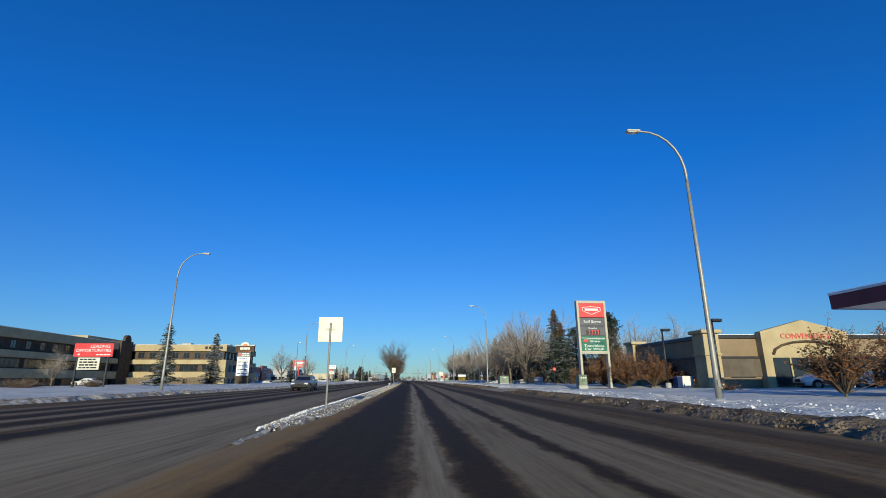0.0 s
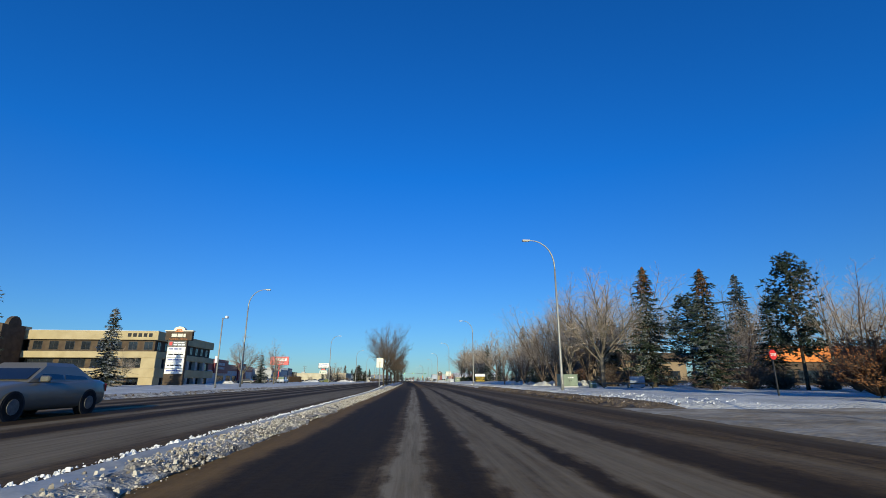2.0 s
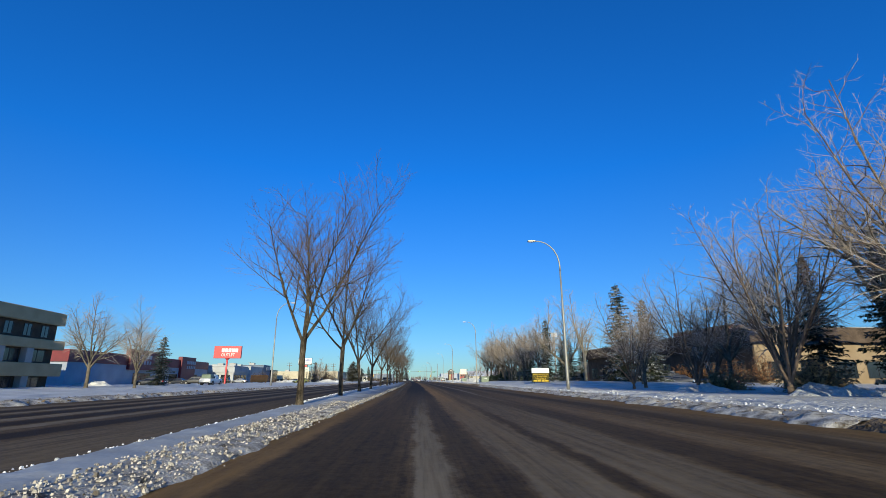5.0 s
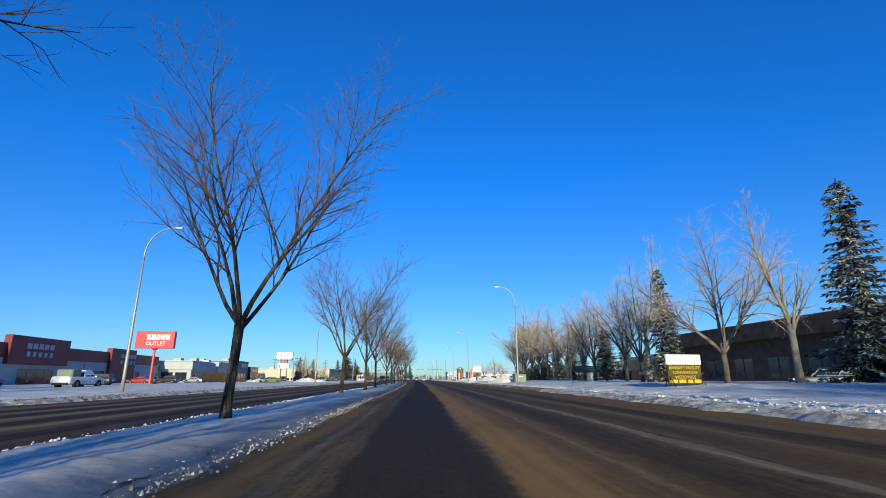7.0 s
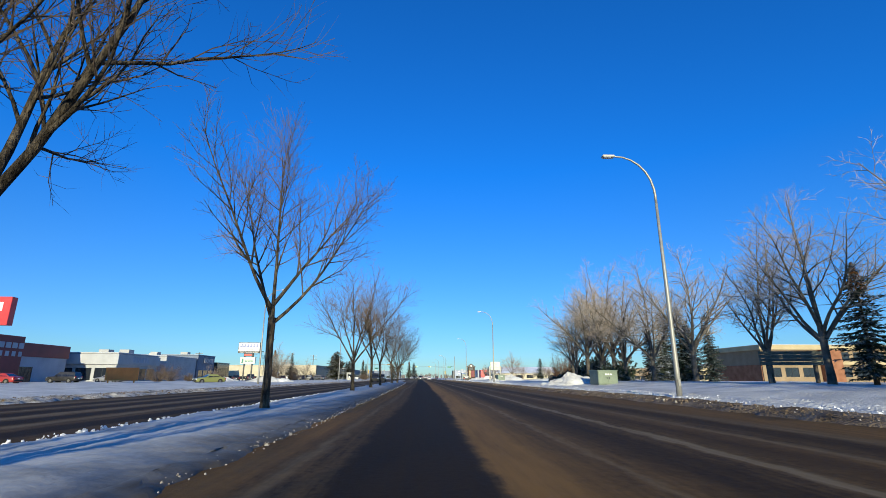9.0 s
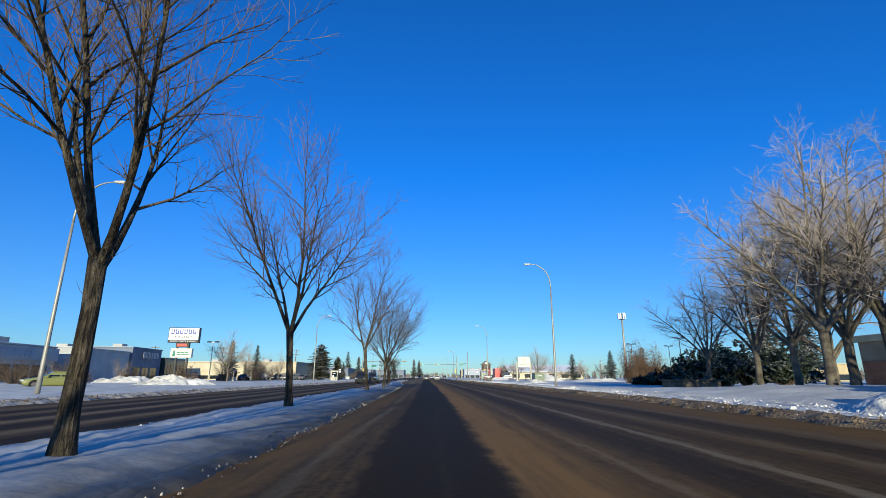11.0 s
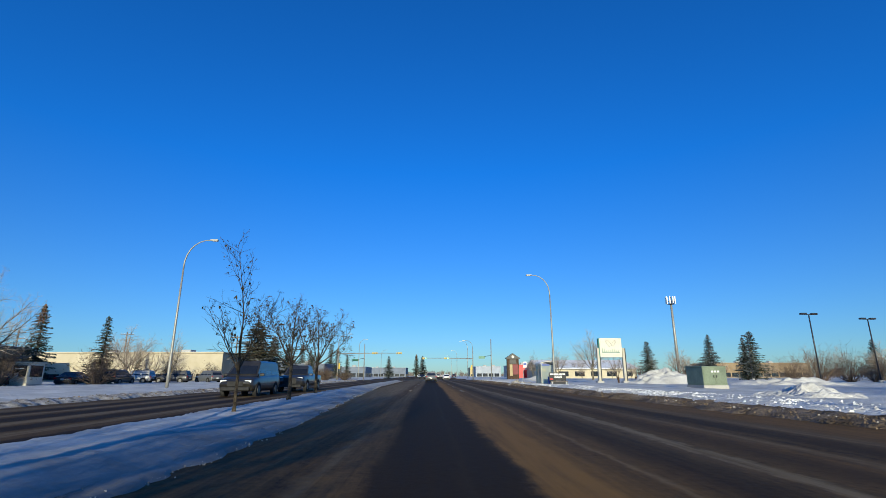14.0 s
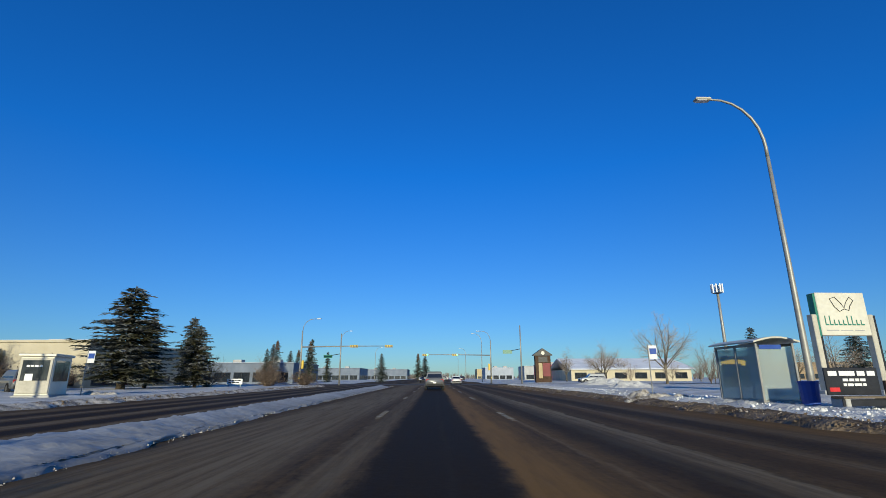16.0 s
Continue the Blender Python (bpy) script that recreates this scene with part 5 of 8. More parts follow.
for i, (x, y, h) in enumerate(((42.6, 333.1, 10.7), (39.9, 331.2, 9.2), (19.2, 331, 8.4), (30.2, 326.4, 9.4), (77.5, 331, 8.6), (66.5, 331, 8.6), (72, 331, 9))):
    fir(("spruce_slim", "spruce_blue")[i % 2], x, y, h, 50 * i, "dark spruce standing at the edge of the snowy field", "spruces past the field", 1.7 if i % 2 == 0 else 1.1)
fir("spruce_wide", -45.0, 73.8, 10.4, 0, "snow-dusted spruce before the office building")
fir("spruce_wide", -45.7, 91.0, 10.3, 100, "snow-dusted spruce before the office building")
fir("spruce_slim", -50, 150, 7.4, 30, "dusty green spruce beside the store", width=1.5)
fir("spruce_wide", -62.5, 195, 3.6, 10, "small snowy spruce beside the red sign", width=1.2)
fir("spruce_open", -54.3, 299.5, 9.6, 0, "broad old spruce with layered boughs", width=2.3)
fir("spruce_open", -58.5, 315.2, 8.8, 120, "broad old spruce with layered boughs", width=1.5)
fir("spruce_open", -57.0, 306, 7.8, 300, "broad old spruce with layered boughs", width=1.6)
fir("spruce_open", -51.5, 306, 6.6, 220, "broad old spruce with layered boughs", width=1.7)
for i, (x, y, h) in enumerate(((-76, 302, 5.5), (-72, 304, 4.2), (-64, 272, 8.4), (-61, 277, 7.8), (-64, 350, 8), (-57, 352, 8.6), (-60, 372, 7.6), (-46, 460, 11), (-50, 466, 12), (-68, 380, 7), (-48, 380, 7.5), (-84, 395, 12.5), (-73, 395, 12.8), (-77.5, 390, 9), (-80, 402, 10), (-58, 335, 6))):
    fir(("spruce_slim", "spruce_blue", "spruce_old")[i % 3], x, y, h, 40 * i, "dark spruce on the far side of the road", "spruces on the far side", 1.1)

# ---- street lamps, signals, poles ----
def street_lamp(at, turn, label):
    """Tapered pole whose arm curves over the road (towards -x)."""
    ob = thing("street_lamp", at, turn, label, "street lamp", "street lamps along the road")
    part("base_plate", Build().box(-0.22, -0.22, -0.1, 0.22, 0.22, 0.08, 0.02), STEEL, ob)
    part("pole", Build().tube([(0, 0, 0), (0, 0, 1.2), (0, 0, 5), (-0.02, 0, 9.2)], [0.125, 0.115, 0.09, 0.065], 10), STEEL, ob, smooth=True)
    arc = [(-0.02, 0, 9.2), (-0.02, 0, 9.6)] + [(-0.03 - 1.75 * (1 - math.cos(a)), 0, 9.65 + 2.0 * math.sin(a)) for a in (0.15, 0.4, 0.65, 0.9, 1.15, 1.4, 1.57)] + [(-2.0, 0, 11.66)]
    part("arm", Build().tube(arc, [0.065, 0.063, 0.062, 0.058, 0.054, 0.05, 0.046, 0.042, 0.04, 0.038], 8), STEEL, ob, smooth=True)
    lamp = part("luminaire", Build().box(-2.52, -0.15, 11.59, -1.9, 0.15, 11.71, 0.04), ALU, ob)
    part("lens", Build().box(-2.46, -0.11, 11.565, -2.1, 0.11, 11.588), HEAD, lamp)
    part("hand_hole_cover", Build().box(-0.06, -0.14, 0.55, 0.06, -0.09, 0.85, 0.01), STEEL, ob)
    return ob


LAMP = "galvanised street lamp with a long curved arm"
lampa = None
for x, y in ((6.85, 67.35), (2.95, 117.0), (-1.45, 168.45), (-6.2, 222.65), (-10.5, 276.55), (lane_x(372) + 11.9, 372), (lane_x(428) + 11.9, 428), (lane_x(480) + 11.9, 480), (10.95, 17.8)):
    m = Matrix.Translation(site((x, y, 0.1))) @ Matrix.Rotation(radians(bearing(y)), 4, "Z")
    if lampa is None:
        lampa = street_lamp((x, y, 0.1), bearing(y), LAMP)
    else:
        copy_thing(lampa, m @ Matrix.Scale(0.97 if y < 20 else 1.0, 4))
for d, y, k in ((-20.4, 37.5, 1), (-20.1, 86.4, 1), (-20.2, 145.2, 1), (-20.0, 202, 1), (-21.1, 263.1, 1.05), (-21.5, 362, 1), (-21, 420, 1)):
    copy_thing(lampa, Matrix.Translation(site(P(d, y, 0.1))) @ Matrix.Rotation(radians(180 + bearing(y)), 4, "Z") @ Matrix.Scale(k, 4))


def lot_lamp(at, h, heads, turn, material, label):
    ob = thing("parking_lamp", at, turn, label, "parking lamp", "parking lot lamps")
    part("footing", Build().tube([(0, 0, -0.1), (0, 0, 0.5)], 0.25, 10), CONCRETE, ob)
    part("pole", Build().tube([(0, 0, 0.4), (0, 0, h - 0.1)], [0.09, 0.07], 8), material, ob, smooth=True)
    part("cross_arm", Build().box(-0.7 if heads > 1 else -0.1, -0.04, h - 0.14, 0.7, 0.04, h - 0.06), material, ob)
    for s in ((-1, 1) if heads > 1 else (1,)):
        c = 0.75 * s if heads > 1 else 0.35
        part("lamp_head", Build().box(c - 0.4, -0.22, h - 0.12, c + 0.4, 0.22, h + 0.1, 0.05), DARKMETAL, ob)
    return ob


lot_lamp((20.2, 33.0, 0.1), 5.0, 1, 10, BLACK, "black pole lamp with a boxy head beside the store")
lot_lamp((20.6, 41.5, 0.1), 5.2, 1, 10, BLACK, "black pole lamp with a boxy head beside the store")
for x, y, h in ((23.3, 287, 8.6), (25.3, 267, 8.3), (34.5, 320, 8.6), (33.5, 291, 8.4), (52, 300, 8.6)):
    lot_lamp((x, y, 0), h, 2, 12, DARKMETAL, "dark twin-headed parking lot lamp in the snow")
lot_lamp((-62.5, 262, 0), 7.4, 2, 0, ALU, "pale twin-headed parking lot lamp")


def camera_pole(at):
    ob = thing("camera_pole", at, 0, "slender steel pole with a white camera and cabinet", "camera pole")
    part("pole", Build().tube([(0, 0, -0.1), (0, 0, 7.2)], [0.09, 0.06], 8), STEEL, ob, smooth=True)
    part("camera_arm", Build().tube([(0, 0, 7.1), (0.5, -0.1, 7.25)], 0.03, 6), STEEL, ob)
    part("camera_head", Build().box(0.35, -0.35, 7.15, 0.6, 0.1, 7.4, 0.05), WHITE, ob)
    part("control_box", Build().box(-0.25, -0.2, 2.6, 0.0, 0.2, 3.3, 0.03), WHITE, ob)
    return ob


camera_pole((-25.3, 79.3, 0.1))


def signal_head(parent, x, y, z, lit, facing=-1):
    """A horizontal yellow three-lamp head on an arm."""
    h = part("signal_head", Build().box(x - 0.62, y - 0.14, z - 0.2, x + 0.62, y + 0.14, z + 0.2, 0.04), YELLOW, parent, "yellow signal housing")
    for k in (-1, 0, 1):
        m = GREENLAMP if lit and k == 1 else BLACK
        part("signal_lamp", Build().tube([(x + 0.4 * k, y + facing * 0.145, z), (x + 0.4 * k, y + facing * 0.2, z)], 0.14, 10), m, h)
    return h


def signal_mast(at, turn, reach, heads, z, lit, label, lamp=True, facing=-1):
    ob = thing("traffic_signal", at, turn, label, "traffic signal", "traffic signals at the crossing")
    part("pole", Build().tube([(0, 0, -0.1), (0, 0, 5), (0, 0, 8.6)], [0.17, 0.13, 0.09], 10), STEEL, ob, smooth=True)
    part("mast_arm", Build().tube([(0, 0, z), (reach * 0.5, 0, z + 0.12), (reach, 0, z + 0.14)], [0.11, 0.08, 0.05], 8), STEEL, ob, smooth=True)
    for x in heads:
        signal_head(ob, x, -0.1 if facing < 0 else 0.1, z + 0.1, lit, facing)
    s = 1 if reach > 0 else -1
    part("side_signal", Build().box(s * 0.2, -0.2, 2.6, s * 0.55, 0.15, 3.9, 0.04), YELLOW, ob, "upright yellow signal housing")
    part("push_button_box", Build().box(-0.1, -0.25, 1.0, 0.1, -0.12, 1.35, 0.02), YELLOW, ob)
    if lamp:
        arc = [(0, 0, 8.5)] + [(s * 1.7 * (1 - math.cos(a)), 0, 8.6 + 1.9 * math.sin(a)) for a in (0.4, 0.8, 1.2, 1.57)] + [(s * 2.3, 0, 10.5)]
        part("lamp_arm", Build().tube(arc, 0.05, 7), STEEL, ob, smooth=True)
        part("luminaire", Build().box(min(s * 2.2, s * 2.9), -0.14, 10.45, max(s * 2.2, s * 2.9), 0.14, 10.57, 0.03), ALU, ob)
    return ob


signal_mast((-50.3, 330.7, 0), 5.8, 14.4, (8.4, 14.0), 6.0, False, "steel signal mast with yellow housings over the road")
signal_mast((-19.5, 353.5, 0), 5.8, -14.0, (-7.3, -13.4), 5.6, True, "steel signal mast with lit green lamps over the road")


def corner_pole(at, h, label, board=None):
    ob = thing("steel_pole", at, 0, label, "pole", "poles at the crossing")
    part("pole", Build().tube([(0, 0, -0.1), (0, 0, h)], [0.14, 0.09], 8), STEEL, ob, smooth=True)
    part("bracket", Build().tube([(0, 0, h * 0.6), (-1.6, -0.1, h * 0.57)], 0.05, 6), DARKMETAL, ob)
    part("street_sign", Build().box(-2.9, -0.12, h * 0.52, -1.4, -0.08, h * 0.58), GREENSIGN if board is None else board, ob)
    return ob


corner_pole((-15.1, 333.8, 0), 9.4, "tall steel corner pole with a bracketed sign")
corner_pole((-45.5, 336, 0), 8.6, "tall steel corner pole with a bracketed sign")


def power_pole(at, h, turn):
    ob = thing("power_pole", at, turn, "wooden power pole with crossarms behind the lots", "power pole", "power poles")
    part("pole", Build().tube([(0, 0, -0.2), (0, 0, h)], [0.17, 0.11], 8), WOOD, ob, smooth=True)
    for z in (h - 0.4, h - 1.6):
        part("crossarm", Build().box(-1.3, -0.06, z - 0.07, 1.3, 0.06, z + 0.07, 0.01), WOOD, ob)
        for x in (-1.15, -0.5, 0.5, 1.15):
            part("insulator", Build().tube([(x, 0, z + 0.07), (x, 0, z + 0.25)], [0.05, 0.03], 6), WHITE, ob)
    return ob


for x, y, h in ((-92, 318, 10), (-70, 322, 9.5), (-110, 312, 10)):
    power_pole((x, y, 0), h, 15)


def cell_tower(at, h):
    ob = thing("cell_tower", at, 0, "slim steel mast crowned with white antenna panels", "cell tower")
    part("mast", Build().tube([(0, 0, -0.2), (0, 0, h * 0.5), (0, 0, h)], [0.75, 0.6, 0.45], 10), STEEL, ob, smooth=True)
    part("platform", Build().tube([(0, 0, h - 3.4), (0, 0, h - 3.2)], 1.6, 10), DARKMETAL, ob)
    for k in range(9):
        a = k * 0.698
        x, y = 2.0 * math.cos(a), 2.0 * math.sin(a)
        part("antenna_panel", Build().box(x - 0.25, y - 0.25, h - 3.2, x + 0.25, y + 0.25, h + 0.3, 0.05), WHITE, ob)
        part("antenna_arm", Build().tube([(0, 0, h - 2.0), (x, y, h - 2.0)], 0.08, 5), STEEL, ob)
    return ob


cell_tower((74, 443.5, 0), 37.0)


# ---- cabinets, signs, shelter ----
def cabinet(at, turn, w, deep, h, label, group="green utility cabinets"):
    """A padmount box: plinth, body, sloped lid, doors and stickers."""
    ob = thing("utility_cabinet", at, turn, label, "utility cabinet", group)
    part("plinth", Build().box(-w / 2 - 0.04, -deep / 2 - 0.04, -0.15, w / 2 + 0.04, deep / 2 + 0.04, 0.3 * h * 0.6, 0.02), CONCRETE, ob, "pale concrete plinth")
    part("body", Build().box(-w / 2, -deep / 2, 0.18 * h, w / 2, deep / 2, h * 0.96, 0.03), GREENBOX, ob)
    part("lid", Build().side_prism([(-deep / 2 - 0.04, h * 0.95), (deep / 2 + 0.04, h * 0.95), (deep / 2 + 0.04, h * 1.02), (-deep / 2 - 0.04, h * 0.985)], -w / 2 - 0.04, w / 2 + 0.04), GREENBOX, ob)
    for s in (-1, 1):
        dr = part("door", Build().box(min(0.01 * s, s * w * 0.46), -deep / 2 - 0.02, 0.24 * h, max(0.01 * s, s * w * 0.46), -deep / 2 - 0.004, 0.9 * h, 0.008), GREENBOX, ob)
        part("handle", Build().box(s * 0.1 - 0.03, -deep / 2 - 0.05, 0.5 * h, s * 0.1 + 0.03, -deep / 2 - 0.02, 0.6 * h), DARKMETAL, dr)
    bb = Build()
    for k in range(3):
        bb.box(-0.25 + 0.22 * k, -deep / 2 - 0.028, 0.72 * h, -0.1 + 0.22 * k, -deep / 2 - 0.022, 0.8 * h)
    part("sticker_row", bb, WHITE, ob, "small white warning stickers")
    return ob


cabinet((11.0, 81.9, 0.12), 6, 1.6, 1.9, 1.45, "green steel transformer cabinet on a pale plinth in the snow")
cabinet((12.3, 77.6, 0.12), 6, 0.6, 0.5, 0.7, "small green utility pedestal in the snow")
cabinet((1.3, 188.6, 0.15), 7, 1.75, 2.0, 1.5, "green steel transformer cabinet beside a snow heap")
cabinet((-2.0, 262.6, 0.15), 8, 1.75, 2.1, 1.6, "green steel transformer cabinet standing in open snow")
cabinet((14.3, 46.3, 0.12), 5, 0.85, 0.9, 1.25, "tall green cabinet at the foot of the pylon sign")


def sign_back(at, w, z0, z1, turn, label):
    ob = thing("traffic_sign", at, turn, label, "traffic sign", "signs on the median")
    part("post", Build().tube([(0, 0, -0.15), (0, 0, z1 - 0.18)], 0.032, 8), STEEL, ob)
    part("sign_plate", Build().box(-w / 2, 0.035, z0, w / 2, 0.05, z1, 0.004), ALU, ob, "bare aluminium back of the sign")
    part("bracket", Build().box(-0.14, 0.02, (z0 + z1) / 2 - 0.03, 0.14, 0.036, (z0 + z1) / 2 + 0.03), STEEL, ob)
    return ob


sign_back((-3.13, 14.45, 0.15), 0.77, 2.0, 2.78, 4, "square sign seen from its bare aluminium back")
sign_back((-7.37, 71.15, 0.2), 0.56, 1.8, 2.56, 5, "upright sign seen from its bare aluminium back")


def stop_sign(at, turn):
    ob = thing("stop_sign", at, turn, "red stop sign on a wooden post at the driveway", "stop sign")
    part("post", Build().box(-0.035, 0.0, -0.15, 0.035, 0.07, 2.25, 0.01), DARKMETAL, ob)
    o = [(0.24 * math.cos(a), 2.0 + 0.24 * math.sin(a)) for a in [math.pi / 8 + k * math.pi / 4 for k in range(8)]]
    part("sign_plate", Build().prism(o, -0.03, -0.005), REDSIGN, ob)
    lettering("stop_word", "STOP", 0.15, WHITE, ob, 0, -0.036, 1.93, 0.34)
    return ob


stop_sign((13.6, 54.5, 0.1), 20)


def pylon_sign(at, turn):
    """Fuel station pylon: white frame on two legs, five stacked panels."""
    ob = thing("pylon_sign", at, turn, "tall white fuel station pylon with red, grey and green panels", "pylon sign")
    w, top, bot, t = 3.25, 9.1, 3.75, 0.24
    part("leg", Build().box(0, -0.3, -0.2, t, 0.3, top, 0.03), FRAMEGREY, ob)
    part("leg", Build().box(w - t, -0.3, -0.2, w, 0.3, top, 0.03), FRAMEGREY, ob)
    part("top_rail", Build().box(t, -0.3, top - 0.28, w - t, 0.3, top, 0.02), FRAMEGREY, ob)
    part("bottom_rail", Build().box(t, -0.3, bot - 0.3, w - t, 0.3, bot, 0.02), FRAMEGREY, ob)
    x0, x1 = t, w - t
    c = (x0 + x1) / 2
    red = part("logo_panel", Build().box(x0, -0.26, 7.3, x1, 0.26, top - 0.28, 0.01), REDSIGN, ob, "red panel with a white shield outline")
    out = [(c - 1.0, 8.35), (c - 1.0, 8.0), (c, 7.6), (c + 1.0, 8.0), (c + 1.0, 8.35), (c, 8.45)]
    for i in range(6):
        (xa, za), (xb, zb) = out[i], out[(i + 1) % 6]
        part("shield_edge", Build().tube([(xa, -0.27, za), (xb, -0.27, zb)], 0.035, 5), WHITE, red)
    part("logo_bar", Build().box(c - 0.72, -0.29, 8.02, c + 0.72, -0.262, 8.24), WHITE, red)
    g1 = part("panel", Build().box(x0, -0.26, 6.4, x1, 0.26, 7.25, 0.01), GREYSIGN, ob, "grey panel")
    lettering("lettering", "Self Serve", 0.3, WHITE, g1, c, -0.275, 6.7, 1.9)
    g2 = part("price_panel", Build().box(x0, -0.26, 5.35, x1, 0.26, 6.35, 0.01), GREYSIGN, ob, "grey panel with a red price display")
    lettering("lettering", "Regular", 0.16, WHITE, g2, c, -0.275, 6.08, 0.95)
    part("display", Build().box(c - 0.75, -0.275, 5.45, c + 0.75, -0.262, 5.95), BLACK, g2)
    for k in range(4):
        bb = Build()
        x = c - 0.55 + 0.32 * k
        for q in ((0, 0.02), (0.36, 0.38)):
            bb.box(x, -0.288, 5.5 + q[0], x + 0.2, -0.277, 5.54 + q[0])
        bb.box(x + 0.16, -0.288, 5.5, x + 0.2, -0.277, 5.9)
        part("price_digit", bb, REDLED, g2)
    e1 = part("panel", Build().box(x0, -0.26, 4.6, x1, 0.26, 5.3, 0.01), GREENSIGN, ob, "green panel")
    lettering("lettering", "Convenience", 0.26, WHITE, e1, c, -0.275, 4.97, 2.45)
    lettering("lettering", "Store", 0.26, WHITE, e1, c + 0.1, -0.275, 4.66, 1.05)
    part("red_mark", Build().prism([(c - 1.2, 4.78), (c - 0.9, 4.66), (c - 0.6, 4.7), (c - 0.65, 4.95), (c - 1.0, 4.95)], -0.28, -0.262), REDSIGN, e1)
    e2 = part("panel", Build().box(x0, -0.26, bot, x1, 0.26, 4.55, 0.01), GREENSIGN, ob, "green panel")
    lettering("lettering", "Touchless", 0.28, WHITE, e2, c, -0.275, 4.17, 2.2)
    lettering("lettering", "Car Wash", 0.28, WHITE, e2, c, -0.275, 3.83, 2.1)
    return ob


pylon_sign((14.75, 48.0, 0.05), 6)


def lease_sign(at, turn):
    ob = thing("billboard_sign", at, turn, "red leasing sign over a white letter board on posts", "billboard")
    for x in (0.5, 4.4):
        part("post", Build().box(x - 0.1, -0.1, -0.2, x + 0.1, 0.1, 5.0, 0.01), BLACK, ob)
    red = part("red_panel", Build().box(0, -0.2, 4.15, 5.0, -0.1, 5.95, 0.02), REDSIGN, ob)
    lettering("lettering", "LEASING", 0.42, WHITE, red, 3.3, -0.215, 5.35, 2.5)
    lettering("lettering", "OPPORTUNITIES", 0.42, WHITE, red, 2.5, -0.215, 4.8, 4.5)
    bars("small_print", 1, WHITE, red, 2.9, 4.7, -0.2, 4.5, 0.14, 0.3, 3)
    part("mark", Build().prism([(0.5, 4.35), (0.9, 4.35), (0.7, 4.65)], -0.215, -0.2), WHITE, red)
    board = part("letter_board", Build().box(0.7, -0.2, 2.45, 3.5, -0.1, 4.05, 0.02), IVORY, ob, "ivory changeable letter board")
    bars("letter_block", 4, INK, board, 0.95, 3.2, -0.2, 3.9, 0.2, 0.36, 4)
    return ob


lease_sign((-49.6, 61.0, 0), 6)


OLIVE = mat("sunlit_letter_board", (0.05, 0.042, 0.012), (0.11, 0.085, 0.02), 2.0, 0.6, bump=0.1)


def portable_sign(at, turn):
    ob = thing("portable_sign", at, turn, "portable roadside sign with a white header and yellow letter rows", "portable sign")
    face = part("letter_panel", Build().box(-1.2, -0.06, 0.42, 1.2, 0.06, 1.6, 0.02), OLIVE, ob, "black panel with yellow letter rows")
    part("header", Build().box(-1.25, -0.08, 1.62, 1.25, 0.08, 2.25, 0.02), WHITE, ob)
    for k, (words, wide) in enumerate((("BANQUET FACILITY", 2.2), ("CONVENTION", 1.75), ("WEDDINGS", 1.5))):
        lettering("lettering", words, 0.2, YELLOW, face, 0.0, -0.072, 1.33 - 0.285 * k, wide)
    bars("number_row", 1, YELLOW, face, -1.12, 1.15, -0.062, 0.7, 0.2, 0.3, 9)
    for x in (-1.1, 1.1):
        for s in (-1, 1):
            part("leg", Build().tube([(x, 0, 1.0), (x, 0.75 * s, -0.08)], 0.03, 5), DARKMETAL, ob)
        part("skid", Build().box(x - 0.04, -0.85, -0.1, x + 0.04, 0.85, -0.03), DARKMETAL, ob)
    return ob


portable_sign((6.05, 144.5, 0.2), 14)


def pole_sign(at, turn, w, z0, z1, label):
    """A red store sign on one pole."""
    ob = thing("store_sign", at, turn, label, "store sign")
    part("pole", Build().tube([(0, 0, -0.2), (0, 0, z0 + 0.1)], 0.2, 10), REDSIGN, ob)
    part("collar", Build().tube([(0, 0, z0 - 0.35), (0, 0, z0)], [0.2, 0.6], 10), REDSIGN, ob)
    face = part("sign_box", Build().box(-w / 2, -0.4, z0, w / 2, 0.4, z1, 0.03), REDSIGN, ob)
    bb = Build()
    h = z1 - z0
    x = -w * 0.22
    for k in range(5):
        bb.box(x, -0.425, z0 + h * 0.5, x + w * 0.105, -0.402, z0 + h * 0.8)
        x += w * 0.125
    part("brand_name", bb, WHITE, face, "plain white shapes of the brand name")
    lettering("lettering", "OUTLET", h * 0.24, WHITE, face, w * 0.03, -0.42, z0 + h * 0.17, w * 0.5)
    return ob


pole_sign((-60.6, 190.6, 0), 8, 6.3, 6.1, 9.0, "red store sign on a red pole beside the road")


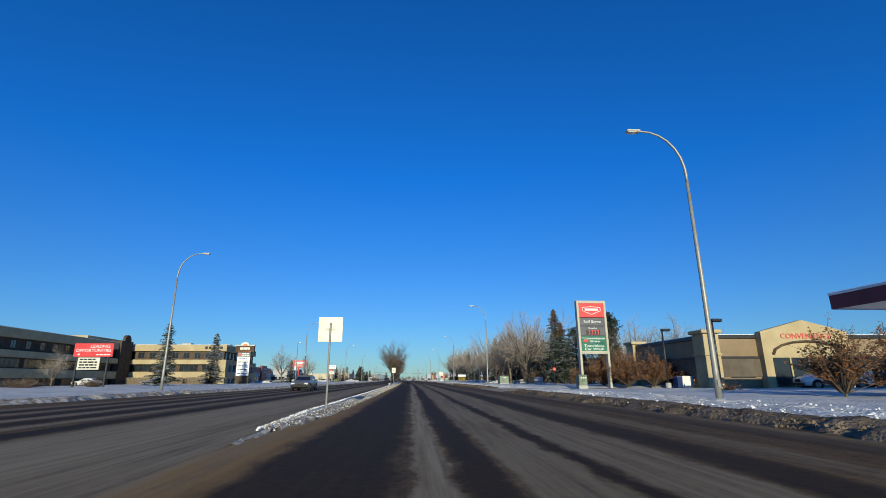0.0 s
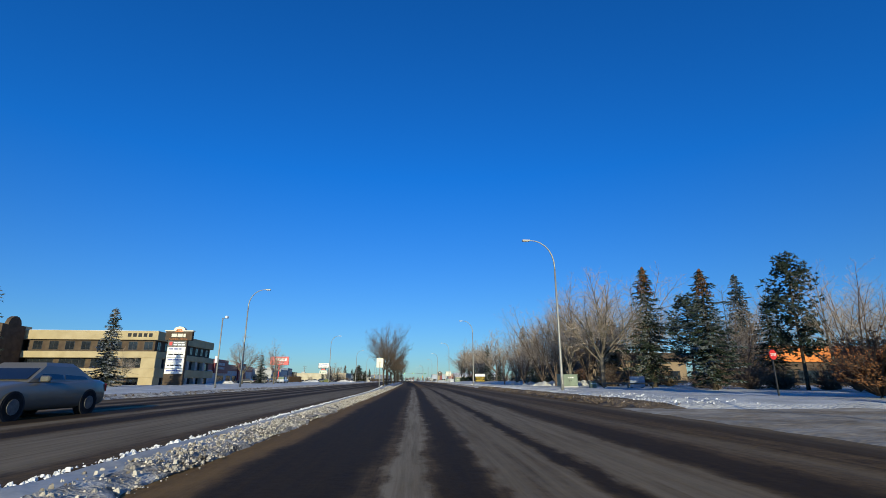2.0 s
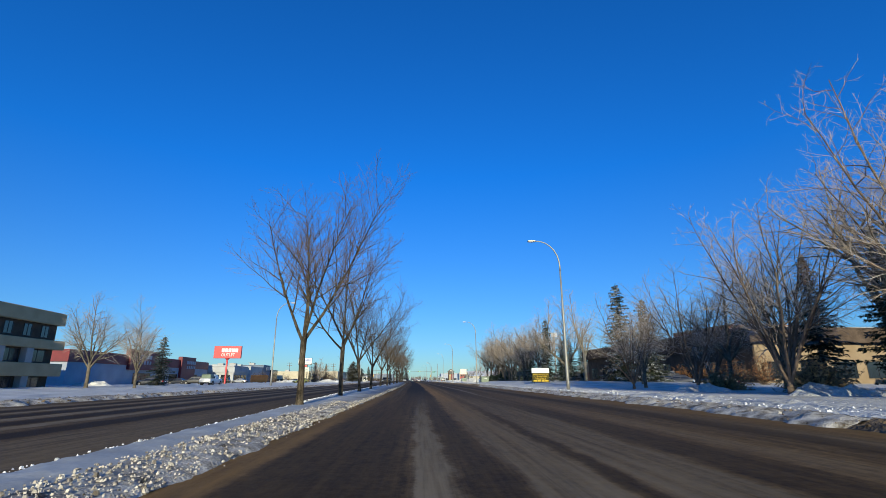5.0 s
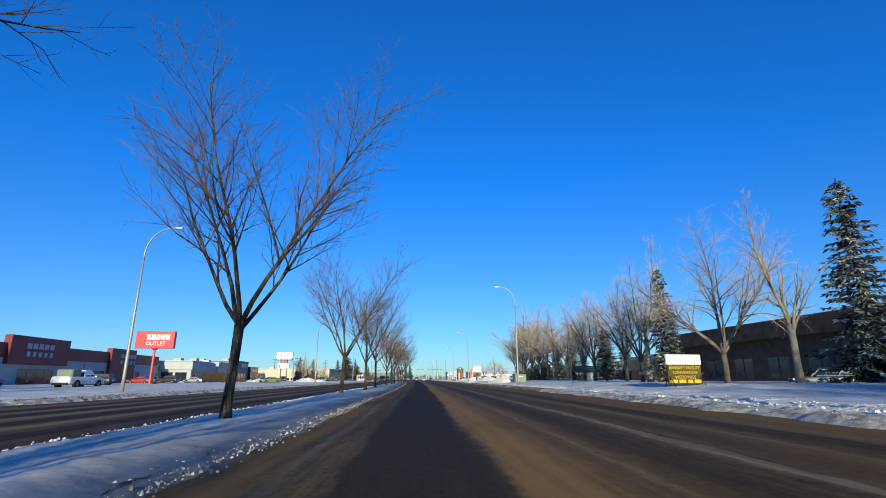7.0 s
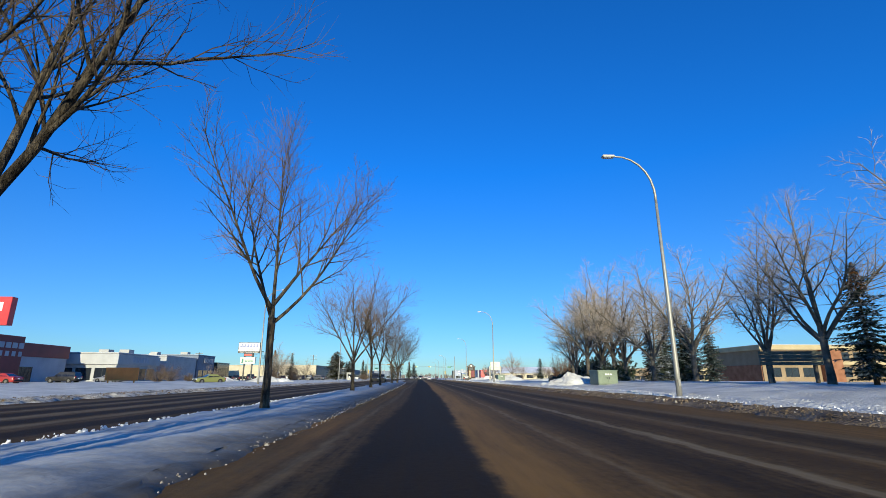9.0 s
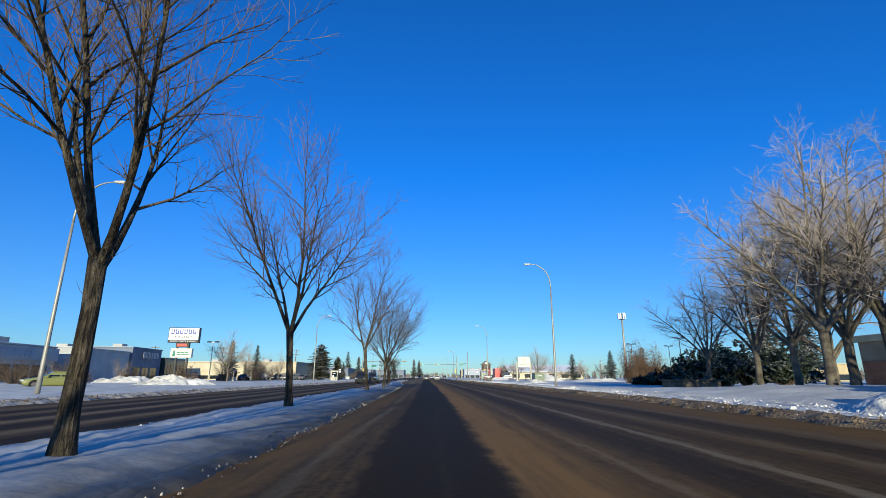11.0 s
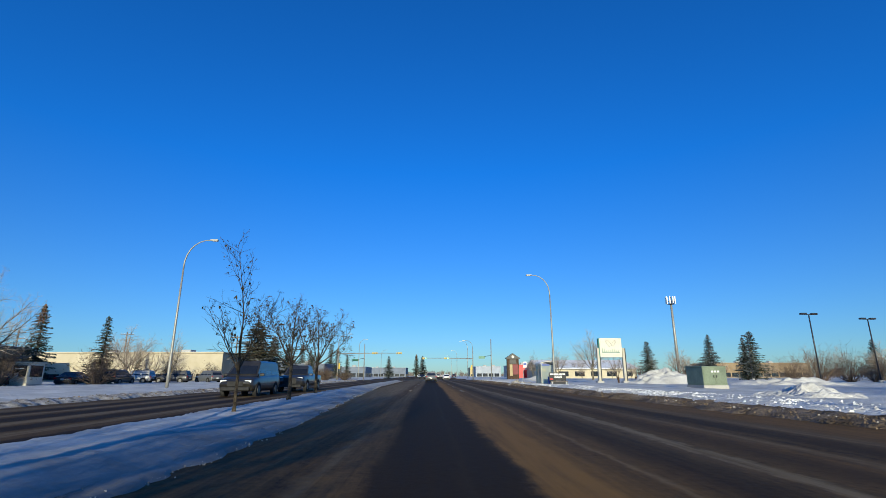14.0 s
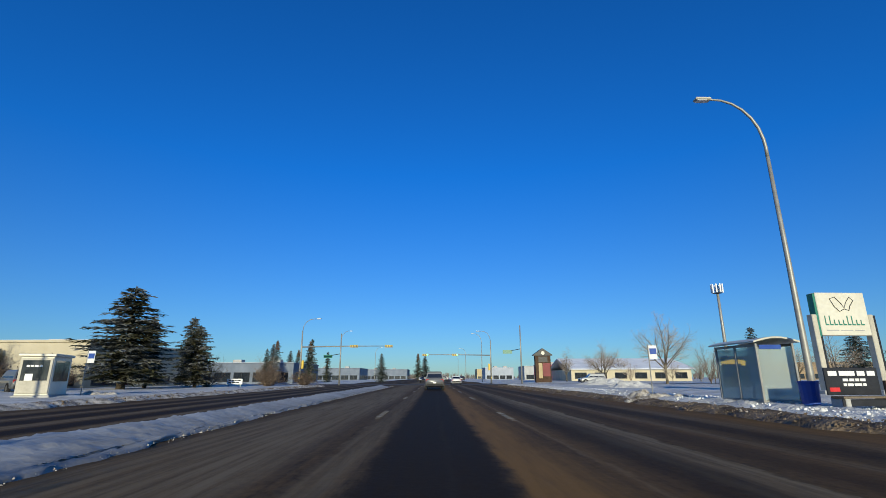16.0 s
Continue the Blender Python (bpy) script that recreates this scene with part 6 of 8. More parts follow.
def auto_sign(at, turn):
    ob = thing("store_sign", at, turn, "white and blue auto parts sign on black posts", "store sign")
    for x in (1.6, 3.4):
        part("post", Build().box(x - 0.14, -0.14, -0.2, x + 0.14, 0.14, 7.0, 0.01), BLACK, ob)
    top = part("sign_box", Build().box(0, -0.35, 6.55, 5.0, 0.35, 9.05, 0.03), BLACK, ob)
    face = part("white_face", Build().box(0.1, -0.38, 7.0, 4.9, -0.352, 8.95), WHITE, top)
    bb = Build()
    for k in range(6):
        x = 0.45 + 0.7 * k
        bb.box(x, -0.4, 7.95, x + 0.13, -0.382, 8.75)
        bb.box(x + 0.13, -0.4, 7.95, x + 0.5, -0.382, 8.1)
        bb.box(x + 0.37, -0.4, 8.1, x + 0.5, -0.382, 8.75)
    part("brand_name", bb, BLUEINK, face, "plain blue shapes of the brand name")
    lettering("lettering", "AUTO PARTS", 0.34, INK, face, 2.5, -0.392, 7.3, 2.9)
    lettering("lettering", "OPEN 7 DAYS A WEEK", 0.22, WHITE, top, 2.5, -0.362, 6.66, 4.2)
    led = part("display", Build().box(1.4, -0.3, 5.8, 3.5, 0.3, 6.5, 0.02), BLACK, ob)
    part("display_reading", Build().box(1.6, -0.32, 5.95, 3.2, -0.302, 6.35), REDLED, led)
    low = part("tenant_panel", Build().box(0.7, -0.33, 4.1, 4.1, 0.33, 5.6, 0.03), IVORY, ob)
    part("leaf_mark", Build().prism([(1.0, 4.3), (1.5, 4.3), (1.45, 5.2), (1.2, 5.35)], -0.345, -0.332), GREENINK, low)
    bars("small_print", 2, GREENINK, low, 1.75, 3.7, -0.331, 5.0, 0.16, 0.34, 5)
    return ob


auto_sign((-64.6, 252.4, 0), 8)


def butterfly_sign(at, turn):
    ob = thing("monument_sign", at, turn, "ivory sign with a butterfly outline between two posts", "monument sign")
    for x in (0.0, 3.25):
        part("post", Build().box(x - 0.15, -0.2, -0.2, x + 0.15, 0.2, 4.35, 0.03), FRAMEGREY, ob)
        part("post_side", Build().box(x + 0.15, -0.18, -0.1, x + 0.26, 0.18, 4.3), DARKMETAL, ob)
        part("footing", Build().box(x - 0.4, -0.4, -0.25, x + 0.4, 0.4, 0.35, 0.04), CONCRETE, ob)
    face = part("sign_box", Build().box(0.22, -0.25, 3.2, 3.05, 0.25, 5.55, 0.03), IVORY, ob)
    part("edge", Build().box(0.1, -0.2, 3.15, 0.22, 0.2, 5.5), GREENINK, face)
    wing = [(1.0, 5.2), (1.3, 5.3), (1.6, 4.95), (1.75, 4.7), (1.9, 5.0), (2.15, 5.3), (2.35, 5.1), (2.1, 4.8), (2.0, 4.55), (1.75, 4.65), (1.45, 4.5), (1.2, 4.75)]
    part("butterfly_mark", Build().tube([(x, -0.265, z) for x, z in wing + wing[:1]], 0.02, 4), INK, face)
    bb = Build()
    for k in range(9):
        x = 0.5 + 0.255 * k
        bb.box(x, -0.27, 3.75, x + 0.05, -0.252, 4.05 + (0.22 if k in (0, 1, 5, 6) else 0))
        bb.box(x + 0.05, -0.27, 3.75, x + 0.19, -0.252, 3.82)
    part("brand_name", bb, GREENINK, face, "plain green shapes of the brand name")
    bars("small_print", 1, CONCRETE, face, 0.5, 2.8, -0.252, 3.5, 0.05, 0.1, 6)
    return ob


butterfly_sign((-3.4, 286.0, 0.1), 8)


def bus_shelter(at, turn):
    """Steel frame, tinted panes, curved roof, bench. Long side along y."""
    ob = thing("bus_shelter", at, turn, "steel and green-tinted glass bus shelter with a curved roof", "bus shelter")
    L, W, H = 2.5, 1.35, 2.25
    for x in (0, W):
        for y in (0, L / 2, L):
            part("post", Build().box(x - 0.04, y - 0.04, -0.1, x + 0.04, y + 0.04, H, 0.01), STEEL, ob)
        part("rail", Build().box(x - 0.03, 0, 0.2, x + 0.03, L, 0.27), STEEL, ob)
        part("rail", Build().box(x - 0.03, 0, H - 0.1, x + 0.03, L, H), STEEL, ob)
    for y in (0, L):
        part("rail", Build().box(0, y - 0.03, 0.2, W, y + 0.03, 0.27), STEEL, ob)
    for k in range(2):
        y0 = L / 2 * k + 0.05
        for x in (0.0, W):
            part("pane", Build().box(x - 0.006, y0, 0.28, x + 0.006, y0 + L / 2 - 0.1, H - 0.12), SHELTERGLASS, ob)
    for y in (0.0, L):
        part("pane", Build().box(0.05, y - 0.006, 0.28, W - 0.05, y + 0.006, H - 0.12), SHELTERGLASS, ob)
    arch = [(-0.18 + (W + 0.36) * k / 8, H + 0.02 + 0.16 * math.sin(math.pi * k / 8)) for k in range(9)]
    part("roof", Build().prism(arch + [(x, z + 0.06) for x, z in arch[::-1]], -0.2, L + 0.2), ALU, ob, "curved pale metal roof")
    seat = part("bench", Build().box(W - 0.5, 0.6, 0.48, W - 0.1, 2.3, 0.53, 0.01), WOOD, ob)
    for y in (0.8, 2.1):
        part("bench_leg", Build().box(W - 0.35, y - 0.03, -0.05, W - 0.25, y + 0.03, 0.48), STEEL, seat)
    part("poster", Build().box(0.12, L - 0.05, 0.7, W - 0.12, L - 0.02, 1.9), YELLOW, ob, "faded yellow-green timetable poster")
    part("route_sign", Build().box(0.1, -0.05, 2.05, 0.9, -0.02, 2.2), BLUESIGN, ob)
    return ob


bus_shelter((-11.75, 277.2, 0.06), 6)


def ad_bench(at, turn):
    ob = thing("advert_bench", at, turn, "bench with a black advertising backrest", "bench")
    face = part("backrest", Build().box(0, 0, 0.5, 1.75, 0.06, 1.3, 0.01), BLACK, ob)
    bars("name_row", 1, WHITE, face, 0.1, 1.65, 0.0, 1.2, 0.14, 0.2, 8)
    bars("number_row", 2, WHITE, face, 0.55, 1.3, 0.0, 0.98, 0.08, 0.14, 9)
    part("logo_bar", Build().box(0.08, -0.012, 0.6, 0.4, 0, 0.72), REDSIGN, face)
    part("seat", Build().box(0, -0.5, 0.42, 1.75, -0.05, 0.48, 0.01), WOOD, ob)
    part("lower_board", Build().box(0, -0.45, 0.2, 1.75, -0.41, 0.4, 0.01), BLACK, ob)
    for x in (0.15, 1.6):
        part("leg", Build().box(x - 0.08, -0.48, -0.1, x + 0.08, 0.05, 0.42, 0.02), CONCRETE, ob)
    return ob


ad_bench((-11.35, 274.7, 0.1), 10)
bb = Build().tube([(0, 0, -0.05), (0, 0, 0.85)], [0.24, 0.29], 14).tube([(0, 0, 0.85), (0, 0, 0.9)], [0.31, 0.31], 14)
single("waste_bin", bb, BLUESIGN, (-11.0, 276.0, 0.1), 0, "round blue plastic waste bin beside the shelter", "waste bin", smooth=False)


def bus_stop(at, turn):
    ob = thing("bus_stop_sign", at, turn, "bus stop flag on a slim pole", "bus stop sign", "bus stop flags")
    part("post", Build().tube([(0, 0, -0.1), (0, 0, 2.7)], 0.03, 7), STEEL, ob)
    flag = part("flag", Build().box(0.03, -0.012, 1.95, 0.45, 0.012, 2.65, 0.005), WHITE, ob)
    part("band", Build().box(0.06, -0.018, 2.2, 0.42, -0.013, 2.5), BLUESIGN, flag)
    return ob


bus_stop((-12.9, 284.5, 0.1), 5)
bus_stop((-45.0, 285.4, 0.1), 5)


def kiosk(at, turn, label):
    """A small service kiosk with a glazed front."""
    ob = thing("kiosk", at, turn, label, "kiosk", "service kiosks")
    part("base", Build().box(-0.85, -0.75, -0.15, 0.85, 1.75, 0.2, 0.03), CONCRETE, ob)
    part("body", Build().box(-0.75, -0.65, 0.2, 0.75, 1.65, 2.2, 0.03), IVORY, ob)
    part("roof", Build().box(-0.85, -0.75, 2.2, 0.85, 1.75, 2.34, 0.03), ALU, ob)
    fr = part("front_frame", Build().box(-0.72, -0.7, 0.3, 0.72, -0.652, 2.1, 0.01), FRAMEGREY, ob)
    part("side_window", Build().box(0.752, -0.4, 0.9, 0.765, 1.4, 2.0), GLASS, ob, "dark glazed side")
    part("window", Build().box(-0.6, -0.715, 0.95, 0.6, -0.702, 2.0), GLASS, fr, "dark glazed notice window")
    part("notice", Build().box(-0.4, -0.725, 0.95, -0.05, -0.717, 1.3), WHITE, fr)
    bars("small_print", 1, WHITE, fr, -0.4, 0.4, -0.717, 1.75, 0.1, 0.2, 4)
    return ob


kiosk((-45.4, 283.1, 0.1), 22, "small white kiosk with a glazed notice front")
kiosk((-62.7, 270.0, 0.1), 12, "small white kiosk beside the parked cars")


def low_rail(at, turn, length):
    ob = thing("low_rail", at, turn, "low dark wooden rail standing in the snow", "rail")
    n = max(2, int(length / 1.6))
    for k in range(n + 1):
        x = length * k / n
        part("post", Build().box(x - 0.06, -0.06, -0.2, x + 0.06, 0.06, 0.62, 0.01), WOOD, ob)
    part("top_rail", Build().box(-0.15, -0.085, 0.44, length + 0.15, -0.062, 0.58, 0.008), WOOD, ob)
    return ob


low_rail((12.9, 76.2, 0.15), -20, 4.2)


def board_on_posts(at, turn, w, z0, z1, material, label):
    ob = thing("wooden_sign", at, turn, label, "wooden sign")
    for k in range(4):
        h = (z1 - z0) / 4
        part("plank", Build().box(-w / 2, -0.04, z0 + h * k, w / 2, 0.04, z0 + h * (k + 1) - 0.015, 0.01), material, ob)
    for x in (-w * 0.36, w * 0.36):
        part("post", Build().box(x - 0.09, 0.04, -0.2, x + 0.09, 0.22, z1 - 0.05, 0.01), WOOD, ob)
    return ob


board_on_posts((8.9, 176.0, 0.5), -4, 3.7, 1.25, 2.1, mat("grey_green_boards", (0.07, 0.085, 0.07), (0.14, 0.15, 0.12), 2, 0.85, bump=0.4), "weathered grey-green board on posts under the trees")
board_on_posts((16.2, 76.6, 0.0), 10, 1.5, 0.3, 1.3, GREYBLUE, "low blue-grey board standing in the snow")
b = Build().box(-2.2, -0.7, -0.1, 2.2, 0.7, 0.7, 0.06).box(-2.35, -0.85, 0.7, 2.35, 0.85, 0.8, 0.03)
single("planter_box", b, WOOD, (4.4, 219.4, 0.1), 8, "long dark wooden planter box in the snow", "planter")


DARKBROWN = mat("dark_brown_panel", (0.05, 0.03, 0.02), (0.09, 0.055, 0.036), 1.5, 0.7, bump=0.1)


def gable_pylon(at, turn):
    ob = thing("monument_sign", at, turn, "dark brown pylon sign with a small gabled roof", "monument sign")
    part("body", Build().box(-1.7, -0.6, -0.1, 1.7, 0.6, 5.9, 0.04), DARKBROWN, ob)
    part("gable_roof", Build().prism([(-2.1, 5.8), (2.1, 5.8), (2.1, 6.0), (0, 7.4), (-2.1, 6.0)], -0.8, 0.8), BLACK, ob)
    part("oval_mark", Build().tube([(0, -0.85, 6.35), (0, -0.8, 6.35)], 0.4, 12), IVORY, ob)
    part("maroon_panel", Build().box(-0.1, -0.66, 1.4, 1.5, -0.6, 4.2), REDWALL, ob)
    part("dark_panel", Build().box(-1.0, -0.66, 4.4, 1.0, -0.6, 5.6), BLACK, ob)
    part("pale_panel", Build().box(-1.0, -0.66, 1.0, -0.2, -0.6, 4.2), CREAM, ob)
    return ob


gable_pylon((-8.0, 361.5, 0), 6)

# ---- buildings ----
def window_unit(parent, side, a, z0, w, h, face, deep=0.14, frame=None, bars_=1):
    """A window in a wall: side 's' faces -y, 'e' faces +x. a: start along the wall; face: the wall's plane."""
    f = frame or DARKMETAL
    t = 0.06

    def bx(u0, u1, v0, v1, n0, n1):
        return Build().box(u0, face + n0, v0, u1, face + n1, v1) if side == "s" else Build().box(face - n1, u0, v0, face - n0, u1, v1)

    fb = Build()
    for u0, u1, v0, v1 in ((a, a + w, z0, z0 + t), (a, a + w, z0 + h - t, z0 + h), (a, a + t, z0 + t, z0 + h - t), (a + w - t, a + w, z0 + t, z0 + h - t)):
        q = bx(u0, u1, v0, v1, -0.05, 0.02)
        fb.add(q.v, q.f)
    for k in range(1, bars_ + 1):
        c = a + w * k / (bars_ + 1)
        q = bx(c - t / 2, c + t / 2, z0 + t, z0 + h - t, -0.04, 0.02)
        fb.add(q.v, q.f)
    wn_ = part("window", fb, f, parent)
    part("pane", bx(a + t, a + w - t, z0 + t, z0 + h - t, -0.012, 0.004), GLASS, wn_)
    return wn_


def shell(parent, x0, y0, x1, y1, z0, z1, material, name="wall", bevel=0.04):
    return part(name, Build().box(x0, y0, z0, x1, y1, z1, bevel), material, parent)


def office(at, turn):
    """Three-storey L-shaped office: cream bands over brown brick."""
    ob = thing("office_building", at, turn, "three-storey office building with cream bands and brown brick", "office building")
    for x0, y0, x1, y1 in ((-22.5, 0, 0, 28), (-42, -55, -22.5, 28.02)):
        shell(ob, x0 + 0.6, y0 + 0.6, x1 - 0.6, y1 - 0.6, -0.2, 9.0, BROWN, "core_wall")
        for z0, z1, out in ((8.1, 9.7, 0.0), (4.9, 6.05, -0.25), (1.5, 3.1, -0.35)):
            shell(ob, x0 + out, y0 + out, x1 - out, y1 - out, z0, z1, CREAM, "cream_band", 0.06)
        shell(ob, x0 + 0.2, y0 + 0.2, x1 - 0.2, y1 - 0.2, 9.7, 9.78, ROOFSNOW, "roof")
    # south front
    for k in range(8):
        x = -21.5 + 2.65 * k
        window_unit(ob, "s", x + 0.5, 6.35, 1.5, 1.5, 0.6)
    for k in range(4):
        window_unit(ob, "s", -21.6 + 5.3 * k, 3.25, 4.4, 1.5, 0.6, bars_=3)
    for k in range(5):
        window_unit(ob, "s", -21.3 + 4.2 * k, 0.15, 3.4, 1.25, 0.6, bars_=2)
    part("corner_pier", Build().box(-2.2, -0.3, -0.1, 0.25, 2.2, 4.9, 0.05), CREAM, ob)
    # east end
    for k in range(9):
        window_unit(ob, "e", 1.5 + 2.9 * k, 6.35, 1.3, 1.5, -0.6)
    for k in range(6):
        window_unit(ob, "e", 2.0 + 4.3 * k, 3.25, 2.6, 1.5, -0.6, bars_=1)
        part("pier", Build().box(-0.65, 0.6 + 4.3 * k, -0.1, 0.15, 1.7 + 4.3 * k, 4.9, 0.04), CONCRETE, ob)
        window_unit(ob, "e", 2.0 + 4.3 * k, 0.15, 2.4, 1.25, -0.6, bars_=1)
    part("roof_arch", Build().side_prism([(12, 9.6)] + [(13.2 - 1.2 * math.cos(a), 9.7 + 1.1 * math.sin(a)) for a in (0.4, 0.9, 1.4, 1.9, 2.4, 2.8)] + [(14.4, 9.6)], -0.5, 0.06), CREAM, ob)
    # wing, east side
    for k in range(15):
        window_unit(ob, "e", -53.5 + 3.4 * k, 6.45, 1.25, 1.35, -23.1)
    for k in range(10):
        window_unit(ob, "e", -53.5 + 5.2 * k, 3.25, 4.2, 1.5, -23.1, bars_=3)
        window_unit(ob, "e", -53.5 + 5.2 * k, 0.15, 3.6, 1.25, -23.1, bars_=2)
    # entrance tower in the angle
    t = part("entrance_tower", Build().box(-26, -5.5, -0.1, -22.0, -0.4, 10.2, 0.05), BROWN, ob, "dark brick entrance tower with an arched top")
    part("tower_arch", Build().side_prism([(-4.4, 10.1)] + [(-3.0 - 1.4 * math.cos(a), 10.2 + 1.5 * math.sin(a)) for a in (0.2, 0.7, 1.2, 1.57, 2.0, 2.5, 2.9)] + [(-1.6, 10.1)], -22.6, -21.95), BROWN, t)
    part("penthouse", Build().box(-37, -10, 9.7, -27, 8, 11.0, 0.05), CREAM, ob)
    for x, y in ((-15, 10), (-6, 14), (-33, -30)):
        part("rooftop_unit", Build().box(x, y, 9.7, x + 2.4, y + 2, 10.9, 0.05), CONCRETE, ob)
    # street number as plain shapes
    bb = Build()
    for k in range(5):
        bb.box(-5.2 + 0.9 * k, -0.05, 8.65, -4.6 + 0.9 * k, 0.0, 9.3)
    part("number_row", bb, INK, ob, "dark raised number shapes")
    return ob


office((-54.6, 114.0, 0), 8)


def board_fence(at, turn, length, h):
    """Upright boards between posts, with two rails."""
    ob = thing("wooden_fence", at, turn, "brown board fence before the office building", "fence")
    n = int(length / 1.5)
    for k in range(n + 1):
        part("post", Build().box(1.5 * k - 0.06, -0.02, -0.2, 1.5 * k + 0.06, 0.1, h + 0.08, 0.01), WOOD, ob)
    for z in (0.35, h - 0.35):
        part("rail", Build().box(0, 0.0, z - 0.05, 1.5 * n, 0.05, z + 0.05), WOOD, ob)
    board = Build().box(0.015, -0.03, 0.05, 0.285, -0.004, h, 0.008).mesh("board", WOOD)
    for k in range(n * 5):
        if k % 23 not in (7, 8, 9):
            one = new("board", board)
            one.parent, one.location = ob, (0.3 * k, 0, 0.03 * math.sin(k * 2.3))
    return ob


board_fence((-78.0, 107.6, 0.0), 8, 21, 1.75)


def tenant_pylon(at, turn):
    ob = thing("pylon_sign", at, turn, "tall tenant pylon with a brown arched header and white panels", "pylon sign")
    part("frame", Build().box(0.5, -0.35, -0.2, 3.6, 0.35, 8.0, 0.05), BROWN, ob)
    head = part("header", Build().box(0.0, -0.45, 7.6, 4.3, 0.45, 9.15, 0.05), BROWN, ob)
    part("cornice", Build().box(-0.15, -0.5, 9.1, 4.45, 0.5, 9.3, 0.03), IVORY, head)
    part("arch", Build().prism([(1.2, 9.3)] + [(2.15 - 0.95 * math.cos(a), 9.3 + 0.65 * math.sin(a)) for a in (0.4, 0.9, 1.57, 2.2, 2.7)] + [(3.1, 9.3)], -0.45, 0.45), IVORY, head)
    part("sun_mark", Build().prism([(1.5, 9.0), (2.8, 9.0), (2.5, 9.5), (1.8, 9.5)], -0.5, -0.46), ORANGE, head)
    bars("brand_name", 1, IVORY, head, 1.0, 3.5, -0.452, 8.7, 0.55, 0.6, 2)
    lettering("lettering", "BUSINESS CENTRE", 0.17, ORANGE, head, 2.15, -0.46, 7.72, 2.9)
    dark = part("tenant_panel", Build().box(0.6, -0.4, 6.6, 3.5, -0.352, 7.5, 0.01), GREYSIGN, ob)
    part("tenant_mark", Build().box(0.8, -0.415, 6.75, 1.3, -0.402, 7.35), REDSIGN, dark)
    bars("small_print", 2, WHITE, dark, 1.5, 3.3, -0.402, 7.3, 0.2, 0.35, 5)
    for k in range(5):
        z = 2.05 + 0.9 * k
        pnl = part("tenant_panel", Build().box(0.6, -0.4, z, 3.5, -0.352, z + 0.86, 0.01), WHITE, ob)
        bars("small_print", 1, INK if k % 2 else BLUEINK, pnl, 0.9, 3.2, -0.402, z + 0.6, 0.2, 0.3, 20 + k)
    return ob


tenant_pylon((-49.9, 109.0, 0), 8)


def outlet_store(at, turn):
    """Long low store: grey-blue walls under a dark red fascia; local -y end is nearest, +x faces the road."""
    ob = thing("outlet_store", at, turn, "long low store with grey-blue walls and a dark red fascia", "store")
    L = 68
    shell(ob, -30, 0, 0, L, -0.2, 5.0, GREYBLUE)
    shell(ob, -30.2, -0.2, 0.2, L + 0.2, 4.4, 6.7, REDWALL, "fascia")
    shell(ob, -29.8, 0.2, -0.2, L - 0.2, 6.7, 6.76, ROOFSNOW, "roof")
    for y0, y1, z in ((20, 33, 8.0), (47, 56, 7.6)):
        part("sign_tower", Build().box(-0.5, y0 - 0.3, 0.0 if y0 > 40 else 3.4, 0.7, y1 + 0.3, z, 0.05), REDWALL, ob)
        for k in range(5):
            part("brand_bar", Build().box(0.71, y0 + 3 + 1.3 * k, z - 2.0, 0.76, y0 + 4.0 + 1.3 * k, z - 1.1), GREYBLUE, ob)
            part("brand_bar", Build().box(0.71, y0 + 3.2 + 1.3 * k, z - 3.3, 0.76, y0 + 3.9 + 1.3 * k, z - 2.5), GREYBLUE, ob)
    for y0, y1 in ((23, 31), (34, 39), (41, 46), (57, 60)):
        window_unit(ob, "e", y0, 0.1, y1 - y0, 2.6, 0.0, bars_=3)
    part("pilaster", Build().box(-0.1, 39.3, -0.1, 0.12, 40.6, 4.4, 0.02), CONCRETE, ob)
    part("rooftop_unit", Build().box(-8, 35, 6.7, -4, 40, 7.7, 0.05), CREAM, ob)
    return ob


outlet_store((-77.5, 164.7, 0), 8.5)


def plain_store(at, turn, w, deep, h, wall, label, fascia=None, glass=None, panes=6, sign=None, name="store_building"):
    """A low commercial block: w along x, deep along y, origin at the south-east corner."""
    ob = thing(name, at, turn, label, "store")
    shell(ob, -w, 0, 0, deep, -0.2, h, wall)
    shell(ob, -w - 0.12, -0.12, 0.12, deep + 0.12, h, h + 0.25, fascia or wall, "parapet")
    shell(ob, -w + 0.1, 0.1, -0.1, deep - 0.1, h + 0.25, h + 0.3, ROOFSNOW, "roof")
    if fascia:
        shell(ob, -w - 0.3, -0.35, 0.35, deep + 0.2, h * 0.62, h * 0.98, fascia, "fascia")
    if glass:
        for k in range(panes):
            step = (deep - 2) / panes
            window_unit(ob, "e", 1 + step * k, 0.4, step * 0.86, glass, 0.0, bars_=1)
        n = max(2, int(w / 4))
        for k in range(n):
            window_unit(ob, "s", -w + 0.8 + (w - 1.2) / n * k, 0.4, (w - 1.6) / n * 0.86, glass, 0.0, bars_=1)
    if sign:
        for k in range(6):
            part("brand_bar", Build().box(0.36, deep * 0.3 + 1.1 * k, h * 0.72, 0.42, deep * 0.3 + 0.8 + 1.1 * k, h * 0.9), sign, ob)
    for k in range(2):
        part("rooftop_unit", Build().box(-w * (0.3 + 0.35 * k), deep * 0.4, h + 0.25, -w * (0.3 + 0.35 * k) + 2, deep * 0.4 + 2, h + 1.2, 0.04), CONCRETE, ob)
    return ob


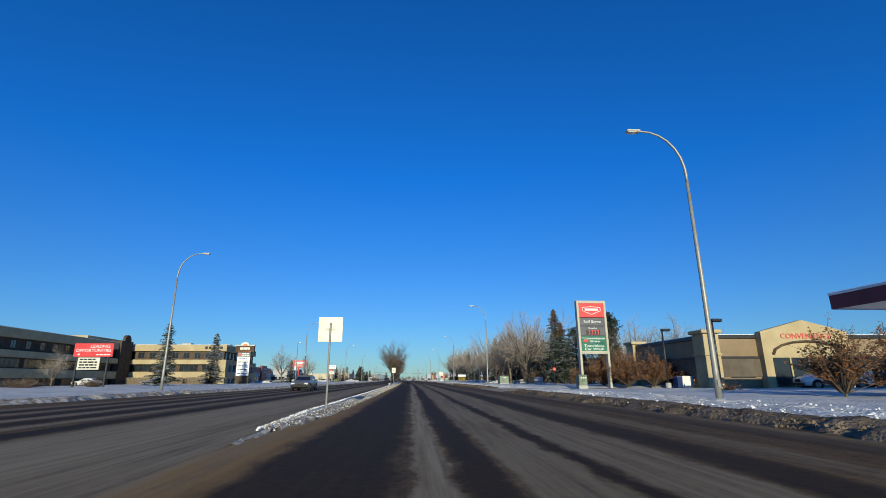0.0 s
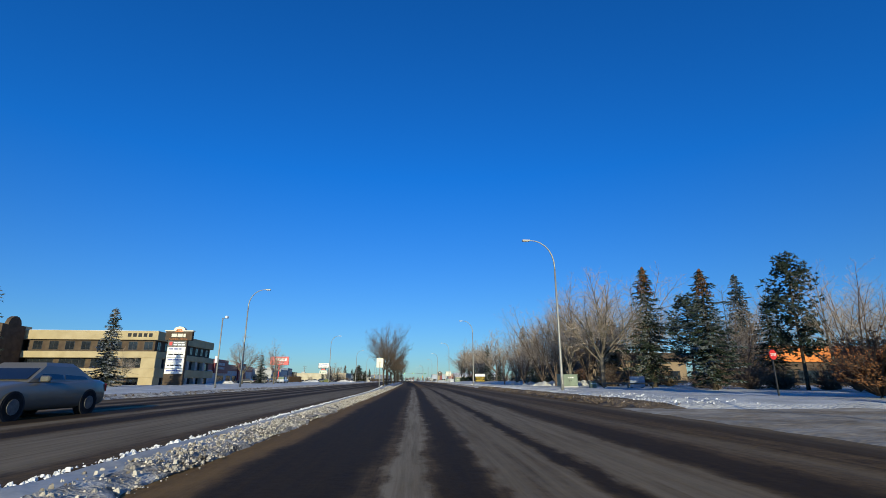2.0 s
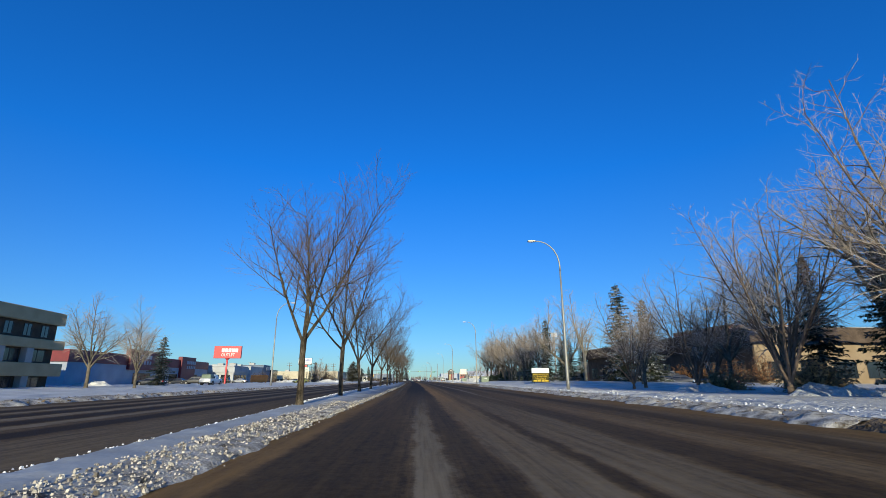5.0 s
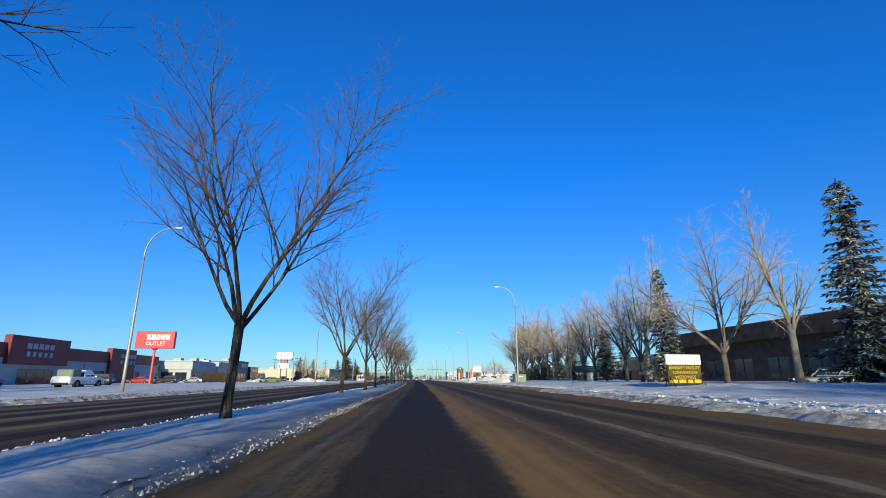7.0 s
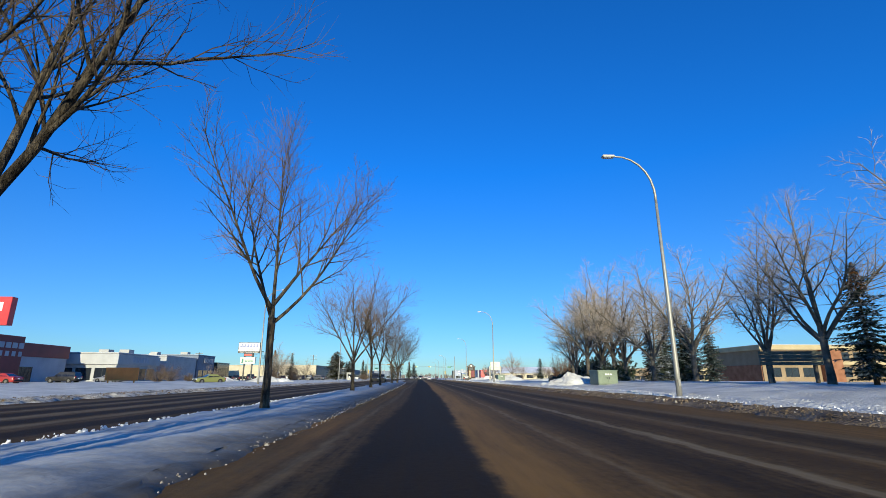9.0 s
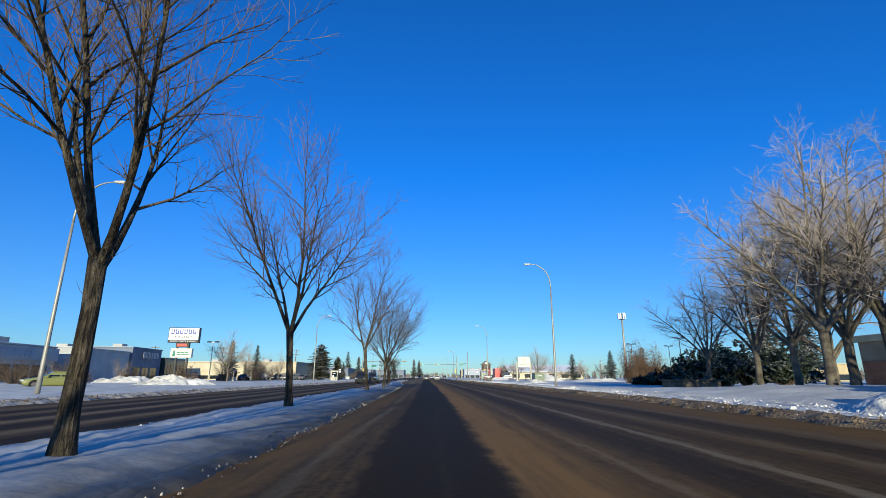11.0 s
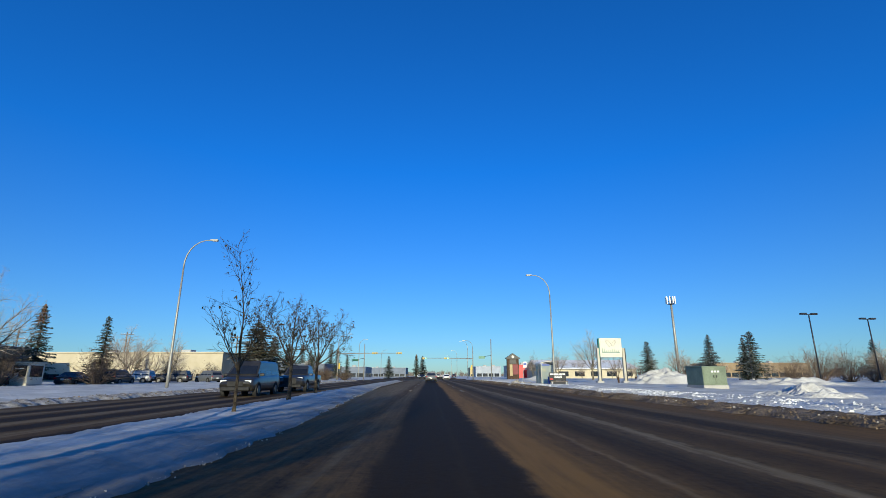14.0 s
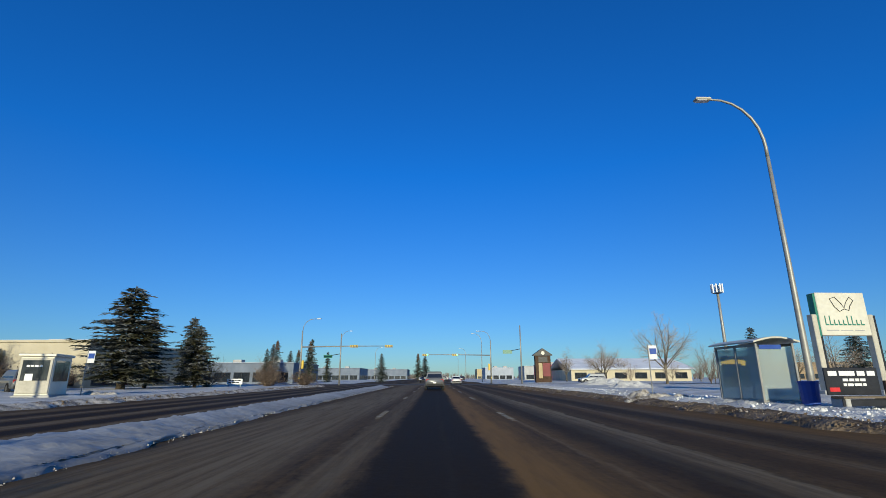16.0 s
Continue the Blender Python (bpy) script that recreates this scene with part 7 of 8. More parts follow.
plain_store((-81, 236, 0), 8.5, 12, 16, 5.6, PALEWALL, "low store with a white fascia over dark glass", PALEWALL, 2.4, 4, GREYBLUE)
plain_store((-84, 255.5, 0), 8.5, 26, 17, 5.9, PALEWALL, "blank white-walled commercial building with a blue corner stripe")
plain_store((-86.6, 273, 0), 8.5, 24, 12, 7.0, BLUEPANEL, "two-storey blue-grey building with pale lettering shapes", None, 2.6, 3, PALEWALL)
plain_store((-87.6, 285.5, 0), 8.5, 22, 10, 5.2, mat("dark_green_glazing", (0.02, 0.03, 0.03), (0.05, 0.065, 0.06), 0.5, 0.25, bump=0.05), "low dark glazed showroom", None, 3.4, 5)
plain_store((-63, 305, 0), 4, 44, 24, 4.9, PALECREAM, "long low cream warehouse behind the parked cars", None, 1.0, 3)
plain_store((-62, 356, 0), 5, 26, 20, 4.2, BLUEPANEL, "low blue-grey roofed building past the crossing", None, 2.0, 4)


TAUPE = mat("taupe_siding", (0.1, 0.08, 0.062), (0.16, 0.13, 0.1), 0.8, 0.8, bump=0.3, fine=12)


def fuel_store(at, turn):
    """Stucco convenience store with corner piers and a gabled front facing -y."""
    ob = thing("convenience_store", at, turn, "tan stucco convenience store with corner piers and a gabled front", "convenience store")
    W, D = 20, 15
    shell(ob, 0.2, 0.2, W, D, -0.2, 4.6, TAN)
    part("roof_edge", Build().box(0.1, 0.1, 4.6, W + 0.1, D + 0.1, 4.95, 0.03), BLACK, ob)
    part("roof", Build().box(0.3, 0.3, 4.95, W - 0.2, D - 0.2, 5.02), ROOFSNOW, ob)
    for x, y in ((-0.25, -0.25), (-0.25, D - 1.5)):
        pier = part("corner_pier", Build().box(x, y, -0.1, x + 1.5, y + 1.7, 5.05, 0.03), CREAM, ob)
        part("pier_cap", Build().box(x - 0.25, y - 0.25, 5.05, x + 1.75, y + 1.95, 5.4, 0.06), CREAM, pier)
        part("pier_band", Build().box(x - 0.08, y - 0.08, 3.0, x + 1.58, y + 1.78, 3.2, 0.02), CREAM, pier)
    part("black_band", Build().box(-0.02, 1.5, 2.75, 0.18, D - 1.5, 2.95), BLACK, ob)
    part("black_band", Build().box(-0.02, 1.5, 0.95, 0.18, D - 1.5, 1.1), BLACK, ob)
    part("black_band", Build().box(1.3, -0.02, 2.75, W, 0.18, 2.95), BLACK, ob)
    part("lower_siding", Build().box(0.05, 1.3, 1.1, 0.196, D - 1.5, 2.75), TAUPE, ob, "dark taupe siding under the black band")
    part("lower_siding", Build().box(1.25, 0.05, 1.1, 5.2, 0.196, 2.75), TAUPE, ob, "dark taupe siding under the black band")
    part("service_door", Build().box(0.02, 5.0, 0.0, 0.2, 6.1, 2.2, 0.02), DARKMETAL, ob)
    front = part("gable_front", Build().prism([(5.2, -0.1), (5.2, 5.2), (9.5, 6.3), (13.8, 5.2), (13.8, -0.1)], -0.5, 0.2), CREAM, ob)
    for k in range(8):
        a0, a1 = math.pi * k / 8, math.pi * (k + 1) / 8
        part("arch_trim", Build().tube([(9.5 - 3.4 * math.cos(a0), -0.56, 3.1 + 1.2 * math.sin(a0)), (9.5 - 3.4 * math.cos(a1), -0.56, 3.1 + 1.2 * math.sin(a1))], 0.12, 5), BROWN, front)
    lettering("lettering", "CONVENIENCE", 0.5, REDSIGN, front, 9.6, -0.53, 4.55, 5.0)
    for k in range(4):
        window_unit(ob, "s", 6.0 + 1.8 * k, 0.2, 1.6, 2.6, -0.5, bars_=0)
    window_unit(ob, "s", 2.2, 1.0, 2.4, 1.7, 0.2, bars_=1)
    for k in range(3):
        window_unit(ob, "s", 14.4 + 1.8 * k, 0.2, 1.6, 2.5, 0.2, bars_=0)
    return ob


fuel_store((25.0, 42.6, 0), 4)


def fuel_canopy(at, turn):
    ob = thing("fuel_canopy", at, turn, "fuel station canopy with a maroon fascia and white edge", "fuel canopy")
    W, D = 17, 11
    part("deck", Build().box(0, 0, 4.72, W, D, 5.5, 0.02), WHITE, ob)
    for x0, y0, x1, y1 in ((-0.06, -0.06, W + 0.06, 0), (-0.06, D, W + 0.06, D + 0.06), (-0.06, 0, 0, D), (W, 0, W + 0.06, D)):
        part("fascia", Build().box(x0, y0, 4.68, x1, y1, 5.45), REDWALL, ob)
    part("white_edge", Build().box(-0.1, -0.1, 5.45, W + 0.1, D + 0.1, 5.62, 0.03), WHITE, ob)
    for x in (4, 13):
        for y in (3, 8):
            part("column", Build().box(x - 0.2, y - 0.2, -0.1, x + 0.2, y + 0.2, 4.72, 0.02), WHITE, ob)
    for x in (4, 13):
        pump = part("fuel_pump", Build().box(x - 0.35, 5.0, 0, x + 0.35, 5.9, 1.7, 0.05), REDSIGN, ob)
        part("pump_screen", Build().box(x - 0.25, 4.98, 1.0, x + 0.25, 5.0, 1.5), BLACK, pump)
    return ob


fuel_canopy((23.2, 14.2, 0), 4)


DARKWOOD = mat("dark_fascia_boards", (0.06, 0.042, 0.03), (0.12, 0.084, 0.06), 1.0, 0.85, bump=0.3)


def dark_lodge(at, turn):
    """Low dark building with a deep fascia, south-east of the lawn; west wall along y."""
    ob = thing("low_building", at, turn, "low brown building under a deep dark fascia", "building")
    # the shade on the west wall is put into this dark brown
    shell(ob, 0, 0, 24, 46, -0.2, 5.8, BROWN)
    shell(ob, -0.9, -0.9, 24.9, 46.9, 5.2, 7.1, DARKWOOD, "fascia")
    shell(ob, -0.7, -0.7, 24.7, 46.7, 7.1, 7.16, ROOFSNOW, "roof")
    part("red_roof_unit", Build().box(2, 6, 7.1, 12, 18, 8.2, 0.05), REDBRICK, ob)
    for k in range(9):
        part("window", Build().box(-0.02, 1.6 + 5.0 * k, 1.0, 0.03, 4.4 + 5.0 * k, 3.2), GLASS, ob)
        part("mullion", Build().box(-0.05, 2.9 + 5.0 * k, 1.0, 0.0, 3.05 + 5.0 * k, 3.2), DARKMETAL, ob)
    # paler stucco on the sun-facing end, its light put into the tan
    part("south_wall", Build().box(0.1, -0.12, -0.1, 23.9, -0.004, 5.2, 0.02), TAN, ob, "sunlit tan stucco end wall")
    for k in range(5):
        window_unit(ob, "s", 1.5 + 4.4 * k, 1.0, 3.0, 2.0, -0.12, bars_=1)
    return ob


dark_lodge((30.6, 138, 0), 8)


def brick_hall(at, turn):
    """Two-storey brick building seen across the lawn; front faces -y."""
    ob = thing("brick_building", at, turn, "two-storey tan and red brick building across the lawn", "building")
    shell(ob, 0, 0, 52, 16, -0.2, 6.2, TAN)
    shell(ob, -0.4, -0.5, 52.4, 16.4, 5.6, 6.5, CREAM, "roof_band")
    shell(ob, -0.2, -0.35, 52.2, 0.0, 3.0, 3.6, CREAM, "floor_band")
    shell(ob, 0, 0, 52, 16, 6.5, 6.56, ROOFSNOW, "roof")
    part("end_wall", Build().box(-0.12, 0.2, -0.1, 0.0, 15.8, 3.0, 0.02), REDBRICK, ob)
    for k in range(4):
        part("brick_pier", Build().box(10.5 + 14 * k, -0.8, -0.1, 14.0 + 14 * k, 0.1, 5.6, 0.03), REDBRICK, ob)
    for k in range(16):
        x = 0.8 + 3.2 * k
        if (x + 1) % 14 < 10:
            window_unit(ob, "s", x, 3.8, 2.4, 1.4, 0.0, bars_=1)
            window_unit(ob, "s", x, 0.9, 2.4, 1.6, 0.0, bars_=1)
    return ob


brick_hall((42.0, 231, 0.3), 4)


def barn_store(at, turn, w, deep, h, rise, label, wall):
    """A long low hall with a shallow pitched snowy roof."""
    ob = thing("hall_building", at, turn, label, "building")
    shell(ob, 0, 0, w, deep, -0.2, h, wall)
    part("roof", Build().side_prism([(-0.8, h - 0.1), (deep / 2, h + rise), (deep + 0.8, h - 0.1), (deep + 0.8, h + 0.15), (deep / 2, h + rise + 0.3), (-0.8, h + 0.15)], -0.8, w + 0.8), ROOFSNOW, ob)
    n = int(w / 5)
    for k in range(n):
        window_unit(ob, "s", 1 + w / n * k, 0.8, w / n * 0.6, h * 0.5, 0.0, bars_=1)
    return ob


barn_store((4, 392, 0), 4, 34, 26, 3.4, 3.2, "long low hall with a pale snow-covered roof", PALECREAM)
plain_store((71, 108, 0), 5, 22, 14, 6.0, BROWN, "low brown store with an orange fascia behind the trees", ORANGE, 2.0, 3)
plain_store((96, 318, 0), 6, 26, 14, 4.8, CREAM, "low cream building behind the field", None, 1.6, 4)
plain_store((4.5, 420, 0), 6, 6, 8, 5.2, REDSIGN, "bright red shop front past the crossing")
plain_store((20, 470, 0), 6, 22, 14, 6.0, PALEWALL, "white commercial building past the crossing", None, 2.0, 4)
plain_store((-3, 520, 0), 6, 16, 14, 6.5, GREYBLUE, "grey-blue shop front past the crossing", None, 2.0, 4)
plain_store((-78, 470, 0), 5, 30, 24, 5.5, BLUEPANEL, "distant grey-blue building past the crossing", None, 2.0, 4)
plain_store((-70, 560, 0), 5, 36, 24, 6.5, BLUEPANEL, "distant grey-blue building past the crossing", None, 2.0, 4)
plain_store((-100, 420, 0), 5, 36, 24, 5.5, PALEWALL, "distant pale warehouse behind the lots", None, 1.5, 3)
plain_store((60, 600, 0), 5, 40, 24, 8.5, TAN, "distant tan building down the road", None, 2.0, 4)
plain_store((5, 700, 0), 5, 30, 24, 9.0, CREAM, "distant cream building down the road", None, 2.0, 4)
plain_store((-100, 720, 0), 5, 50, 24, 9.0, TAN, "distant tan building down the road", None, 2.0, 4)
plain_store((150, 470, 0), 6, 50, 20, 7.0, TAN, "distant tan building behind the trees", None, 2.0, 4)
plain_store((-160, 330, 0), 6, 60, 30, 7.0, CREAM, "distant cream warehouse behind the lots", None, 1.5, 3)

# shrubs
RUST = "small tree still holding rust-brown dry leaves"
for i, (x, y, r, h) in enumerate(((19.4, 47.5, 2.3, 3.7), (22.2, 47.8, 2.2, 3.9), (18.0, 50.5, 2.0, 3.6), (24.2, 49.4, 1.9, 3.2), (16.8, 53, 1.9, 3.2), (20.6, 52, 2.4, 4.4), (25.6, 46.6, 1.5, 2.4), (24.6, 62.8, 2.1, 3.8), (27.2, 62.4, 2.3, 4.1), (29.8, 61.6, 2.2, 4.0))):
    shrub((x, y, 0.1), r, h, 70 + i, RUSTLEAF, RUST, "small_tree", 90, 4200, 0.25, "rust-leaved trees by the pylon", 0.06)
for i, (x, y, r, h) in enumerate(((17.2, 19.5, 1.7, 3.0), (19.6, 19.0, 1.8, 3.2), (22.0, 20.0, 1.8, 3.3), (20.8, 16.0, 1.6, 2.9))):
    shrub((x, y, 0.1), r, h, 80 + i, RUSTLEAF, RUST, "small_tree", 90, 3600, 0.3, "rust-leaved trees by the canopy", 0.06)
shrub((18.4, 29.5, 0.1), 0.9, 0.7, 90, RUSTLEAF, "low brown leftover garden bush in the snow", "bush", 20, 200)
for i, (x, y, r, h) in enumerate(((-52, 57, 2.5, 1.3), (-48, 63, 1.6, 1.2), (-59.4, 274.9, 3.4, 4.6), (-63, 268, 3.0, 5.8), (-66, 246, 1.6, 2.2), (-70, 243, 1.4, 1.8), (-76, 246, 4.0, 4.0), (-70, 233, 3.5, 3.4), (-45, 227.5, 1.7, 2.2), (26, 296, 3.2, 4.0), (30.5, 297, 4.2, 5.2), (36, 299, 4.2, 5.4), (41, 301, 3.6, 4.2), (-68, 300, 3, 3.4), (-64, 303, 2.6, 3), (-72, 312, 3, 3.2), (-49, 318, 2.4, 3.2), (-46, 322, 2.2, 2.6), (-52, 309, 2.6, 3.6), (-47.5, 314, 2.2, 3.0))):
    shrub((x, y, 0.1), r, h, 100 + i, TWIG, "dense leafless brown hedge bush", "bush", 80, 900)
for i, (x, y, r, h) in enumerate(((3.4, 196.5, 1.6, 1.9), (5.0, 197.5, 1.8, 2.2), (6.6, 236, 1.5, 1.0), (7.8, 234.5, 1.8, 1.6), (9.6, 232.5, 2.2, 3.2), (11, 231, 2.4, 4.6), (13, 230, 2.6, 5.0), (13, 226.5, 2.6, 4.6), (11, 227.5, 2.2, 3.0), (9, 229, 2.0, 1.4), (15, 224, 2.6, 4.4))):
    shrub((x, y, 0.05), r, h, 120 + i, NEEDLE, "dark spreading juniper thick with needles", "juniper", 70, 5000, 0.0, "", 0.17)

for i, (x, y, r, h) in enumerate(((28.6, 139, 1.8, 3.6), (28.2, 144, 1.6, 3.2), (28.0, 133, 1.8, 3.8), (27.6, 150, 1.5, 3.0))):
    shrub((x, y, 0.05), r, h, 160 + i, RUSTLEAF, "rust-leaved shrub against the low building", "shrub", 60, 1800, 0.2, "shrubs by the low building", 0.07)

for i, (x, y, r, h) in enumerate(((12.5, 106, 1.8, 1.8), (15.5, 109, 2.0, 2.0), (18.5, 106, 2.2, 2.2), (21.5, 101, 2.0, 2.0), (20.5, 98.5, 1.8, 1.7), (24, 97, 2.2, 2.2), (13.5, 115, 1.8, 1.6), (27, 93, 2.2, 2.0))):
    shrub((x, y, 0.05), r, h, 180 + i, HAY, "dry straw-coloured undergrowth beneath the bare trees", "shrub", 70, 1500, 0.0, "undergrowth in the grove", 0.09)

for i, (x, y, r, h) in enumerate(((9.0, 248, 2.0, 6.2), (11.2, 249.5, 2.3, 7.0), (13.2, 248.5, 1.9, 6.0))):
    shrub((x, y, 0.05), r, h, 200 + i, RUSTLEAF, "tall leafless thicket with rust-brown lower growth in the field", "shrub", 110, 1600, 0.0, "thicket in the snowy field", 0.07)

# ---- far woods along the horizon ----
def treeline(name, x0, x1, y0, y1, h, seed, label):
    rnd = random.Random(seed)
    b = Build()
    n = int(math.hypot(x1 - x0, y1 - y0) / 1.1)
    for k in range(n):
        f = k / n
        x, y = x0 + (x1 - x0) * f + rnd.uniform(-6, 6), y0 + (y1 - y0) * f + rnd.uniform(-8, 8)
        top = h * rnd.uniform(0.45, 1.0) * (0.75 + 0.3 * float(value_noise(k * 0.12, seed)))
        for _ in range(11):
            a, q = rnd.uniform(0, 6.28), rnd.uniform(0.2, 1.0)
            r = top * 0.3 * rnd.random()
            e = (x + r * math.cos(a), y + r * math.sin(a), top * (0.5 + 0.5 * q))
            w = 0.09 + 0.12 * rnd.random()
            b.add([(x - w, y, 0), (x + w, y, 0), (e[0] + w * 0.6, e[1], e[2] * 0.8), e, (e[0] - w * 0.6, e[1], e[2] * 0.8)], [(0, 1, 2, 3, 4)])
    return single(name, b, HAZEWOOD, (0, 0, -0.1), label=label, category="woods", kind="stuff")


treeline("far_woods", -420, -80, 560, 760, 10, 1, "leafless woods along the horizon")
treeline("far_woods", -110, 60, 820, 900, 10, 2, "leafless woods closing the end of the road")
treeline("far_woods", 40, 420, 640, 420, 10, 3, "leafless woods along the horizon")
treeline("far_woods", -300, -110, 330, 420, 9, 4, "leafless trees behind the warehouses")
treeline("far_woods", 110, 260, 400, 220, 9, 5, "leafless trees behind the field")
treeline("far_woods", -210, -100, 130, 300, 9, 7, "leafless trees behind the lots")


# ---- vehicles ----
DARKRIM = mat("dusty_wheel_rim", (0.09, 0.088, 0.085), (0.2, 0.195, 0.19), 6, 0.5, 0.5, bump=0.05)


def wheel(parent, x, y, r, s):
    tyre = part("wheel", Build().tube([(x - 0.11 * s, y, r), (x + 0.11 * s, y, r)], r, 18), RUBBER, parent)
    part("rim", Build().tube([(x + 0.1 * s, y, r), (x + 0.125 * s, y, r)], r * 0.58, 14), DARKRIM, tyre)
    return tyre


SHAPES = {
    # length, width, height, wheel radius, hull stations (y, low, high, half width), cabin foot and roof (rear, front)
    "sedan": (4.7, 1.82, 1.45, 0.33, ((-1.0, 0.42, 0.72, 0.84), (-0.95, 0.26, 0.95, 0.93), (-0.7, 0.2, 1.0, 1.0), (0.0, 0.2, 0.95, 1.0), (0.45, 0.2, 0.93, 1.0), (0.85, 0.22, 0.8, 0.95), (1.0, 0.38, 0.62, 0.82)), (-0.72, 0.42), (-0.42, 0.1)),
    "suv": (4.7, 1.9, 1.75, 0.37, ((-1.0, 0.5, 0.95, 0.88), (-0.96, 0.34, 1.1, 0.96), (-0.7, 0.28, 1.12, 1.0), (0.0, 0.28, 1.08, 1.0), (0.5, 0.28, 1.06, 1.0), (0.88, 0.3, 0.95, 0.96), (1.0, 0.48, 0.8, 0.85)), (-0.95, 0.46), (-0.86, 0.16)),
    "van": (5.0, 1.95, 1.95, 0.36, ((-1.0, 0.5, 0.95, 0.9), (-0.97, 0.34, 1.15, 0.97), (-0.7, 0.28, 1.16, 1.0), (0.0, 0.28, 1.14, 1.0), (0.6, 0.28, 1.1, 1.0), (0.9, 0.3, 0.95, 0.95), (1.0, 0.48, 0.8, 0.85)), (-0.97, 0.66), (-0.92, 0.3)),
    "pickup": (5.6, 1.98, 1.85, 0.4, ((-1.0, 0.55, 1.1, 0.93), (-0.98, 0.45, 1.18, 0.97), (-0.5, 0.4, 1.18, 1.0), (0.0, 0.38, 1.15, 1.0), (0.55, 0.38, 1.15, 1.0), (0.9, 0.4, 1.08, 0.97), (1.0, 0.55, 0.95, 0.9)), (-0.2, 0.5), (-0.12, 0.24)),
}


def rounded(rings, n):
    """Further sections between the given ones, on a smooth curve."""
    out = []
    for i in range(len(rings) - 1):
        p0, p1, p2, p3 = rings[max(i - 1, 0)], rings[i], rings[i + 1], rings[min(i + 2, len(rings) - 1)]
        for k in range(n):
            f = k / n
            out.append([tuple(0.5 * (2 * b + (c - a) * f + (2 * a - 5 * b + 4 * c - d) * f * f + (3 * b - a - 3 * c + d) * f**3) if j != 1 else b + (c - b) * f for j, (a, b, c, d) in enumerate(zip(*q))) for q in zip(p0, p1, p2, p3)])
    return out + [rings[-1]]


def car(kind, at, turn, colour, label, name="car", group="vehicles", load=False):
    """A vehicle whose nose points along +y: hull, cabin, panes, wheels, lamps."""
    L, W, H, R, st, foot, roof = SHAPES[kind]
    ob = thing(name, at, turn, label, "car", group)
    hl, hw = L / 2, W / 2
    rings = []
    for f, lo, hi, w in st:
        y, w = f * hl, w * hw
        m = (lo + hi) / 2
        side = [(w * 0.84, lo), (w * 0.95, lo + 0.05), (w * 0.985, lo + 0.14), (w, m - 0.03), (w * 0.992, m + 0.04), (w * 0.97, hi - 0.12), (w * 0.93, hi - 0.045), (w * 0.84, hi - 0.008), (w * 0.5, hi + 0.02)]
        rings.append([(x, y, z) for x, z in side] + [(-x, y, z) for x, z in side[::-1]])
    body = part("body", Build().loft(rounded(rings, 4)), colour, ob, smooth=True)
    belt = max(s[2] for s in st) - 0.05
    y0, y1, r0, r1 = foot[0] * hl, foot[1] * hl, roof[0] * hl, roof[1] * hl
    a, c = hw * 0.9, hw * 0.72
    rings = [[(-a, y0, belt), (a, y0, belt), (a, y1, belt - 0.03), (-a, y1, belt - 0.03)], [(-c - 0.03, r0 - 0.02, H - 0.1), (c + 0.03, r0 - 0.02, H - 0.1), (c + 0.03, r1 + 0.04, H - 0.1), (-c - 0.03, r1 + 0.04, H - 0.1)],
             [(-c + 0.08, r0 + 0.08, H), (c - 0.08, r0 + 0.08, H), (c - 0.08, r1 - 0.1, H), (-c + 0.08, r1 - 0.1, H)]]
    part("cabin", Build().loft(rings), colour, ob)

    def pane(q, out):
        q = [Vector(p) + Vector(out) for p in q]
        bb = Build().add(q + [p - Vector(out) * 1.6 for p in q], [(0, 1, 2, 3), (7, 6, 5, 4), (0, 4, 5, 1), (1, 5, 6, 2), (2, 6, 7, 3), (3, 7, 4, 0)])
        part("window", bb, CARGLASS, ob)

    def mixp(f, g):
        """On the cabin's side: f along, g up."""
        return y0 + (y1 - y0) * f + ((r0 + (r1 - r0) * f) - (y0 + (y1 - y0) * f)) * g, belt + (H - 0.1 - belt) * g, a + (c - a) * g

    for s in (-1, 1):
        for f0, f1 in ((0.06, 0.36), (0.4, 0.66), (0.69, 0.92)) if kind in ("suv", "van") else ((0.1, 0.48), (0.52, 0.9)):
            q = []
            for f, g in ((f0, 0.12), (f1, 0.12), (f1, 0.88), (f0, 0.88)):
                y, z, x = mixp(f, g)
                q.append((s * x, y, z))
            pane(q, (0.008 * s, 0, 0.003))
    for yb, yr, s in ((y0, r0, -1), (y1, r1, 1)):
        q = []
        for fx, g in ((-0.88, 0.12), (0.88, 0.12), (0.9, 0.9), (-0.9, 0.9)):
            q.append((fx * (a + (c - a) * g), yb + (yr - yb) * g, belt + (H - 0.1 - belt) * g))
        pane(q, (0, 0.012 * s, 0.008))
    for s in (-1, 1):
        for f in (-0.6, 0.62):
            arch = Build().tube([(s * (hw - 0.2), f * hl, R), (s * (hw + 0.006), f * hl, R)], R * 1.16, 18)
            part("wheel_arch", arch, TRIM, ob)
            wheel(ob, s * (hw - 0.1), f * hl, R, s)
        hi = st[-2][2]
        part("headlight", Build().box(min(s * hw * 0.5, s * hw * 0.86), hl * 0.93, hi - 0.22, max(s * hw * 0.5, s * hw * 0.86), hl * 0.985, hi - 0.07, 0.02), HEAD, ob)
        hi = st[1][2]
        part("tail_light", Build().box(min(s * hw * 0.6, s * hw * 0.92), -hl * 0.995, hi - 0.32, max(s * hw * 0.6, s * hw * 0.92), -hl * 0.94, hi - 0.08, 0.02), TAIL, ob)
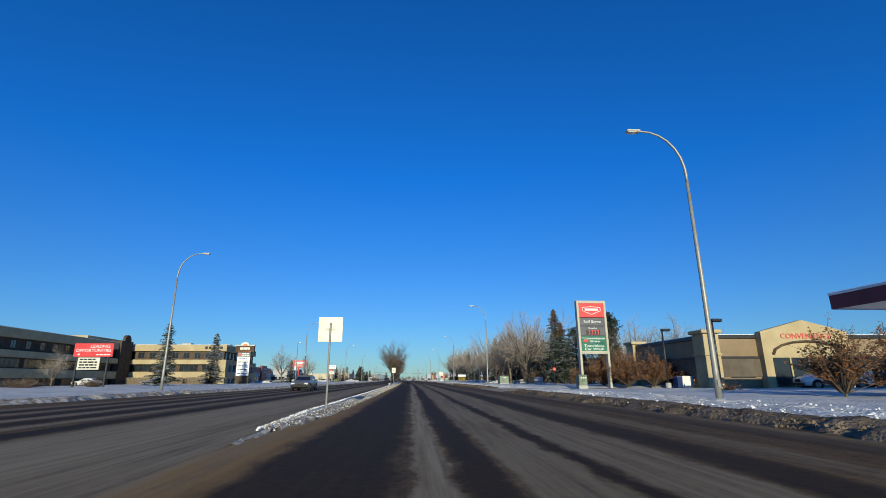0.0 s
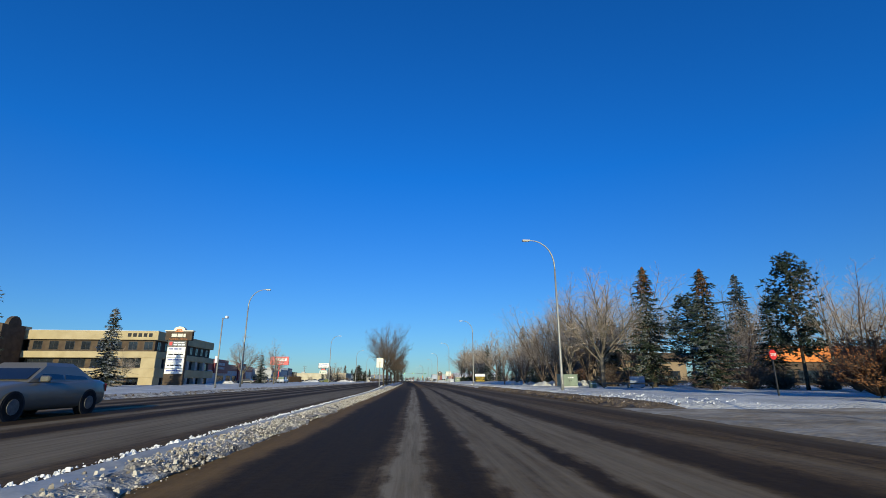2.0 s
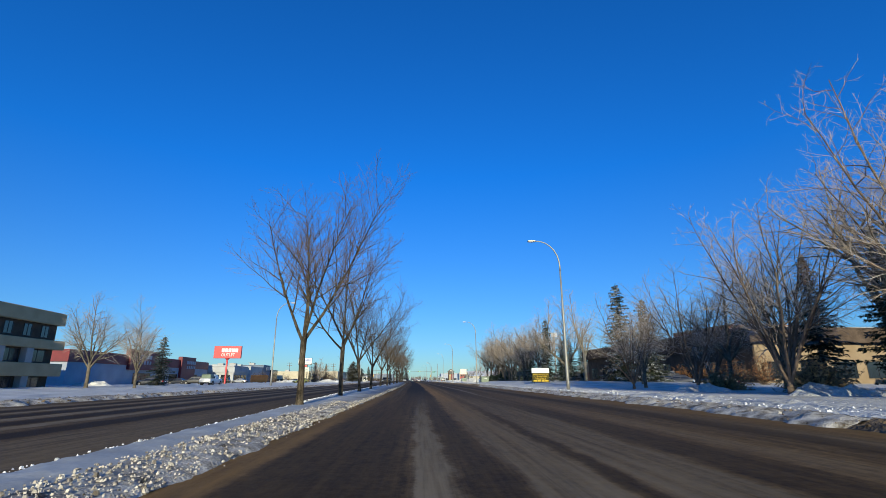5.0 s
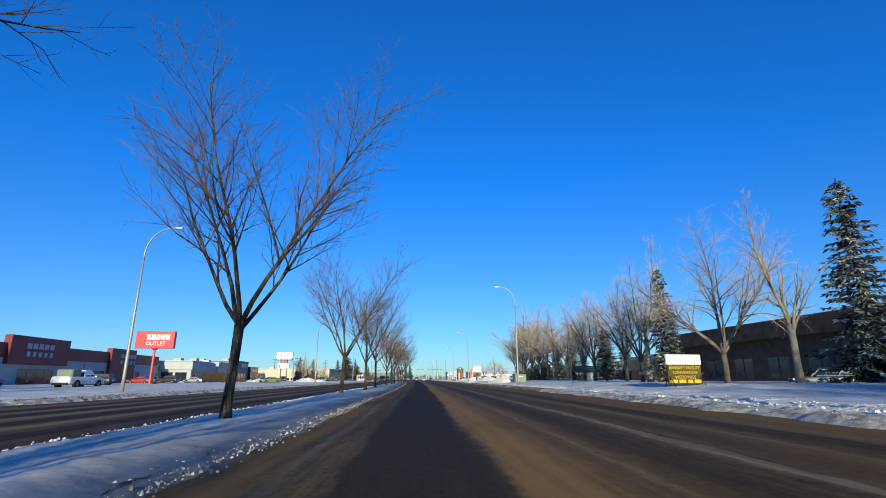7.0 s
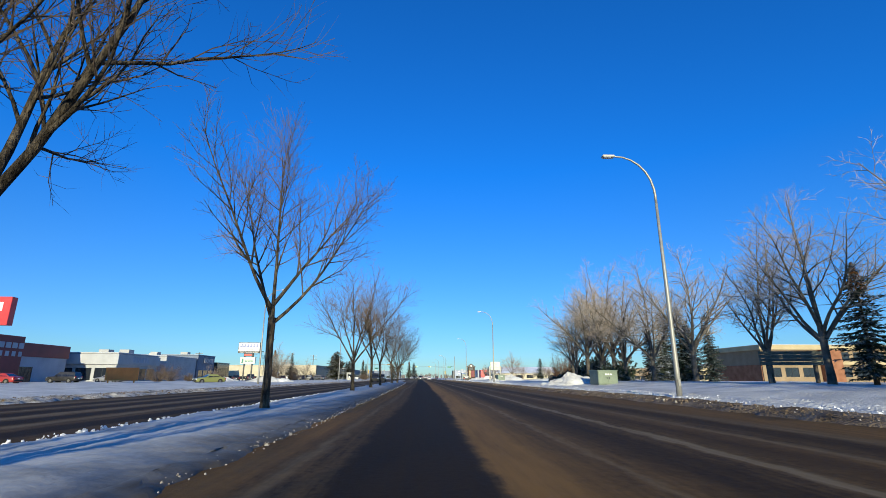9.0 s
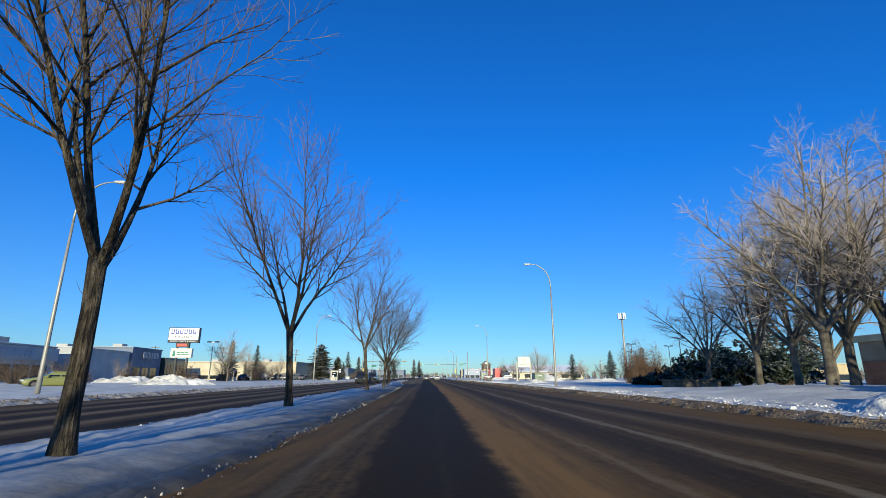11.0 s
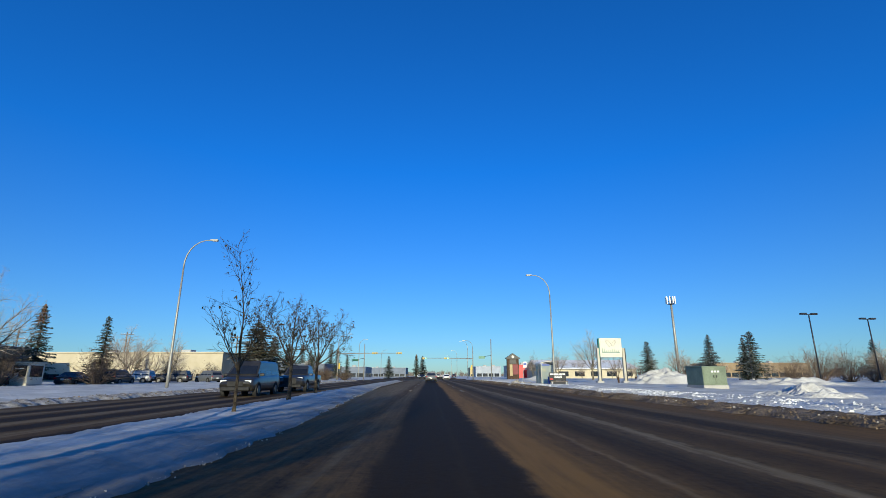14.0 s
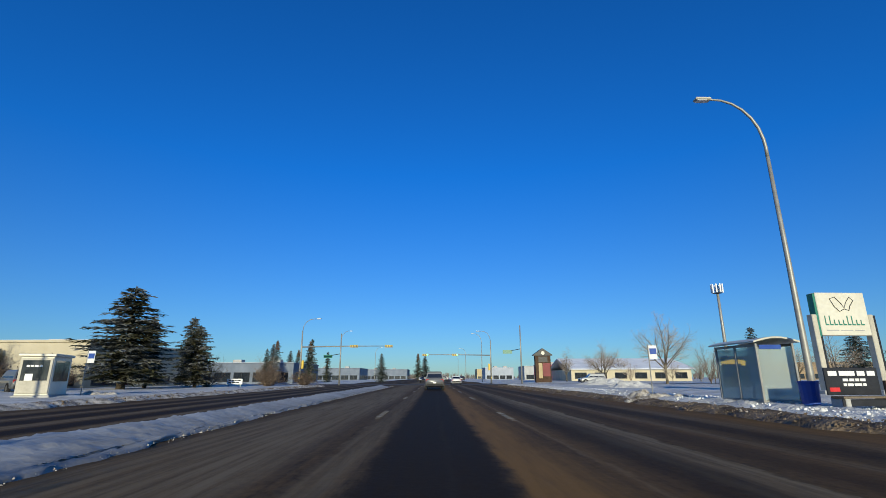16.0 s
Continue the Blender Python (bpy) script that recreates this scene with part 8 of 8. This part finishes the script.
        part("mirror", Build().box(min(s * hw * 0.92, s * (hw + 0.17)), y1 - 0.45, belt - 0.02, max(s * hw * 0.92, s * (hw + 0.17)), y1 - 0.33, belt + 0.14, 0.03), colour, ob)
    part("front_bumper", Build().box(-hw * 0.8, hl * 0.95, 0.32, hw * 0.8, hl * 1.015, 0.52, 0.03), TRIM, ob)
    part("grille", Build().box(-hw * 0.45, hl * 0.96, 0.54, hw * 0.45, hl * 1.005, st[-1][2] + 0.02, 0.02), TRIM, ob)
    part("rear_bumper", Build().box(-hw * 0.82, -hl * 1.015, 0.36, hw * 0.82, -hl * 0.95, 0.58, 0.03), TRIM, ob)
    part("plate_bar", Build().box(-0.15, -hl * 1.022, 0.62, 0.15, -hl * 0.995, 0.76), WHITE, ob, "blank pale plate")
    if load:
        part("bed_load", Build().box(-0.8, -hl * 0.85, 1.1, 0.8, -hl * 0.35, 1.9, 0.1), GREENBOX, ob, "green load standing in the truck bed")
    return ob


GREYCAR, DARKCAR, WHITECAR = paint("grey_car_paint", (0.12, 0.125, 0.13)), paint("dark_blue_car_paint", (0.012, 0.016, 0.028)), paint("white_car_paint", (0.6, 0.6, 0.6), 0.4, 0.0)
BLACKCAR, REDCAR, LIMECAR = paint("black_car_paint", (0.012, 0.012, 0.013)), paint("red_car_paint", (0.32, 0.012, 0.012), 0.35, 0.0), paint("lime_car_paint", (0.19, 0.2, 0.05), 0.4, 0.0)
TANCAR = paint("champagne_car_paint", (0.17, 0.155, 0.125), 0.35, 0.4)
SILVER = paint("silver_car_paint", (0.3, 0.3, 0.3), 0.35, 0.5)
car("suv", P(0.1, 307, 0), bearing(300), GREYCAR, "dusty grey sport utility vehicle driving ahead in the lane", group="vehicles on the road")
car("sedan", P(4.0, 342, 0), bearing(300), WHITECAR, "white hatchback driving ahead in the next lane", group="vehicles on the road")
car("sedan", P(-10.6, 45.6, 0), 180 + bearing(42), TANCAR, "champagne-grey sedan coming along the opposite carriageway", group="vehicles on the road")
car("pickup", P(-10.0, 262, 0), 180 + bearing(250), DARKCAR, "dark blue pickup coming along the opposite carriageway", group="vehicles on the road")
car("van", P(-10.8, 254.6, 0), 180 + bearing(250), BLACKCAR, "black van coming along the opposite carriageway", group="vehicles on the road")
car("pickup", (-48.5, 162, 0.08), 5, WHITECAR, "white pickup truck with a green load beside the road", "pickup_truck", "parked vehicles", True)
car("sedan", (-52.2, 219.7, 0.05), 140, LIMECAR, "lime yellow car parked at the lot entrance", group="parked vehicles")
PARKED = [("sedan", -76, 197, 95, DARKCAR), ("sedan", -74, 207, 95, REDCAR), ("suv", -76, 219, 95, BLACKCAR), ("sedan", -74, 226, 95, SILVER), ("sedan", -58, 160, 100, DARKCAR), ("suv", -63, 182, 100, BLACKCAR),
          ("sedan", -68, 259, 30, BLACKCAR), ("suv", -66, 262.5, 30, DARKCAR), ("sedan", -65, 271, 20, BLACKCAR), ("sedan", -63, 276, 15, DARKCAR), ("suv", -62, 281, 10, BLACKCAR), ("suv", -66, 289, 100, SILVER), ("suv", -62, 291, 100, DARKCAR),
          ("suv", -58.5, 294, 60, GREYCAR), ("sedan", -66, 85, 95, WHITECAR), ("sedan", -62, 98, 95, SILVER), ("van", 31.5, 37.0, 80, WHITECAR), ("sedan", 36, 36.5, 80, BLACKCAR), ("sedan", 23.5, 143, 70, DARKCAR), ("suv", 24.0, 148, 70, BLACKCAR), ("sedan", 24.5, 136, 70, DARKCAR), ("suv", 22.6, 155, 70, DARKCAR),
          ("suv", -1.5, 345, 95, SILVER), ("sedan", -36, 375, 185, BLACKCAR), ("suv", -33, 402, 5, SILVER), ("sedan", -45, 440, 185, WHITECAR), ("suv", -28.5, 430, 5, DARKCAR), ("sedan", -40, 510, 5, WHITECAR)]
for kind, x, y, turn, colour in PARKED:
    tone = colour.name.replace("_car_paint", "").replace("_", " ")
    word = {"sedan": "sedan", "suv": "sport utility vehicle", "van": "van"}[kind]
    car(kind, (x, y, 0.08), turn, colour, f"{tone} {word} standing beyond the snowy verge" if abs(x - lane_x(y)) > 12 else f"{tone} {word} far down the road", group="parked vehicles" if abs(x - lane_x(y)) > 12 else "vehicles on the road")

# extras by the store
for i, (x, y) in enumerate(((24.3, 45.5), (24.6, 47.0))):
    b = Build().box(-0.6, -0.5, -0.05, 0.6, 0.5, 1.1, 0.05)
    single("ice_chest", b, (WHITE, BLUESIGN)[i], (x, y, 0.1), 4, ("white propane cage beside the store wall", "blue ice chest beside the store wall")[i], "ice chest")
b = Build().tube([(0, 0, 0.05), (0, 0, 0.8)], [0.18, 0.03], 10).box(-0.22, -0.22, -0.03, 0.22, 0.22, 0.05)
single("traffic_cone", b, ORANGE, (24.0, 43.4, 0.1), 0, "orange traffic cone beside the store wall", "traffic cone")
b = Build().box(-2.4, -0.1, 0.5, 2.4, 0.1, 2.4, 0.03).box(-2.0, -0.05, -0.1, -1.8, 0.05, 0.5).box(1.8, -0.05, -0.1, 2.0, 0.05, 0.5)
single("roadside_banner", b, ORANGE, (-62.5, 214, 0), 6, "bright orange roadside banner before the store", "banner")


# small things on the snow
rnd = random.Random(77)
b = Build()
for k in range(14):
    a = rnd.uniform(0, 6.28)
    p = Vector((rnd.uniform(-0.2, 0.2), rnd.uniform(-0.2, 0.2), 0.02))
    q = p + Vector((0.45 * math.cos(a), 0.45 * math.sin(a), rnd.uniform(0.0, 0.28)))
    b.tube([p, p.lerp(q, 0.5) + Vector((0, 0, 0.06)), q], [0.014, 0.01, 0.004], 4, False)
single("fallen_branch", b, TWIG, P(-4.05, 207.4, 0.33), 0, "dark fallen twiggy branch lying on the median snow", "branch")
post = None
for x, y in ((-1.6, 284.5), (1.0, 286.0), (3.6, 291.0)):
    if post is None:
        post = single("wooden_post", Build().box(-0.09, -0.09, -0.1, 0.09, 0.09, 0.75, 0.02), DARKBROWN, (x, y, 0.2), 8, "short dark wooden post standing in the snow", "post", "short posts in the snow")
    else:
        copy_thing(post, Matrix.Translation(site((x, y, 0.2))) @ Matrix.Rotation(0.14, 4, "Z"))
ob = thing("low_sign", (-50.5, 312, 0.1), 8, "low white board sign on two short legs", "sign")
part("sign_plate", Build().box(-0.9, -0.04, 0.35, 0.9, 0.04, 1.0, 0.02), WHITE, ob)
bars("small_print", 2, INK, ob, -0.7, 0.7, -0.042, 0.88, 0.12, 0.25, 41)
for x in (-0.7, 0.7):
    part("leg", Build().box(x - 0.04, -0.03, -0.15, x + 0.04, 0.03, 0.36), STEEL, ob)
